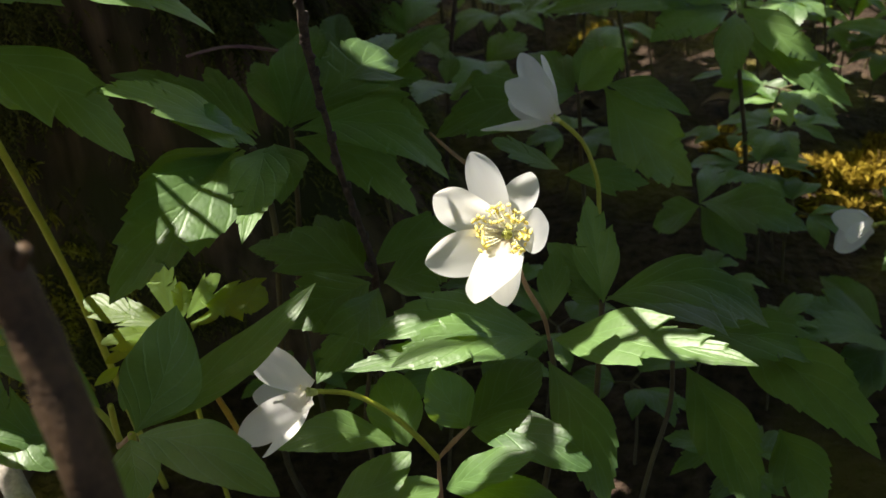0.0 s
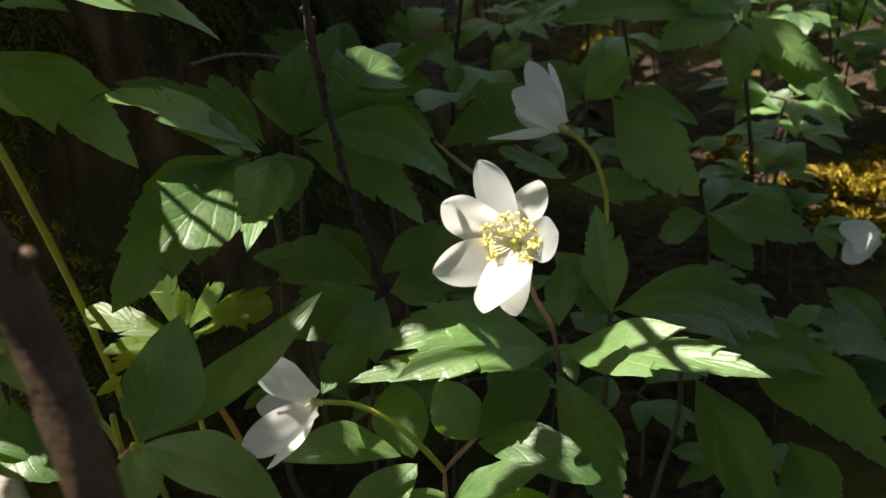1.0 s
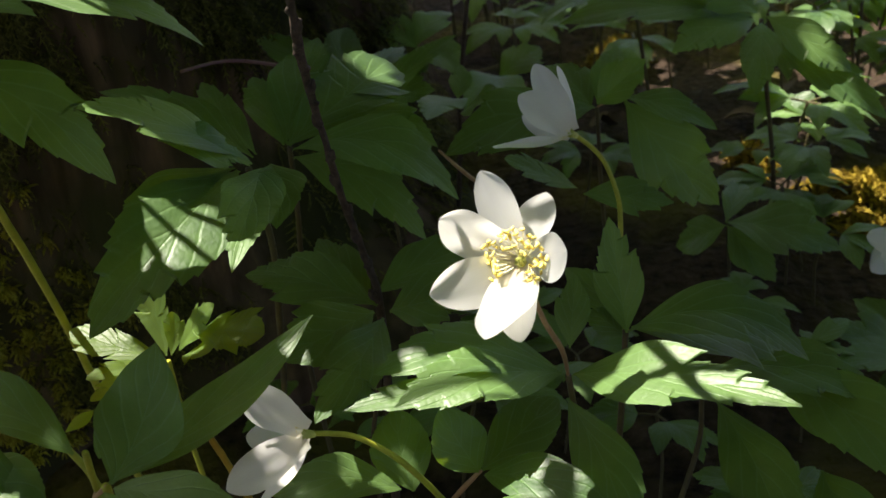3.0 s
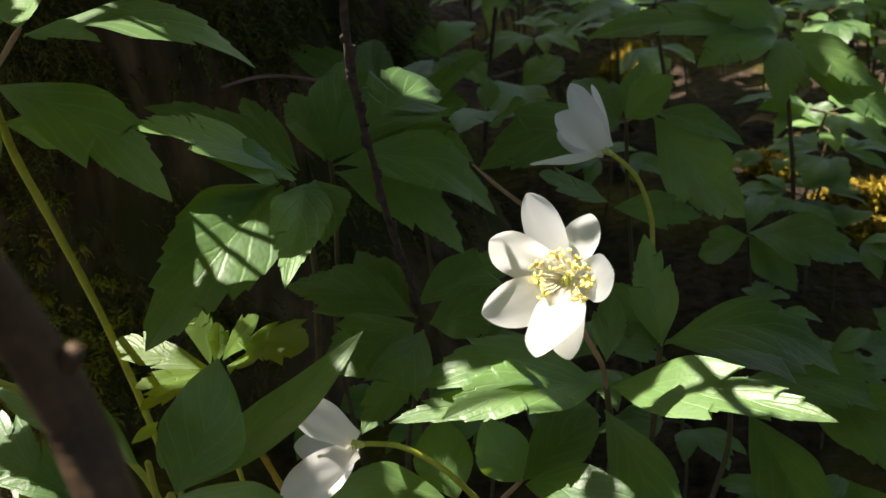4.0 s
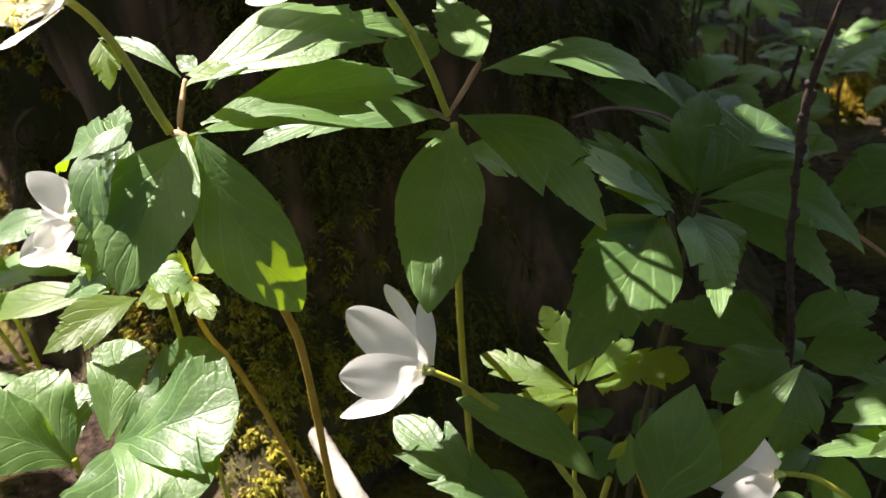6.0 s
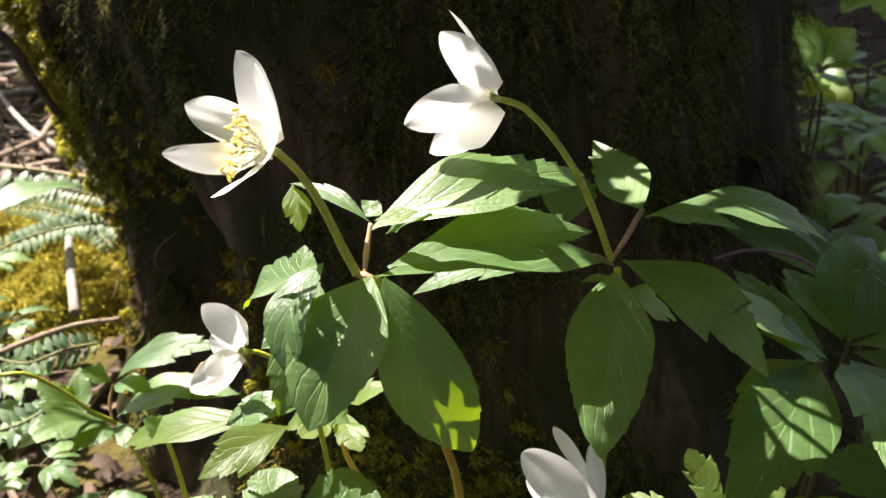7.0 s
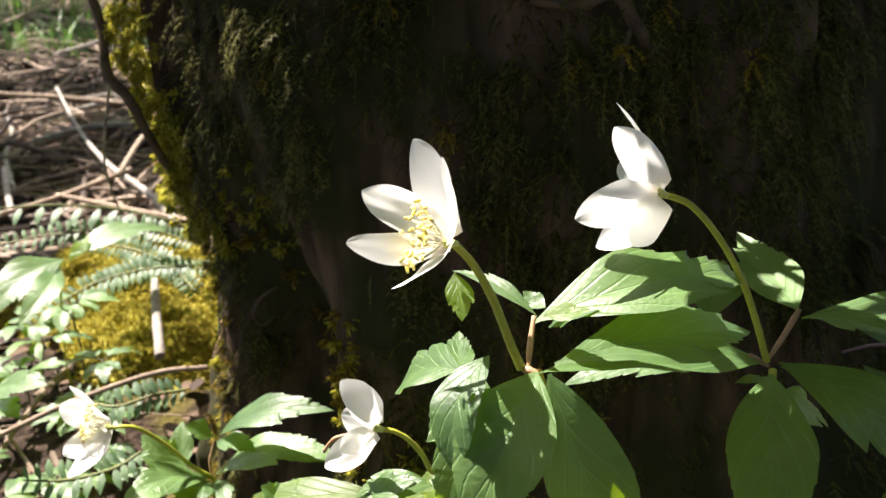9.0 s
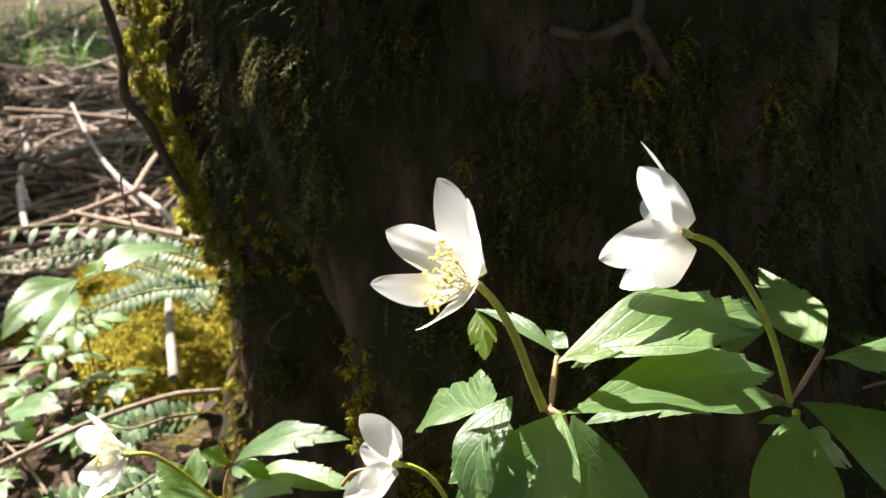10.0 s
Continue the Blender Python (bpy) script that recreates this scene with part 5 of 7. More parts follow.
leaf(plant, (-0.5740, 0.4380, 0.1175), (-0.5310, 0.4326, 0.1270), (-0.24, -0.30, 0.92), 0.0214, 0.10)
leaf(plant, (-0.5736, 0.4346, 0.1082), (-0.5456, 0.4218, 0.1105), (-0.14, -0.13, 0.98), 0.0186, 0.10)

plant = wood_anemone("wood anemone with a half-closed white flower in shade", (0.247, 0.472, 0.000))
stalk(plant, STEM, 0.0010, (0.2060, 0.4700, 0.0558), (0.2173, 0.4740, 0.0535), (0.2328, 0.4773, 0.0387), (0.2430, 0.4679, -0.0035), (0.2470, 0.4719, -0.0150))
bloom = flower(plant, (0.2060, 0.4700, 0.0558), (-0.95, -0.21, 0.21), 0)
petal(bloom, (0.1818, 0.4655, 0.0639), 0.0134, (-0.30, 0.85, -0.43))
petal(bloom, (0.1828, 0.4579, 0.0497), 0.0140, (-0.27, 0.78, -0.56))
petal(bloom, (0.1960, 0.4817, 0.0564), 0.0080)
petal(bloom, (0.1828, 0.4517, 0.0624), 0.0119)
leaf(plant, (0.2389, 0.4774, 0.0383), (0.2188, 0.4994, 0.0618), (0.07, -0.70, 0.71), 0.0196, 0.10)
leaf(plant, (0.2389, 0.4774, 0.0383), (0.2034, 0.4455, 0.0432), (0.19, -0.06, 0.98), 0.0226, 0.10)

plant = wood_anemone("tall wood anemone leaves in shade behind the flowers", (0.160, 0.542, 0.000))
stalk(plant, SHADED_STALK, 0.0012, (0.1335, 0.5088, 0.1614), (0.1437, 0.5229, 0.1152), (0.1558, 0.5379, 0.0553), (0.1598, 0.5419, -0.0150))
leaf(plant, (0.1304, 0.5078, 0.1619), (0.0877, 0.4846, 0.1569), (0.11, -0.40, 0.91), 0.0241, 0.10)
leaf(plant, (0.1305, 0.5086, 0.1631), (0.0377, 0.5124, 0.1642), (-0.00, -0.33, 0.94), 0.0266, 0.10)
leaf(plant, (0.1332, 0.5071, 0.1606), (0.1232, 0.4667, 0.1404), (-0.11, -0.42, 0.90), 0.0187, 0.10)
leaf(plant, (0.1361, 0.5086, 0.1628), (0.1718, 0.4873, 0.1408), (0.03, -0.69, 0.72), 0.0214, 0.10)
leaf(plant, (0.1373, 0.5086, 0.1494), (0.1874, 0.4757, 0.1209), (-0.00, -0.66, 0.75), 0.0204, 0.10)
leaf(plant, (0.1320, 0.5093, 0.1642), (0.0917, 0.5163, 0.1787), (0.21, -0.53, 0.82), 0.0300, 0.10)
leaf(plant, (0.1855, 0.6223, 0.0704), (0.1510, 0.6131, 0.0755), (0.27, -0.58, 0.77), 0.0146, 0.10)
leaf(plant, (0.1855, 0.6223, 0.0704), (0.1998, 0.6104, 0.0670), (-0.28, -0.56, 0.78), 0.0137, 0.10)
leaf(plant, (0.1007, 0.5149, 0.1627), (0.1179, 0.5045, 0.1521), (-0.03, -0.74, 0.67), 0.0100, 0.05)

plant = wood_anemone("wood anemone leaves in the stump's shade", (-0.042, 0.661, 0.000))
stalk(plant, SHADED_STALK, 0.0010, (-0.0404, 0.6210, 0.1142), (-0.0428, 0.6431, 0.0744), (-0.0456, 0.6570, 0.0215), (-0.0416, 0.6610, -0.0150))
leaf(plant, (-0.0402, 0.6229, 0.1172), (-0.0690, 0.6397, 0.1276), (0.05, -0.46, 0.89), 0.0261, 0.10)
leaf(plant, (-0.0402, 0.6229, 0.1172), (-0.0116, 0.5761, 0.1156), (-0.18, -0.14, 0.97), 0.0251, 0.10)
leaf(plant, (-0.0403, 0.6219, 0.1157), (-0.0460, 0.5796, 0.1054), (0.10, -0.25, 0.96), 0.0211, 0.10)
leaf(plant, (-0.0401, 0.6238, 0.1187), (-0.0192, 0.6638, 0.1240), (0.10, -0.18, 0.98), 0.0229, 0.10)
leaf(plant, (0.0085, 0.6142, 0.0991), (-0.0125, 0.5655, 0.0987), (0.24, -0.11, 0.97), 0.0233, 0.10)
leaf(plant, (0.0085, 0.6142, 0.0991), (0.0344, 0.6336, 0.1089), (-0.01, -0.44, 0.90), 0.0257, 0.10)
leaf(plant, (0.0085, 0.6142, 0.0991), (0.0207, 0.5660, 0.0966), (-0.15, -0.09, 0.99), 0.0216, 0.10)

plant = wood_anemone("wood anemone leaves behind the stump, lit from above", (-0.024, 0.878, 0.000))
stalk(plant, SHADED_STALK, 0.0012, (-0.0273, 0.8265, 0.1654), (-0.0306, 0.8421, 0.1228), (-0.0317, 0.8655, 0.0705))
stalk(plant, SHADED_STALK, 0.0012, (-0.0247, 0.8286, 0.1548), (-0.0246, 0.8500, 0.1107), (-0.0281, 0.8743, 0.0622), (-0.0241, 0.8783, -0.0150))
# the three lit leaves get the brighter material; the shaded ones keep LEAF
leaf(plant, (-0.0264, 0.8264, 0.1645), (-0.0618, 0.8082, 0.1708), (0.30, -0.27, 0.92), 0.0332, 0.06, "tooth", YOUNG_OR_LIT)
leaf(plant, (-0.0255, 0.8242, 0.1583), (-0.0060, 0.8030, 0.1472), (-0.01, -0.47, 0.88), 0.0226, 0.06, "tooth", YOUNG_OR_LIT)
leaf(plant, (-0.0272, 0.8254, 0.1625), (-0.0374, 0.7970, 0.1538), (0.00, -0.30, 0.96), 0.0199, 0.06, "tooth", YOUNG_OR_LIT)
leaf(plant, (-0.0256, 0.8290, 0.1706), (-0.0429, 0.8506, 0.2091), (0.07, -0.86, 0.51), 0.0283, 0.05)
leaf(plant, (-0.0256, 0.8290, 0.1706), (-0.0011, 0.8455, 0.1954), (-0.21, -0.70, 0.68), 0.0328, 0.05)
leaf(plant, (-0.0286, 0.8267, 0.1668), (-0.0513, 0.8152, 0.1814), (0.63, -0.47, 0.62), 0.0249, 0.05)
leaf(plant, (-0.0243, 0.8277, 0.1664), (-0.0025, 0.8245, 0.1713), (-0.26, -0.59, 0.76), 0.0192, 0.05)

plant = wood_anemone("wood anemone leaves growing behind the stump in shade", (0.059, 1.114, 0.000))
stalk(plant, SHADED_STALK, 0.0011, (0.0443, 1.0768, 0.1888), (0.0479, 1.0837, 0.1195), (0.0550, 1.1098, 0.0402), (0.0590, 1.1138, -0.0150))
leaf(plant, (0.0443, 1.0768, 0.1888), (-0.0054, 1.0546, 0.1947), (0.32, -0.51, 0.80), 0.0459, 0.05)
leaf(plant, (0.0443, 1.0768, 0.1888), (0.0118, 1.0772, 0.2121), (0.38, -0.75, 0.54), 0.0326, 0.05)
leaf(plant, (0.0443, 1.0764, 0.1878), (0.0146, 1.0390, 0.1696), (0.04, -0.46, 0.88), 0.0302, 0.05)
leaf(plant, (0.0443, 1.0768, 0.1888), (0.0818, 1.0858, 0.1858), (0.20, -0.59, 0.78), 0.0329, 0.05)
leaf(plant, (0.0470, 1.0771, 0.1876), (0.0673, 1.0476, 0.1552), (-0.04, -0.75, 0.66), 0.0317, 0.05)

# ---- sticks and twigs ----
def stick(name, mat, label, radii, *points, category="stick", knots=(), seed=1):
    ob = thing(name, points[-1], label, category)
    part("shaft", tube(points, radii, 12, 0.34 if name == "bare_twig" else 0.07, seed), mat, ob)
    for k, (at, tip, r0) in enumerate(knots):
        mid = tuple((a + b) / 2 for a, b in zip(at, tip))
        part("knot", tube((at, mid, tip), (r0, r0 * 0.95, r0 * 0.7), 10, 0.08, seed + k + 5), mat, ob)
    return ob


stick("woody_stem", STICK, "smooth brown upright stick with a stubby bud", (0.0024, 0.0028, 0.0029, 0.0031, 0.0033, 0.0034, 0.0036),
      (-0.0949, 0.1012, 0.4229), (-0.0725, 0.1045, 0.3514), (-0.0590, 0.1065, 0.3085), (-0.0511, 0.1093, 0.2780), (-0.0446, 0.1006, 0.2520), (-0.0350, 0.0850, 0.1900), (-0.0250, 0.0700, -0.0200),
      category="stick", knots=(((-0.0511, 0.1093, 0.2780), (-0.0474, 0.1087, 0.2828), 0.0013),), seed=3)
stick("bare_twig", TWIG, "thin dark bare twig with small buds", (0.0008, 0.0011, 0.0012, 0.0009, 0.0011, 0.0011, 0.0013, 0.0017),
      (-0.0412, 0.2775, 0.2789), (-0.0445, 0.2893, 0.2529), (-0.0451, 0.2952, 0.2340), (-0.0439, 0.3024, 0.2096), (-0.0421, 0.3097, 0.1835), (-0.0388, 0.3156, 0.1588), (-0.0368, 0.3216, 0.1267), (-0.0434, 0.3292, 0.0078),
      category="twig", knots=(((-0.0448, 0.2938, 0.2393), (-0.0460, 0.2925, 0.2392), 0.0014), ((-0.0450, 0.2957, 0.2311), (-0.0436, 0.2954, 0.2324), 0.0012), ((-0.0448, 0.2906, 0.2492), (-0.0459, 0.2902, 0.2506), 0.0013), ((-0.0445, 0.2992, 0.2196), (-0.0430, 0.2986, 0.2205), 0.0008)), seed=4)
buds = (((-0.0447, 0.2920, 0.2450), 1), ((-0.0450, 0.2945, 0.2370), -1), ((-0.0447, 0.2975, 0.2260), 1), ((-0.0440, 0.3010, 0.2140), -1), ((-0.0434, 0.3045, 0.2010), 1), ((-0.0428, 0.3075, 0.1915), -1), ((-0.0415, 0.3110, 0.1790), 1), ((-0.0400, 0.3135, 0.1680), -1), ((-0.0385, 0.3165, 0.1560), 1), ((-0.0378, 0.3190, 0.1420), -1))
bud_twig = [ob for ob in scene.objects if ob.name.startswith("bare_twig") and ob.type == "EMPTY"][0]
for k, (at_twig, way) in enumerate(buds):
    p = Vector(at_twig)
    part("knot", tube((tuple(p - UP * 0.0016), tuple(p + Vector((way * 0.0007, -0.0004, 0.0002))), tuple(p + Vector((way * 0.0014, -0.0006, 0.0022)))), (0.0013, 0.0014, 0.0005), 8, 0.2, 70 + k), TWIG, bud_twig)
stick("dead_branch", PALE, "pale weathered dead branch lying against the stump foot", (0.0044, 0.0050, 0.0053, 0.0053), (-0.2380, 0.3726, 0.0466), (-0.2234, 0.3513, 0.0445), (-0.2063, 0.3282, 0.0407), (-0.1824, 0.2962, 0.0358), category="branch", seed=5)
stick("dead_branch", PALE, "short pale broken stick propped upright in moss", (0.0030, 0.0038, 0.0040, 0.0038), (-0.6227, 0.6885, 0.0835), (-0.6017, 0.6521, 0.0734), (-0.5791, 0.6156, 0.0615), (-0.5729, 0.6049, 0.0577), category="branch", seed=6)
stick("dead_branch", GREY, "long thin grey branch arching over the ground", (0.0016, 0.0018, 0.0019, 0.0018), (-0.5034, 0.5564, 0.0789), (-0.5342, 0.5367, 0.0812), (-0.5759, 0.4992, 0.0748), (-0.6105, 0.4522, 0.0671), category="branch", seed=7)
stick("dead_branch", PALE, "pale crooked dead branch on brown litter", (0.0028, 0.0036, 0.0042, 0.0048, 0.0050), (-1.3865, 1.6131, 0.0591), (-1.2182, 1.4293, 0.0251), (-1.0516, 1.2553, 0.0183), (-0.8994, 1.1144, 0.0223), (-0.7904, 1.0028, 0.0213), category="branch", seed=8)
stick("dead_branch", GREY, "grey dead branch lying on brown litter", (0.0030, 0.0036, 0.0040), (-1.3181, 1.3220, -0.0006), (-1.2585, 1.4670, 0.0105), (-1.1561, 1.6143, 0.0222), category="branch", seed=9)
stick("dead_branch", GREY, "grey dead branch lying on brown litter", (0.0035, 0.0045, 0.0040), (-1.5072, 1.5750, 0.0566), (-1.3857, 1.6070, 0.0424), (-1.2540, 1.6396, 0.0216), category="branch", seed=10)
stick("dead_branch", GREY, "grey dead branch lying on brown litter", (0.0030, 0.0035, 0.0040), (-1.0395, 0.9837, 0.0262), (-1.0122, 1.0797, 0.0222), (-1.0079, 1.2447, 0.0135), category="branch", seed=11)
stick("dead_branch", GREY, "grey dead branch lying on brown litter", (0.0030, 0.0035, 0.0035), (-1.0188, 1.0891, 0.0230), (-0.9175, 1.0630, 0.0189), (-0.7746, 1.0081, 0.0222), category="branch", seed=12)
stick("dead_branch", PALE, "pale broken stick lying on brown litter", (0.0040, 0.0046, 0.0040), (-1.2564, 1.3610, 0.0228), (-1.2217, 1.4503, 0.0247), (-1.1476, 1.5044, 0.0192), category="branch", seed=13)
stick("dead_branch", PALE, "pale broken stick standing in litter", (0.0050, 0.0046, 0.0040), (-1.1963, 1.2111, 0.0193), (-1.1212, 1.1196, 0.0107), (-1.0458, 1.0313, 0.0101), category="branch", seed=14)
stick("dead_branch", GREY, "grey dead branch lying on brown litter", (0.0040, 0.0040, 0.0035), (-0.9766, 1.1705, 0.0273), (-1.0128, 1.2752, 0.0392), (-1.0417, 1.3824, 0.0517), category="branch", seed=15)
stick("dead_branch", GREY, "grey dead branch lying near grass", (0.0045, 0.0045, 0.0040), (-2.0109, 2.2124, 0.0909), (-1.9692, 2.3456, 0.1147), (-1.9198, 2.4877, 0.1555), category="branch", seed=16)
stick("dead_branch", PALE, "pale stick lying across the litter", (0.0035, 0.0040, 0.0035), (-1.6481, 1.9791, 0.0622), (-1.5026, 1.9247, 0.0941), (-1.3180, 1.7793, 0.1478), category="branch", seed=17)
stick("root", ROOT, "brown bent root on the stump's flank", (0.0026, 0.0029, 0.0031, 0.0032, 0.0028, 0.0024), (-0.5420, 0.5400, 0.3666), (-0.5230, 0.5290, 0.3159), (-0.5195, 0.5220, 0.2889), (-0.5085, 0.5230, 0.2727), (-0.5020, 0.5250, 0.2534), (-0.5000, 0.5420, 0.2228), category="root", seed=18)
for k, (radii, path) in enumerate((((0.0022, 0.0030, 0.0034, 0.0032, 0.0030, 0.0018), ((4.93, 0.330), (5.02, 0.327), (5.095, 0.331), (5.125, 0.318), (5.165, 0.303), (5.19, 0.290))), ((0.0026, 0.0028, 0.0030), ((5.10, 0.372), (5.105, 0.350), (5.095, 0.331))), ((0.0012, 0.0016, 0.0012), ((5.125, 0.318), (5.10, 0.305), (5.095, 0.288))))):
    stick("root", ROOT, "crooked brown roots clinging to the bark", radii, *(tuple(trunk_point(a, z, 0.003 + 0.002 * (i % 2))) for i, (a, z) in enumerate(path)), category="root", seed=19 + k)
stick("grass_stalk", PALE, "thin dry straw hanging beside the stump", (0.0007, 0.0008, 0.0008, 0.0007), (-0.5259, 0.5472, 0.3070), (-0.5406, 0.5502, 0.2682), (-0.5771, 0.5851, 0.2139), (-0.6226, 0.6586, 0.1513), category="straw", seed=21)
stick("tendril", STICK, "small curled brown tendril on the bark", (0.0010, 0.0012, 0.0012, 0.0011, 0.0008), (-0.4199, 0.5111, 0.1615), (-0.4293, 0.5058, 0.1552), (-0.4337, 0.5031, 0.1458), (-0.4286, 0.5025, 0.1401), (-0.4234, 0.5070, 0.1418), category="tendril", seed=22)
stick("tendril", RED, "thin red stalk beside a flower", (0.0007, 0.0007, 0.0006), (-0.2840, 0.2831, 0.2073), (-0.2886, 0.2813, 0.2061), (-0.2923, 0.2805, 0.2013), category="tendril", seed=23)
stick("bare_twig", TWIG, "thin dark twig standing by the stump", (0.0010, 0.0011, 0.0012, 0.0012), (-0.0051, 0.5222, 0.1796), (-0.0091, 0.5275, 0.1508), (-0.0124, 0.5334, 0.1229), (-0.0198, 0.5722, 0.0349), category="twig", seed=24)
stick("bare_twig", BROWN, "thin brown stalk of an anemone in shade", (0.0011, 0.0011, 0.0012), (-0.0924, 0.2801, 0.1220), (-0.0872, 0.2832, 0.0983), (-0.0826, 0.2881, 0.0681), category="twig", seed=25)

for k, (low, high) in enumerate((((-0.5222, 0.5533, 0.3053), (-0.4985, 0.5397, 0.3235)), ((-0.5162, 0.5519, 0.2528), (-0.4890, 0.5431, 0.2662)), ((-0.5275, 0.5577, 0.2186), (-0.5049, 0.5460, 0.2283)), ((-0.4675, 0.5257, 0.2616), (-0.4594, 0.5224, 0.2757)), ((-0.4312, 0.4493, 0.1486), (-0.4244, 0.4491, 0.1661)))):
    middle = tuple((a + c) / 2 + 0.002 for a, c in zip(low, high))
    stick("moss_stalk", RED, "thin red-brown moss stalk on the stump", (0.0005, 0.0005, 0.0004), high, middle, low, category="stalk", seed=30 + k)

# twigs added above the view to cast stripes on the lit leaves
stick("bare_twig", TWIG, "added bare twig, out of sight, that casts a stripe of shade", (0.0017, 0.0017, 0.0017), (-0.2463, 0.3991, 0.4534), (-0.2229, 0.3911, 0.4289), (-0.2015, 0.3791, 0.4044), category="twig", seed=40)
stick("bare_twig", TWIG, "added bare twig, out of sight, that casts a stripe of shade", (0.0015, 0.0015, 0.0015), (-0.2494, 0.4006, 0.4602), (-0.2192, 0.3963, 0.4398), (-0.191, 0.3879, 0.4194), category="twig", seed=41)
stick("bare_twig", TWIG, "added bare twig, out of sight, that casts a stripe of shade", (0.0017, 0.0017, 0.0017), (-0.1039, 0.3334, 0.4418), (-0.0763, 0.3242, 0.4216), (-0.0507, 0.311, 0.4014), category="twig", seed=42)


def twig_over(p, q, radius, seed, up=0.27):
    """A bare twig added out of sight in the sun's way, to shade a line from p to q."""
    a, b = Vector(p) + SUN * up, Vector(q) + SUN * (up + 0.02)
    way = (b - a).normalized()
    points = (a - way * 0.05, a.lerp(b, 0.4) + Vector((0.0006, 0, 0.0006)), b, b + way * 0.04 + Vector((0, 0, 0.01)))
    stick("bare_twig", TWIG, "added bare twig, out of sight, that casts a stripe of shade", (radius * 1.1, radius, radius, radius * 0.8), *(tuple(v) for v in points), category="twig", seed=seed)


twig_over((-0.1069, 0.3034, 0.1853), (-0.0944, 0.2877, 0.1756), 0.0014, 43)
twig_over((-0.1061, 0.3083, 0.1871), (-0.0845, 0.2950, 0.1757), 0.0012, 44)
twig_over((-0.0966, 0.3120, 0.1859), (-0.0840, 0.3081, 0.1808), 0.0012, 45)
twig_over((-0.1375, 0.2590, 0.2280), (-0.1365, 0.2440, 0.2150), 0.0045, 47)
twig_over((0.0445, 0.2668, 0.1564), (0.0582, 0.2306, 0.1606), 0.0018, 46)


# ---- forest floor ----
def floor_cover():
    r = np.random.default_rng(5)
    leaves, bits = [], []
    for k in range(7000):
        d, a = 0.25 + 3.6 * r.random() ** 1.3, r.uniform(0, 6.28)
        x, y = -0.2 + d * math.cos(a), 0.7 + d * math.sin(a)
        if k % 2:
            x, y = r.uniform(-2.6, -0.5), r.uniform(0.6, 3.2)
        elif (x > -0.1 and y < 1.3 and r.random() < 0.85) or (x > -0.45 and y < 0.62):
            continue
        if (x - TREE.x) ** 2 + (y - TREE.y) ** 2 < 0.07:
            continue
        z = ground_height(x, y) + r.uniform(0.001, 0.012)
        turn = Euler((r.uniform(-0.5, 0.5), r.uniform(-0.5, 0.5), r.uniform(0, 6.28))).to_matrix()
        l, w, curl = r.uniform(0.006, 0.020), r.uniform(0.004, 0.011), r.uniform(-0.5, 0.9)
        v = []
        for i in range(5):
            t = i / 4
            ww = w * math.sin(math.pi * (0.08 + 0.84 * t))
            for k in (-1, 0, 1):
                v.append(tuple(Vector((x, y, z)) + turn @ Vector(((t - 0.5) * 2 * l, k * ww, curl * l * (2 * t - 1) ** 2 + 0.4 * abs(k) * ww))))
        leaves.append((v, [tuple(q) for q in grid_faces(5, 3)]))
    for k in range(2300):
        d, a = 0.3 + 3.4 * r.random() ** 1.2, r.uniform(0, 6.28)
        x, y = -0.3 + d * math.cos(a), 0.7 + d * math.sin(a)
        if k % 3:
            x, y = r.uniform(-2.4, -0.55), r.uniform(0.75, 2.9)
        elif (x > -0.2 and y < 1.4 and r.random() < 0.8) or (x > -0.45 and y < 0.62):
            continue
        if (x - TREE.x) ** 2 + (y - TREE.y) ** 2 < 0.08:
            continue
        ang, l, rad = r.uniform(0, 6.28), r.uniform(0.03, 0.14), r.uniform(0.0006, 0.0024)
        p = [Vector((x + math.cos(ang) * l * k, y + math.sin(ang) * l * k, 0)) for k in (-1, -0.2, 0.5, 1)]
        v = []
        for q in p:
            q.z = ground_height(q.x, q.y) + rad + r.uniform(0.0, 0.014)
            for k in range(5):
                e = k * 1.2566
                v.append((q.x - math.sin(ang) * math.cos(e) * rad, q.y + math.cos(ang) * math.cos(e) * rad, q.z + math.sin(e) * rad))
        bits.append((v, [tuple(q) for q in grid_faces(4, 5, 0, True)]))
    for _ in range(560):
        x, y = r.uniform(-2.3, -0.65), r.uniform(0.85, 2.6)
        ang, l, rad = r.uniform(0, 6.28), r.uniform(0.06, 0.24), r.uniform(0.0012, 0.0042)
        v = []
        lift, kink = r.uniform(0.0, 0.03), r.uniform(-0.3, 0.3)
        for k in (-1, -0.4, 0.2, 0.6, 1):
            px, py = x + math.cos(ang + kink * abs(k)) * l * k, y + math.sin(ang + kink * abs(k)) * l * k
            pz = ground_height(px, py) + rad + lift * (1 - k * k) + r.uniform(0.0, 0.012)
            for q in range(5):
                e = q * 1.2566
                v.append((px - math.sin(ang) * math.cos(e) * rad, py + math.cos(ang) * math.cos(e) * rad, pz + math.sin(e) * rad))
        bits.append((v, [tuple(q) for q in grid_faces(5, 5, 0, True)]))
    ob = new("leaf_litter", joined(leaves))
    ob.data.polygons.foreach_set("use_smooth", [True] * len(ob.data.polygons))
    ob.data.materials.append(DRY)
    tagged(ob, "dry brown fallen leaves scattered on the ground", "leaf litter", kind="stuff")
    ob = new("fallen_twigs", joined(bits))
    ob.data.materials.append(FALLEN)
    tagged(ob, "thin grey fallen twigs lying on the ground", "twigs", kind="stuff")


floor_cover()


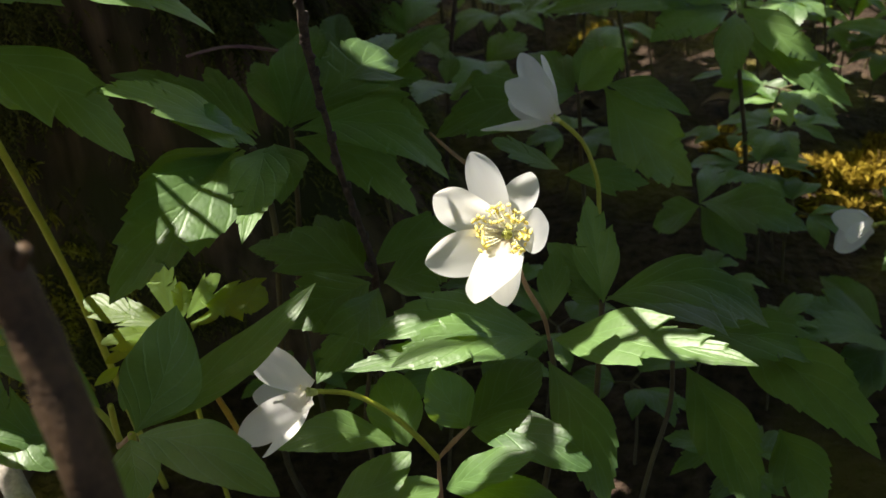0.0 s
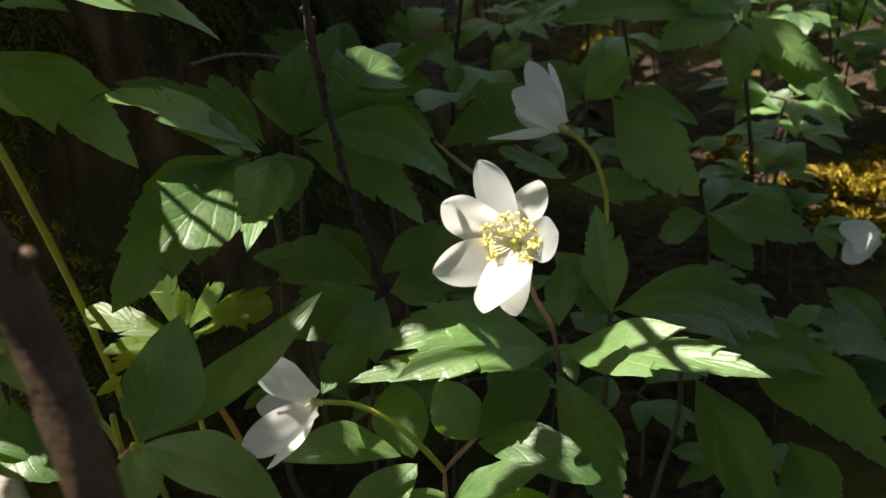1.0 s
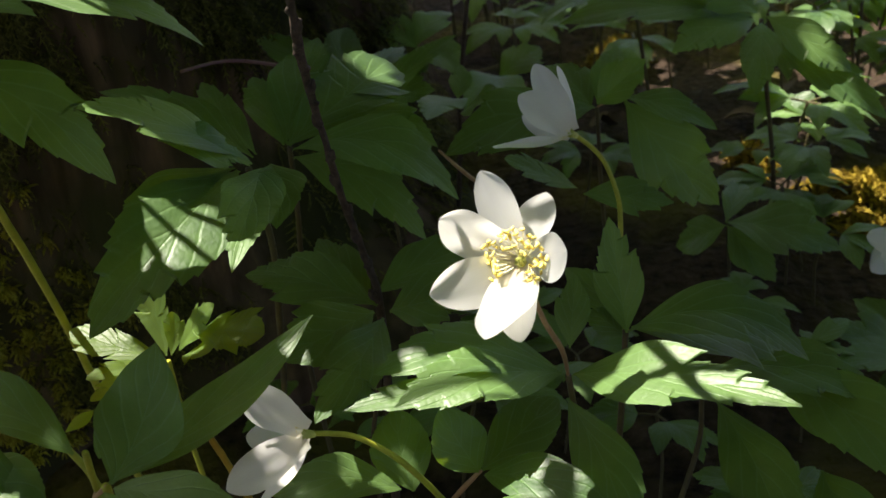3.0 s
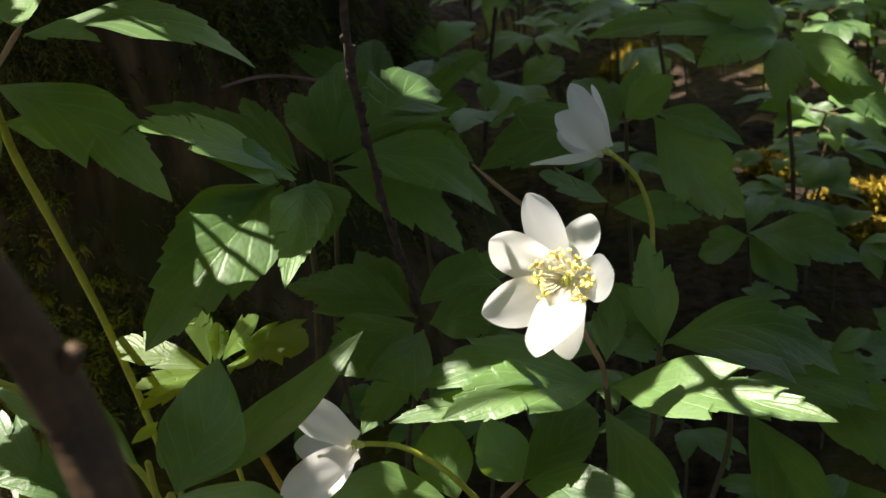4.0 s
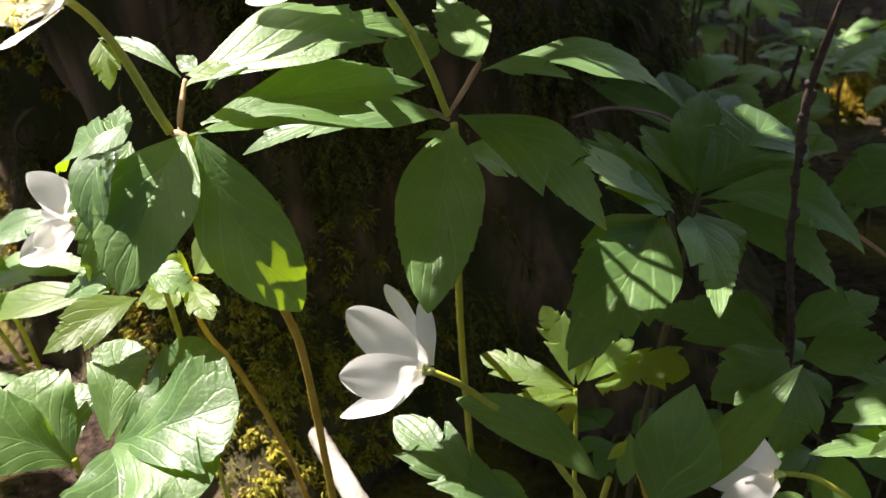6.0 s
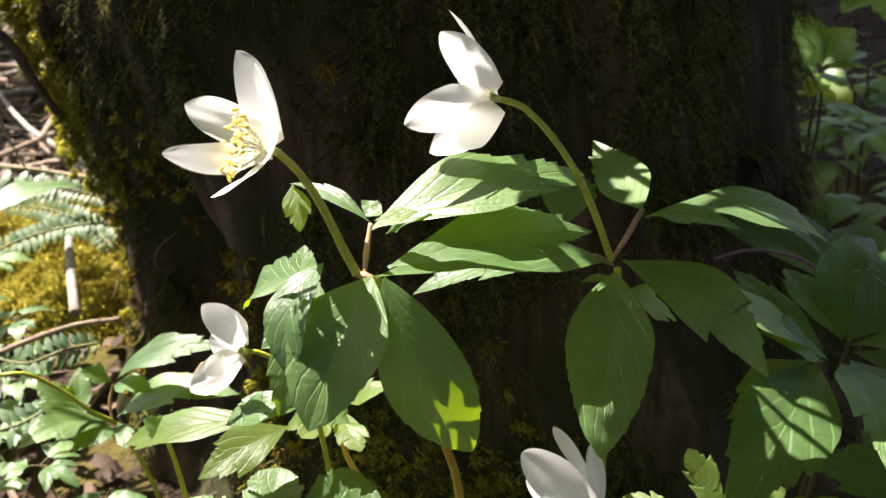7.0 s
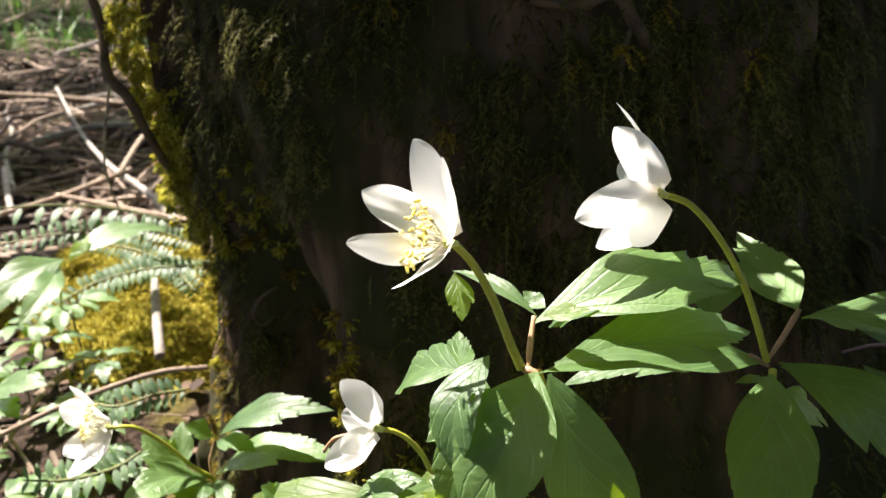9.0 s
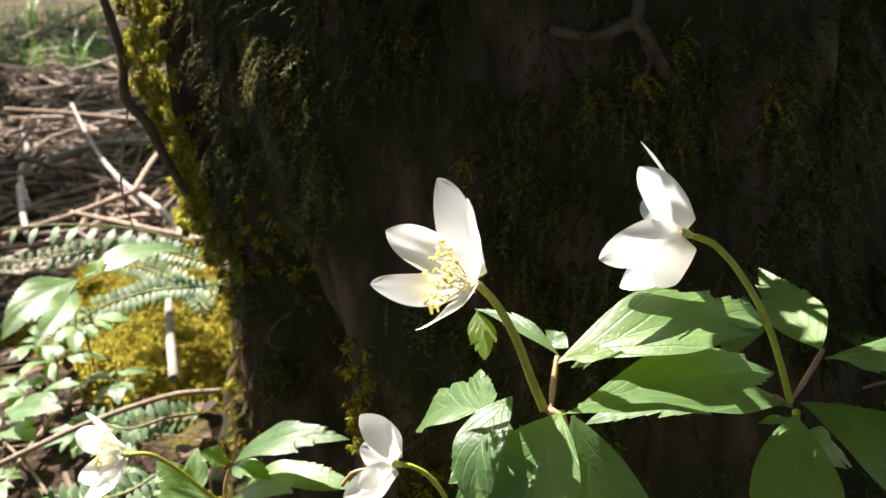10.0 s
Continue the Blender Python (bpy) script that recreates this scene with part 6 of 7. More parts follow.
def fallen_branches(count, seed):
    """Loose crooked branches lying over one another on the litter."""
    r = np.random.default_rng(seed)
    for k in range(count):
        x, y, ang = r.uniform(-1.7, -0.72), r.uniform(0.9, 1.9), r.uniform(0, 6.28)
        l, rad = r.uniform(0.08, 0.26), r.uniform(0.002, 0.0048)
        points = []
        for q in (-1, -0.35, 0.3, 1):
            px, py = x + math.cos(ang) * l * q + r.normal(0, 0.008), y + math.sin(ang) * l * q + r.normal(0, 0.008)
            points.append((px, py, ground_height(px, py) + rad + 0.004 + r.uniform(0, 0.014)))
        ob = stick("dead_branch", (GREY, PALE, FALLEN)[k % 3], "crooked grey dead branch lying among brown litter", (rad * 0.6, rad, rad, rad * 0.8), *points, category="branch", seed=400 + k)
        tagged(ob, group="dead branches on the litter")


fallen_branches(60, 88)


def moss_mound(x, y, rx, ry, height, seed, label, mat):
    """A low cushion of moss: a lumpy body covered in short shoots."""
    r = np.random.default_rng(seed)
    base = ground_height(x, y)
    ob = thing("moss_cushion", (x, y, base), label, "moss")
    verts, places = [], []
    rings, sides = 12, 36

    def at(q, a):
        bump = 1 + 0.28 * noise.noise(Vector((math.cos(a) * 1.5, math.sin(a) * 1.5, seed)))
        px, py = x + rx * q * bump * math.cos(a), y + ry * q * bump * math.sin(a)
        return Vector((px, py, ground_height(px, py) - 0.004 + height * (1 - q * q) * (1 + 0.5 * noise.noise(Vector((px * 30, py * 30, seed))))))

    for i in range(rings):
        for k in range(sides):
            verts.append(at((i + 0.02) / (rings - 1), 2 * math.pi * k / sides))
    part("body", mesh_of("body", verts, grid_faces(rings, sides, 0, True)), mat, ob)
    for _ in range(int(26000 * rx * ry / 0.01) + 300):
        q, a = math.sqrt(r.random()), r.uniform(0, 6.28)
        p = at(q, a)
        places.append((p, Vector((math.cos(a) * q * 0.6, math.sin(a) * q * 0.6, 1)).normalized()))
    tufts = []
    for p, n in places[::22]:
        for _ in range(9):
            d = (n + Vector((r.normal(0, 0.6), r.normal(0, 0.6), r.normal(0, 0.3)))).normalized()
            tufts.append((p + d * r.uniform(0.001, 0.006), d))
    cover = joined(strands(places[::3], 0.009, 0.0011, r, 0.1, 3) + shoots(tufts, 0.009, 0.0009, r, 0.4))
    part("cover", cover, mat, ob)
    return ob


for place in ((-0.77, 0.85, 0.14, 0.12, 0.055, 31), (-0.67, 0.74, 0.09, 0.07, 0.045, 32), (0.262, 0.645, 0.045, 0.022, 0.012, 33), (0.245, 0.59, 0.030, 0.016, 0.010, 34), (0.18, 0.68, 0.014, 0.012, 0.014, 35), (0.12, 0.945, 0.030, 0.020, 0.02, 36), (0.215, 0.635, 0.018, 0.014, 0.010, 37), (0.33, 0.70, 0.04, 0.025, 0.012, 38)):
    right = place[0] > 0
    moss_mound(*place, "dull amber moss patch in the shade" if right else "low golden-green moss cushion on the forest floor", AMBER_MOSS if right else OLIVE_MOSS)


def fern(label, fronds, spacing=0.0062, grown=1.0, both=True):
    """A fern: each frond a thin rachis with leaflets set alternately along it."""
    root = Vector(fronds[0][0])
    ob = thing("fern", root, label, "fern")
    leaflet = blade((0, 0, 0), (0.012, 0, 0), (0, 0, 1), 0.0044, 0.08, "smooth", 99, 8, 2, 0.15, 0.03)
    leaflet.materials.append(FERN)
    for points in fronds:
        p = [Vector(q) for q in points]
        rachis = part("frond", tube(p, [0.0011] * (len(p) - 1) + [0.0005], 6), RIB, ob)
        length = sum((b - a).length for a, b in zip(p, p[1:]))
        count = int(length / spacing)
        for k in range(count):
            t = (k + 0.5) / count * (len(p) - 1)
            i = min(int(t), len(p) - 2)
            at, way = p[i].lerp(p[i + 1], t - i), (p[i + 1] - p[i]).normalized()
            flat = (UP * 0.75 + Vector((0, -0.65, 0))).normalized()
            across = way.cross(flat).normalized()
            size = grown * (0.55 + 0.75 * math.sin(math.pi * (0.12 + 0.8 * (k + 0.5) / count))) * random.uniform(0.92, 1.08)
            for sgn in (-1, 1) if both else (-1,):
                x = (across * sgn + way * 0.30 + flat * random.uniform(-0.12, 0.12)).normalized()
                z = (flat - x * flat.dot(x)).normalized()
                o = new("leaflet", leaflet)
                o.parent = rachis
                m = Matrix((x, z.cross(x), z)).transposed().to_4x4()
                o.matrix_basis = Matrix.Translation(at) @ m @ Matrix.Scale(size, 4)
    return ob


fern("small green fern with narrow toothed fronds in full sun", [
    ((-0.6174, 0.7501, 0.0950), (-0.6661, 0.7456, 0.1079), (-0.7253, 0.7226, 0.1099), (-0.7941, 0.6883, 0.1046)),
    ((-0.6166, 0.7433, 0.0763), (-0.6562, 0.7209, 0.0788), (-0.6937, 0.6901, 0.0722), (-0.7265, 0.6433, 0.0489)),
    ((-0.6293, 0.7979, 0.0546), (-0.6492, 0.7710, 0.0585), (-0.6788, 0.7547, 0.0689), (-0.7056, 0.7222, 0.0638)),
    ((-0.6132, 0.7354, 0.0528), (-0.6541, 0.7617, 0.0674), (-0.7007, 0.7735, 0.0775), (-0.7536, 0.7799, 0.0785)),
])
fern("pale old fern frond with broad blunt leaflets, glaring in the sun", [
    ((-0.6527, 0.7748, 0.1054), (-0.6966, 0.7558, 0.1222), (-0.7424, 0.7235, 0.1345), (-0.7945, 0.6865, 0.1393)),
], 0.0150, 1.55, False)
fern("low fern with fronds lying on the litter", [
    ((-0.5007, 0.4640, 0.0680), (-0.5110, 0.4484, 0.0646), (-0.5304, 0.4315, 0.0652), (-0.5493, 0.4172, 0.0720)),
    ((-0.5168, 0.5471, 0.0653), (-0.5336, 0.5317, 0.0676), (-0.5589, 0.5218, 0.0620), (-0.5911, 0.5246, 0.0662)),
])


def grass_tuft(x, y, wide, count, seed):
    r = np.random.default_rng(seed)
    pieces = []
    for _ in range(count):
        px, py = x + r.normal(0, wide), y + r.normal(0, wide)
        l, a, w = r.uniform(0.06, 0.16), r.uniform(0, 6.28), r.uniform(0.0015, 0.003)
        lean, z = r.uniform(0.2, 0.9), ground_height(px, py)
        v = []
        for k in range(5):
            t = k / 4
            c = Vector((px + math.cos(a) * lean * l * t * t, py + math.sin(a) * lean * l * t * t, z + l * t * (1 - 0.35 * lean * t)))
            ww = w * (1 - t * t * 0.95)
            v += [(c.x - math.sin(a) * ww, c.y + math.cos(a) * ww, c.z), (c.x + math.sin(a) * ww, c.y - math.cos(a) * ww, c.z)]
        pieces.append((v, [(2 * k, 2 * k + 1, 2 * k + 3, 2 * k + 2) for k in range(4)]))
    return pieces


tufts = []
for k, (x, y, wide, count) in enumerate(((-1.85, 2.25, 0.13, 130), (-2.3, 2.8, 0.22, 220), (-1.55, 2.3, 0.10, 60), (-2.6, 2.6, 0.2, 160))):
    tufts += grass_tuft(x, y, wide, count, 50 + k)
grass = new("grass", joined(tufts))
grass.data.materials.append(GRASS)
tagged(grass, "bright green grass tufts in sun beyond the litter", "grass", kind="stuff")


# background plants of the same kind, built twice and set about
def background_anemone(at, height, seed):
    r = np.random.default_rng(seed)
    ob = wood_anemone("wood anemone leaves growing in the forest behind", at)
    base = Vector(at)
    top = base + Vector((r.uniform(-0.02, 0.02), r.uniform(-0.02, 0.02), height))
    stalk(ob, SHADED_STALK, 0.0011, tuple(base - UP * 0.01), tuple(base.lerp(top, 0.5) + Vector((0.004, 0, 0))), tuple(top))
    for k in range(3):
        a = k * 2.1 + r.uniform(-0.4, 0.4)
        out = Vector((math.cos(a), math.sin(a), r.uniform(0.0, 0.35)))
        node_at = top + out * 0.012
        stalk(ob, SHADED_STALK, 0.0008, tuple(top), tuple(top + out * 0.006), tuple(node_at))
        for turn, size in ((-0.75, 0.036), (0.0, 0.047), (0.75, 0.036)):
            d = Vector((math.cos(a + turn), math.sin(a + turn), r.uniform(-0.35, 0.1)))
            leaf(ob, tuple(node_at), tuple(node_at + d * size * r.uniform(0.85, 1.15)), (0.1, -0.1, 1), size * 0.46, 0.12)
    return ob


first = [background_anemone((0.22, 0.80, ground_height(0.22, 0.80)), 0.09, 61), background_anemone((0.36, 0.62, ground_height(0.36, 0.62)), 0.07, 62), background_anemone((0.16, 1.02, ground_height(0.16, 1.02)), 0.115, 63)]
r_set = np.random.default_rng(77)
spots = [(0.30, 0.92), (0.42, 0.80), (0.26, 1.08), (0.12, 1.14), (0.33, 0.74), (0.20, 0.92), (0.10, 0.88), (-0.06, 0.41), (-0.02, 0.37), (0.03, 0.41), (0.07, 0.37), (0.11, 0.43), (0.01, 0.45), (-0.10, 0.40), (0.20, 0.34), (0.14, 0.40), (0.10, 0.33)]
for count, west, east, south, north in ((30, -0.02, 0.34, 0.70, 1.28), (9, 0.05, 0.20, 0.50, 0.66), (9, 0.20, 0.36, 0.66, 0.86), (20, 0.34, 0.72, 0.55, 1.45), (10, 0.0, 0.3, 1.4, 2.2), (30, -0.78, -0.46, 0.42, 0.66), (12, -0.62, -0.44, 0.28, 0.44)):
    spots += [(r_set.uniform(west, east), r_set.uniform(south, north)) for _ in range(count)]
for k, (x, y) in enumerate(spots):
    if (x - TREE.x) ** 2 + (y - TREE.y) ** 2 < 0.085:
        continue
    size = r_set.uniform(0.75, 1.15) * (0.8 if y < 0.63 else 1.0)
    if y < 0.58 and x > -0.2:
        size *= 0.85
    if x < -0.3:
        size *= 0.7
    copy = copy_thing(first[k % 3], Matrix.Translation((x, y, ground_height(x, y))) @ Matrix.Rotation(r_set.uniform(0, 6.28), 4, "Z"))
    copy.scale = (size, size, size)

# ---- branches and trees added out of sight to shade the place ----
SUNLIT = []


def sun_fleck(x, y, z, radius):
    """A place that the sun reaches through the leaves overhead."""
    SUNLIT.append(((x, y, z), radius))


sun_fleck(0.012, 0.255, 0.193, 0.010)
sun_fleck(-0.007, 0.240, 0.194, 0.006)
sun_fleck(-0.004, 0.255, 0.202, 0.0055)
sun_fleck(0.004, 0.267, 0.206, 0.006)
sun_fleck(0.017, 0.266, 0.202, 0.005)
sun_fleck(0.019, 0.244, 0.201, 0.006)
sun_fleck(0.009, 0.233, 0.188, 0.0055)
sun_fleck(0.003, 0.232, 0.190, 0.006)
sun_fleck(-0.0935, 0.3005, 0.1815, 0.0115)
sun_fleck(-0.1045, 0.3035, 0.185, 0.005)
sun_fleck(-0.094, 0.287, 0.175, 0.005)
sun_fleck(-0.070, 0.279, 0.185, 0.005)
sun_fleck(0.007, 0.235, 0.191, 0.009)
sun_fleck(0.045, 0.261, 0.149, 0.005)
sun_fleck(0.051, 0.254, 0.147, 0.008)
sun_fleck(0.063, 0.247, 0.150, 0.008)
sun_fleck(0.072, 0.237, 0.156, 0.007)
sun_fleck(-0.035, 0.257, 0.152, 0.005)
sun_fleck(-0.017, 0.256, 0.152, 0.006)
sun_fleck(-0.004, 0.260, 0.148, 0.005)
sun_fleck(-0.060, 0.246, 0.147, 0.004)
sun_fleck(-0.049, 0.255, 0.177, 0.003)
sun_fleck(-0.046, 0.267, 0.135, 0.005)
sun_fleck(-0.099, 0.328, 0.132, 0.006)
sun_fleck(-0.116, 0.328, 0.128, 0.005)
sun_fleck(-0.041, 0.407, 0.188, 0.007)
sun_fleck(-0.241, 0.227, 0.304, 0.032)
sun_fleck(-0.189, 0.278, 0.298, 0.011)
sun_fleck(-0.195, 0.264, 0.292, 0.008)
sun_fleck(-0.192, 0.282, 0.312, 0.008)
sun_fleck(-0.198, 0.261, 0.270, 0.020)
sun_fleck(-0.202, 0.250, 0.265, 0.014)
sun_fleck(-0.188, 0.257, 0.259, 0.014)
sun_fleck(-0.170, 0.283, 0.266, 0.007)
sun_fleck(-0.186, 0.278, 0.275, 0.014)
sun_fleck(-0.218, 0.222, 0.251, 0.026)
sun_fleck(-0.235, 0.227, 0.254, 0.020)
sun_fleck(-0.276, 0.278, 0.213, 0.030)
sun_fleck(-0.436, 0.350, 0.155, 0.060)
sun_fleck(-0.395, 0.385, 0.127, 0.050)
sun_fleck(-0.272, 0.376, 0.055, 0.022)
sun_fleck(-0.278, 0.378, 0.080, 0.016)
sun_fleck(-0.248, 0.261, 0.151, 0.060)
sun_fleck(-0.161, 0.223, 0.202, 0.014)
sun_fleck(-0.166, 0.211, 0.202, 0.008)
sun_fleck(-0.167, 0.230, 0.210, 0.008)
sun_fleck(-0.1541, 0.2661, 0.2345, 0.002)
sun_fleck(-0.1451, 0.2667, 0.2327, 0.003)
sun_fleck(-0.1454, 0.2523, 0.2282, 0.0025)
sun_fleck(-0.178, 0.236, 0.231, 0.006)
sun_fleck(-0.186, 0.260, 0.255, 0.020)
sun_fleck(-0.215, 0.343, 0.044, 0.014)
sun_fleck(-0.130, 0.309, 0.126, 0.006)
sun_fleck(-0.163, 0.255, 0.149, 0.005)
sun_fleck(-1.425, 1.589, 0.027, 0.090)
sun_fleck(-1.005, 1.280, 0.046, 0.050)
sun_fleck(-0.990, 1.114, 0.036, 0.060)
sun_fleck(-1.715, 2.081, 0.092, 0.150)
sun_fleck(-0.667, 0.684, 0.050, 0.016)
sun_fleck(-0.712, 0.697, 0.090, 0.025)
sun_fleck(-0.055, 0.107, 0.294, 0.012)
sun_fleck(-0.060, 0.106, 0.311, 0.012)
sun_fleck(-0.049, 0.107, 0.274, 0.010)
sun_fleck(-0.068, 0.118, 0.322, 0.010)
sun_fleck(0.240, 0.623, 0.010, 0.005)
sun_fleck(0.240, 0.577, 0.010, 0.004)
sun_fleck(0.221, 0.638, 0.010, 0.004)
sun_fleck(0.208, 0.761, 0.010, 0.008)
sun_fleck(0.144, 0.685, 0.096, 0.006)
sun_fleck(0.131, 0.922, 0.010, 0.008)
sun_fleck(0.311, 0.857, 0.010, 0.010)
sun_fleck(0.318, 0.792, 0.010, 0.008)
sun_fleck(-0.551, 0.435, 0.121, 0.040)
sun_fleck(-0.669, 0.560, 0.105, 0.060)
sun_fleck(-0.504, 0.552, 0.050, 0.020)
sun_fleck(-0.504, 0.552, 0.092, 0.020)
sun_fleck(-0.504, 0.552, 0.134, 0.020)
sun_fleck(-0.504, 0.552, 0.176, 0.020)
sun_fleck(-0.504, 0.552, 0.218, 0.020)
sun_fleck(-0.504, 0.552, 0.260, 0.020)
sun_fleck(-0.504, 0.552, 0.302, 0.020)
sun_fleck(-0.504, 0.552, 0.344, 0.020)
sun_fleck(-0.1873, 0.2586, 0.2619, 0.012)
sun_fleck(-0.2116, 0.2242, 0.2469, 0.012)
sun_fleck(-0.2253, 0.2255, 0.2553, 0.016)
sun_fleck(-0.2398, 0.2417, 0.2568, 0.016)
sun_fleck(-0.0725, 0.1045, 0.3514, 0.012)
sun_fleck(-0.0650, 0.1055, 0.3300, 0.012)
sun_fleck(-0.0590, 0.1065, 0.3085, 0.012)
sun_fleck(-0.0511, 0.1093, 0.2780, 0.012)
sun_fleck(-0.0446, 0.1006, 0.2520, 0.012)
sun_fleck(-0.515, 0.545, 0.220, 0.040)
sun_fleck(-0.520, 0.540, 0.260, 0.045)
sun_fleck(-0.525, 0.540, 0.300, 0.045)
sun_fleck(-0.530, 0.540, 0.340, 0.045)
sun_fleck(-0.530, 0.540, 0.380, 0.045)
sun_fleck(-0.490, 0.530, 0.195, 0.016)
sun_fleck(-0.455, 0.518, 0.195, 0.012)
sun_fleck(-0.475, 0.540, 0.085, 0.012)
sun_fleck(-0.475, 0.540, 0.155, 0.014)
sun_fleck(-0.425, 0.500, 0.170, 0.008)
sun_fleck(-0.360, 0.455, 0.120, 0.010)
sun_fleck(-0.436, 0.492, 0.192, 0.009)
sun_fleck(-0.427, 0.491, 0.182, 0.007)
sun_fleck(-0.372, 0.468, 0.151, 0.009)
sun_fleck(-0.479, 0.538, 0.127, 0.008)
sun_fleck(-0.588, 0.632, 0.083, 0.014)
sun_fleck(-0.031, 0.815, 0.154, 0.006)
sun_fleck(-0.052, 0.818, 0.160, 0.006)
sun_fleck(-0.013, 0.813, 0.149, 0.004)
sun_fleck(-0.079, 0.663, 0.237, 0.006)
sun_fleck(0.215, 0.910, 0.048, 0.004)
sun_fleck(0.170, 0.678, 0.055, 0.004)
sun_fleck(0.199, 0.890, 0.015, 0.005)
sun_fleck(0.125, 0.884, 0.010, 0.005)
sun_fleck(0.166, 0.483, 0.131, 0.003)
sun_fleck(-0.229, 0.227, 0.254, 0.016)
sun_fleck(-0.218, 0.215, 0.244, 0.022)
sun_fleck(-0.229, 0.217, 0.246, 0.016)
sun_fleck(-0.145, 0.325, 0.128, 0.004)
sun_fleck(-0.125, 0.332, 0.141, 0.005)
sun_fleck(-0.100, 0.316, 0.138, 0.004)
sun_fleck(-0.110, 0.323, 0.132, 0.003)
sun_fleck(0.046, 0.237, 0.156, 0.006)
sun_fleck(0.039, 0.2445, 0.1535, 0.005)
sun_fleck(-0.0203, 0.2496, 0.1546, 0.005)
sun_fleck(-0.0136, 0.2484, 0.1531, 0.006)
sun_fleck(-0.007, 0.2495, 0.1519, 0.003)
sun_fleck(0.0015, 0.2555, 0.151, 0.003)
sun_fleck(-0.032, 0.252, 0.157, 0.005)
sun_fleck(0.183, 0.683, 0.043, 0.014)
sun_fleck(0.199, 0.683, 0.043, 0.014)
sun_fleck(0.117, 0.938, 0.005, 0.025)
sun_fleck(0.18, 0.674, 0.005, 0.015)
sun_fleck(0.216, 0.644, 0.005, 0.016)
sun_fleck(0.240, 0.636, 0.005, 0.020)
sun_fleck(0.262, 0.622, 0.005, 0.015)
sun_fleck(0.232, 0.594, 0.005, 0.012)
sun_fleck(0.256, 0.592, 0.005, 0.015)
sun_fleck(0.317, 0.8425, 0.03, 0.030)
sun_fleck(0.313, 0.929, 0.06, 0.045)
sun_fleck(0.25, 0.95, 0.09, 0.035)
sun_fleck(0.19, 0.93, 0.07, 0.030)
sun_fleck(0.40, 1.17, 0.05, 0.08)
sun_fleck(0.55, 1.45, 0.05, 0.10)
sun_fleck(0.37, 0.98, 0.05, 0.05)
SUN_X = SUN.orthogonal().normalized()
SUN_Y = SUN.cross(SUN_X)


def on_sun_plane(p):
    return Vector(p).dot(SUN_X), Vector(p).dot(SUN_Y)


HOLES = np.array([(*on_sun_plane(p), radius) for p, radius in SUNLIT])


def overhanging_branch(label, boxes, near, far, sizes, seed, want, rims=False, heights=(0.10, 0.22)):
    """An added bough out of sight; its leaves overlap as on a real twig but leave gaps for the sun flecks."""
    r = np.random.default_rng(seed)
    centre = Vector((sum(b[0] + b[1] for b in boxes) / len(boxes) / 2, sum(b[2] + b[3] for b in boxes) / len(boxes) / 2, 0.15)) + SUN * ((near + far) / 2)
    ob = thing("overhanging_branch", tuple(centre + Vector((0.2, 0.2, 0.15))), label, "branch")
    part("bough", tube((tuple(centre + Vector((0.5, 0.5, 0.5))), tuple(centre + Vector((0.2, 0.2, 0.15))), tuple(centre), tuple(centre + Vector((-0.15, -0.15, -0.02)))), (0.010, 0.007, 0.004, 0.002), 8), TWIG, ob)
    shape = blade((-0.5, 0, 0), (0.5, 0, 0), (0, 0, 1), 0.86, 0.05, "smooth", 98, 10, 2)
    shape.materials.append(CANOPY)
    covered = []
    made = 0
    for size in sizes:
        for _ in range(2600):
            box = boxes[int(r.integers(len(boxes)))]
            at = Vector((r.uniform(box[0], box[1]), r.uniform(box[2], box[3]), r.uniform(*heights))) + SUN * r.uniform(near, far)
            across, along = (box[1] - box[0]) / 2, (box[3] - box[2]) / 2
            ex, ey = (at.x - SUN.x * (at.z / SUN.z) - (box[0] + box[1]) / 2) / across, (at.y - SUN.y * (at.z / SUN.z) - (box[2] + box[3]) / 2) / along
            if across > 0.38 and math.hypot(ex + 0.2, ey) > 1.15 + 0.4 * noise.noise(Vector((ex * 2, ey * 2, seed))):
                continue
            if rims:
                hole = Vector(SUNLIT[int(r.integers(20))][0]) + SUN * r.uniform(near, far)
                a = r.uniform(0, 6.28)
                at = hole + (SUN_X * math.cos(a) + SUN_Y * math.sin(a)) * r.uniform(0.012, 0.07)
            if at.z < 0.5 and (at.x - TREE.x) ** 2 + (at.y - TREE.y) ** 2 < 0.29 ** 2:
                continue
            u, v = on_sun_plane(at)
            if (np.hypot(HOLES[:, 0] - u, HOLES[:, 1] - v) < HOLES[:, 2] + size * 0.43).any():
                continue
            if covered:
                c = np.array(covered)
                if (np.hypot(c[:, 0] - u, c[:, 1] - v) < c[:, 2] * 0.20 + size * 0.17).any():
                    continue
            covered.append((u, v, size))
            z = (SUN + Vector((r.uniform(-0.3, 0.3), r.uniform(-0.3, 0.3), r.uniform(-0.3, 0.3)))).normalized()
            x = (Matrix.Rotation(r.uniform(0, 6.28), 3, z) @ z.orthogonal()).normalized()
            o = new("leaf", shape)
            o.parent = ob
            o.matrix_parent_inverse = Matrix.Translation(-ob.location)
            o.matrix_basis = Matrix.Translation(at) @ Matrix((x, z.cross(x), z)).transposed().to_4x4() @ Matrix.Scale(size, 4)
            made += 1
            if made >= want:
                return ob
    return ob


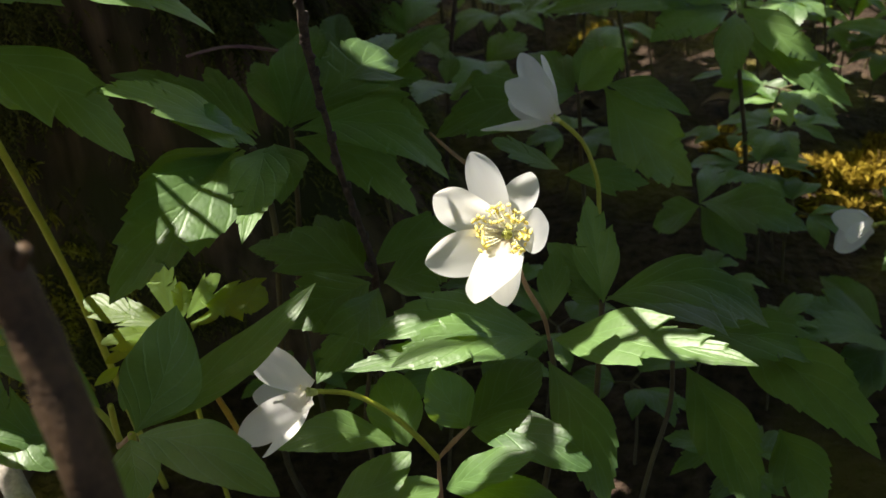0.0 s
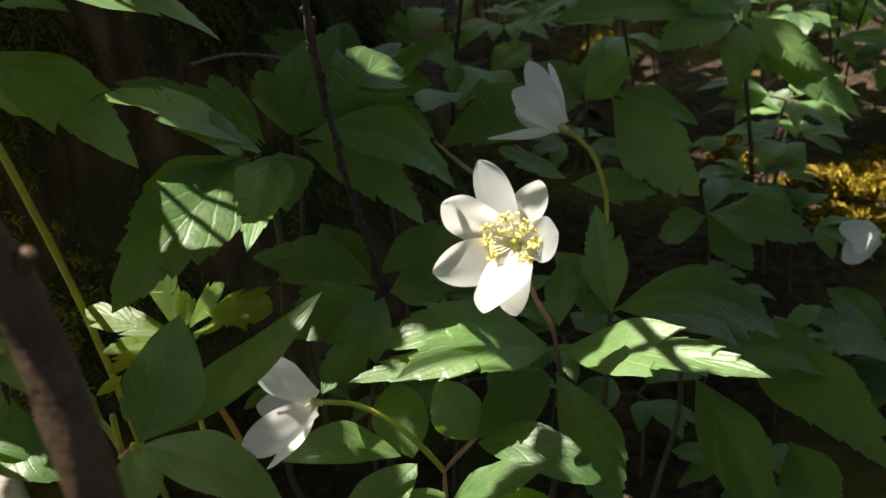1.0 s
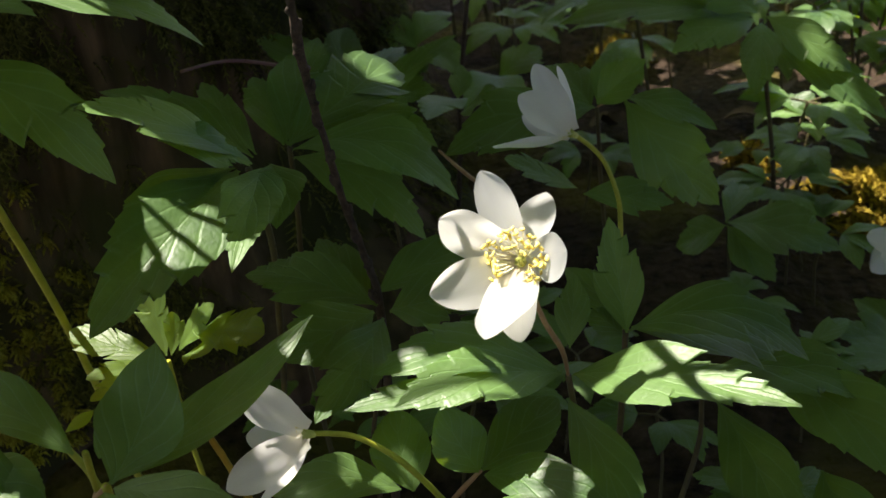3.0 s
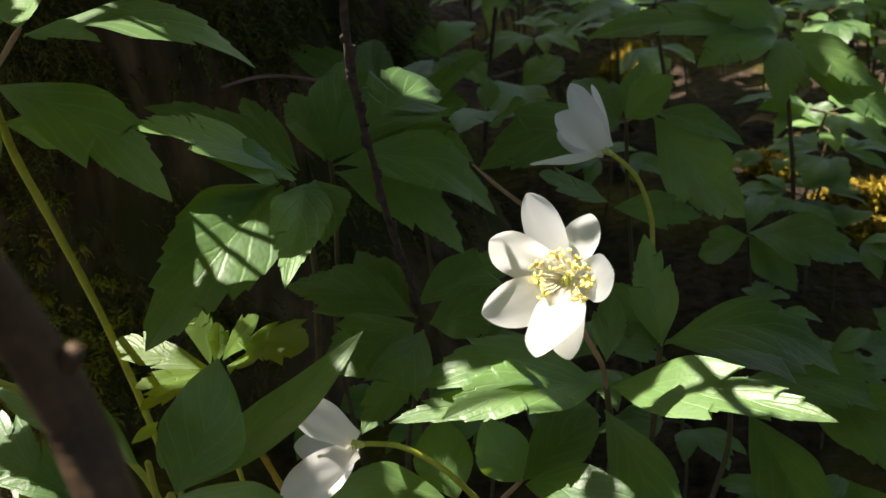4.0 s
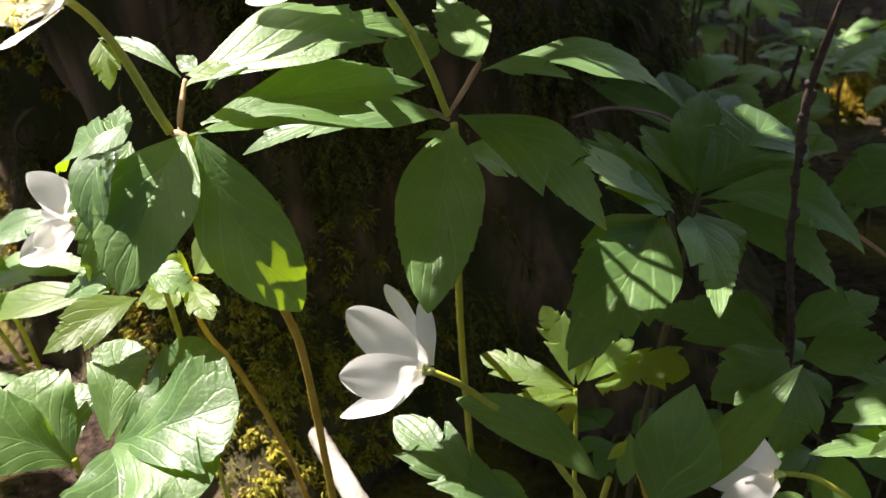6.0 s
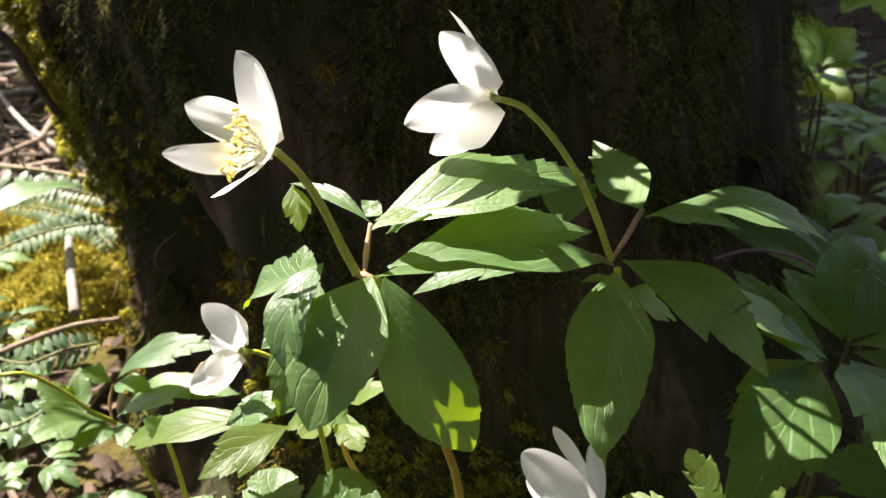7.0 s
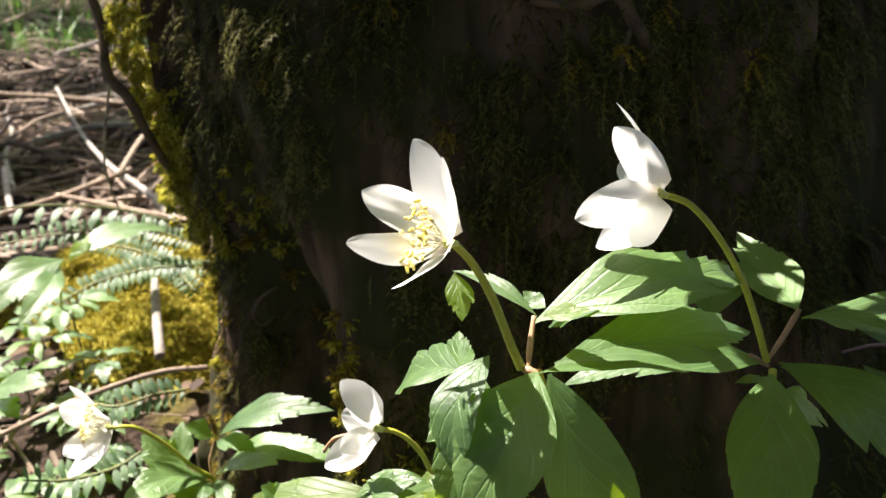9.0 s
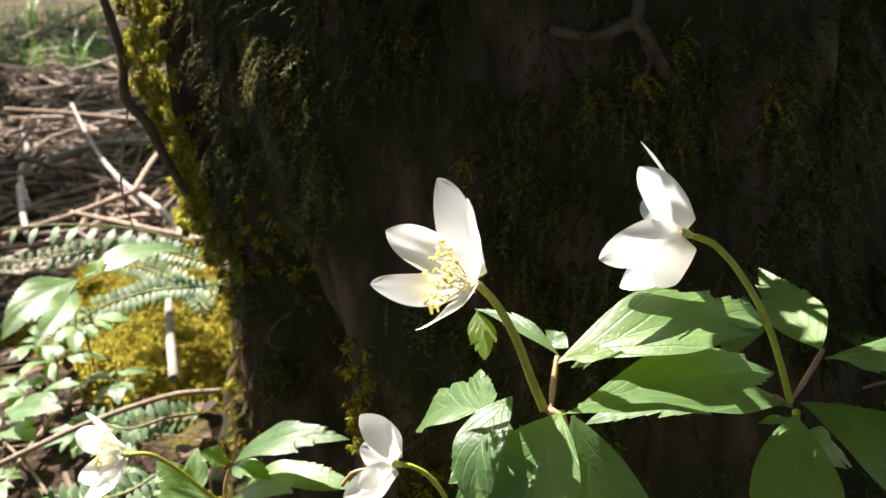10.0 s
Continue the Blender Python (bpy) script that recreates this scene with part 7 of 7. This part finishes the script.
# added sun blockers, none of them in view
overhanging_branch("added leafy branch overhead, out of sight, that dapples the light", [(-0.24, 0.34, 0.14, 0.62)], 0.52, 0.70, (0.075, 0.05), 91, 300)
overhanging_branch("added fine twigs overhead, out of sight, whose small leaves shape the sun flecks", [(-0.24, 0.34, 0.14, 0.62)], 0.44, 0.52, (0.034, 0.020), 93, 300, True)
overhanging_branch("added fine twigs overhead, out of sight, whose small leaves shape the sun flecks", [(-0.24, 0.34, 0.14, 0.62)], 0.70, 0.80, (0.050, 0.030), 94, 300)
overhanging_branch("added low leafy twigs, out of sight, that shade the plants on the right", [(0.02, 0.36, 0.08, 0.32)], 0.38, 0.44, (0.055, 0.035, 0.02), 89, 260)
overhanging_branch("added leafy branch overhead, out of sight, that dapples the light", [(-0.24, 1.0, 0.50, 1.95)], 0.6, 0.9, (0.11, 0.07, 0.05), 92, 300)
overhanging_branch("added fine twigs overhead, out of sight, whose small leaves shape the sun flecks", [(-0.10, 0.16, 0.52, 1.3)], 0.9, 1.1, (0.10, 0.06, 0.04), 96, 300)
overhanging_branch("added broad leafy branch, out of sight, that dapples the litter", [(-2.4, -0.5, 0.60, 3.0)], 1.5, 2.1, (0.20, 0.13, 0.08), 97, 190)
overhanging_branch("added leafy branch, out of sight, that shades the ground behind the stump", [(-0.3, 0.8, 1.2, 2.7)], 1.2, 1.6, (0.22, 0.14), 98, 160)
overhanging_branch("added leafy branch, out of sight, that shades the stump", [(-0.50, -0.08, 0.43, 0.58)], 0.60, 0.85, (0.12, 0.07, 0.045), 95, 300, False, (0.02, 0.42))


def added_shade_twig(label, points, most=0.030):
    """An added twig out of sight whose few leaves keep the sun off the plants below."""
    start = Vector(points[0]) + SUN * 0.46
    ob = thing("overhanging_branch", tuple(start), label, "branch")
    part("bough", tube((tuple(start + Vector((0.10, 0.12, 0.20))), tuple(start + Vector((0.04, 0.05, 0.08))), tuple(start + SUN * 0.006)), (0.002, 0.0015, 0.0008), 8), TWIG, ob)
    shape = blade((-0.5, 0, 0), (0.5, 0, 0), (0, 0, 1), 0.9, 0.05, "smooth", 97, 10, 2)
    shape.materials.append(CANOPY)
    for k, p in enumerate(points):
        at = Vector(p) + SUN * (0.46 + 0.004 * k)
        u, v = on_sun_plane(at)
        room = float((np.hypot(HOLES[:, 0] - u, HOLES[:, 1] - v) - HOLES[:, 2]).min())
        size = min(most, room / 0.42)
        if size < 0.006:
            continue
        x = (Matrix.Rotation(k * 1.1, 3, SUN) @ SUN.orthogonal()).normalized()
        o = new("leaf", shape)
        o.parent = ob
        o.matrix_parent_inverse = Matrix.Translation(-ob.location)
        o.matrix_basis = Matrix.Translation(at) @ Matrix((x, SUN.cross(x), SUN)).transposed().to_4x4() @ Matrix.Scale(size, 4)
    return ob


# leaves set in the sun's way of places that must stay dark
added_shade_twig("added fine twig, out of sight, whose small leaves shade single plant leaves", [(0.010, 0.245, 0.129), (0.019, 0.241, 0.131), (0.018, 0.232, 0.129), (0.030, 0.238, 0.128), (0.000, 0.240, 0.128), (0.027, 0.251, 0.117), (0.024, 0.228, 0.125), (0.036, 0.246, 0.112), (0.0347, 0.2706, 0.1448), (0.0395, 0.2674, 0.1505), (0.0492, 0.2576, 0.1566)])
added_shade_twig("added fine twig, out of sight, whose small leaves shade single plant leaves", [(-0.148, 0.241, 0.223), (-0.140, 0.254, 0.228), (-0.143, 0.237, 0.220), (-0.145, 0.254, 0.230), (-0.142, 0.265, 0.233), (-0.150, 0.248, 0.226), (-0.146, 0.230, 0.215)])
added_shade_twig("added leafy twig, out of sight, that shades the stump's flank", [(-0.404, 0.465, 0.277), (-0.422, 0.477, 0.304), (-0.390, 0.470, 0.300), (-0.430, 0.490, 0.290), (-0.410, 0.475, 0.250), (-0.400, 0.470, 0.320), (-0.385, 0.465, 0.260), (-0.44, 0.495, 0.26), (-0.42, 0.48, 0.33), (-0.43, 0.485, 0.235)], 0.07)


def shade_tree(x, y, height, spread_out, clumps, seed):
    """A tree added out of sight for shade: tapered trunk, a few limbs and a loose crown of leaf sprays."""
    r = np.random.default_rng(seed)
    ob = thing("tree", (x, y, 0), "added tree out of sight, its loose leafy crown there for shade", "tree", "trees standing round the clearing")
    top = Vector((x + r.uniform(-0.2, 0.2), y + r.uniform(-0.2, 0.2), height))
    part("trunk", tube(((x, y, -0.1), (x + 0.03, y, height * 0.4), tuple(top)), (0.16, 0.12, 0.04), 14, 0.04, seed), BARK, ob)
    for k in range(5):
        a = k * 1.26 + r.uniform(-0.3, 0.3)
        foot = Vector((x, y, height * r.uniform(0.45, 0.7)))
        part("limb", tube((tuple(foot), tuple(foot + Vector((math.cos(a) * 0.5, math.sin(a) * 0.5, 0.35)) * spread_out), tuple(foot + Vector((math.cos(a), math.sin(a), 0.55)) * spread_out)), (0.05, 0.03, 0.01), 8, 0.05, seed + k), BARK, ob)
    pieces = []
    for _ in range(clumps):
        way = Vector((r.normal(), r.normal(), r.normal())).normalized() * (0.45 + 0.55 * r.random() ** 0.5)
        c = Vector((x, y, height * 0.80)) + Vector((way.x * spread_out, way.y * spread_out, way.z * height * 0.36))
        u, v = on_sun_plane(c)
        if c.z < 0.9 or (np.hypot(HOLES[:, 0] - u, HOLES[:, 1] - v) < HOLES[:, 2] + 0.24).any() or math.hypot(u - HOLES[0, 0], v - HOLES[0, 1]) < 0.62:
            continue
        for _ in range(9):
            at = c + Vector((r.uniform(-0.17, 0.17), r.uniform(-0.17, 0.17), r.uniform(-0.1, 0.1)))
            turn = Euler((r.uniform(-0.8, 0.8), r.uniform(-0.8, 0.8), r.uniform(0, 6.28))).to_matrix()
            l = r.uniform(0.07, 0.12)
            pieces.append(([tuple(at + turn @ Vector(q)) for q in ((-l, 0, 0), (-0.2 * l, -0.55 * l, 0.1 * l), (0.4 * l, -0.45 * l, 0.1 * l), (l, 0, 0), (0.4 * l, 0.45 * l, 0.1 * l), (-0.2 * l, 0.55 * l, 0.1 * l))], [(0, 1, 2, 3), (0, 3, 4, 5)]))
    if pieces:
        part("crown", joined(pieces), CANOPY, ob)


# unseen trees, added to cut the sky light and the sun
for k, (x, y, height, wide) in enumerate(((0.9, -1.9, 3.6, 1.9), (-1.3, -2.1, 3.8, 2.0), (2.7, 0.3, 3.6, 1.9), (-3.0, -0.2, 3.6, 1.6), (2.6, 2.6, 4.2, 2.0), (0.3, -4.2, 4.6, 2.4), (-3.2, -3.2, 4.6, 2.4), (3.6, -2.4, 4.6, 2.4))):
    shade_tree(x, y, height, wide, 800 if y < 0 else 420, 300 + k)
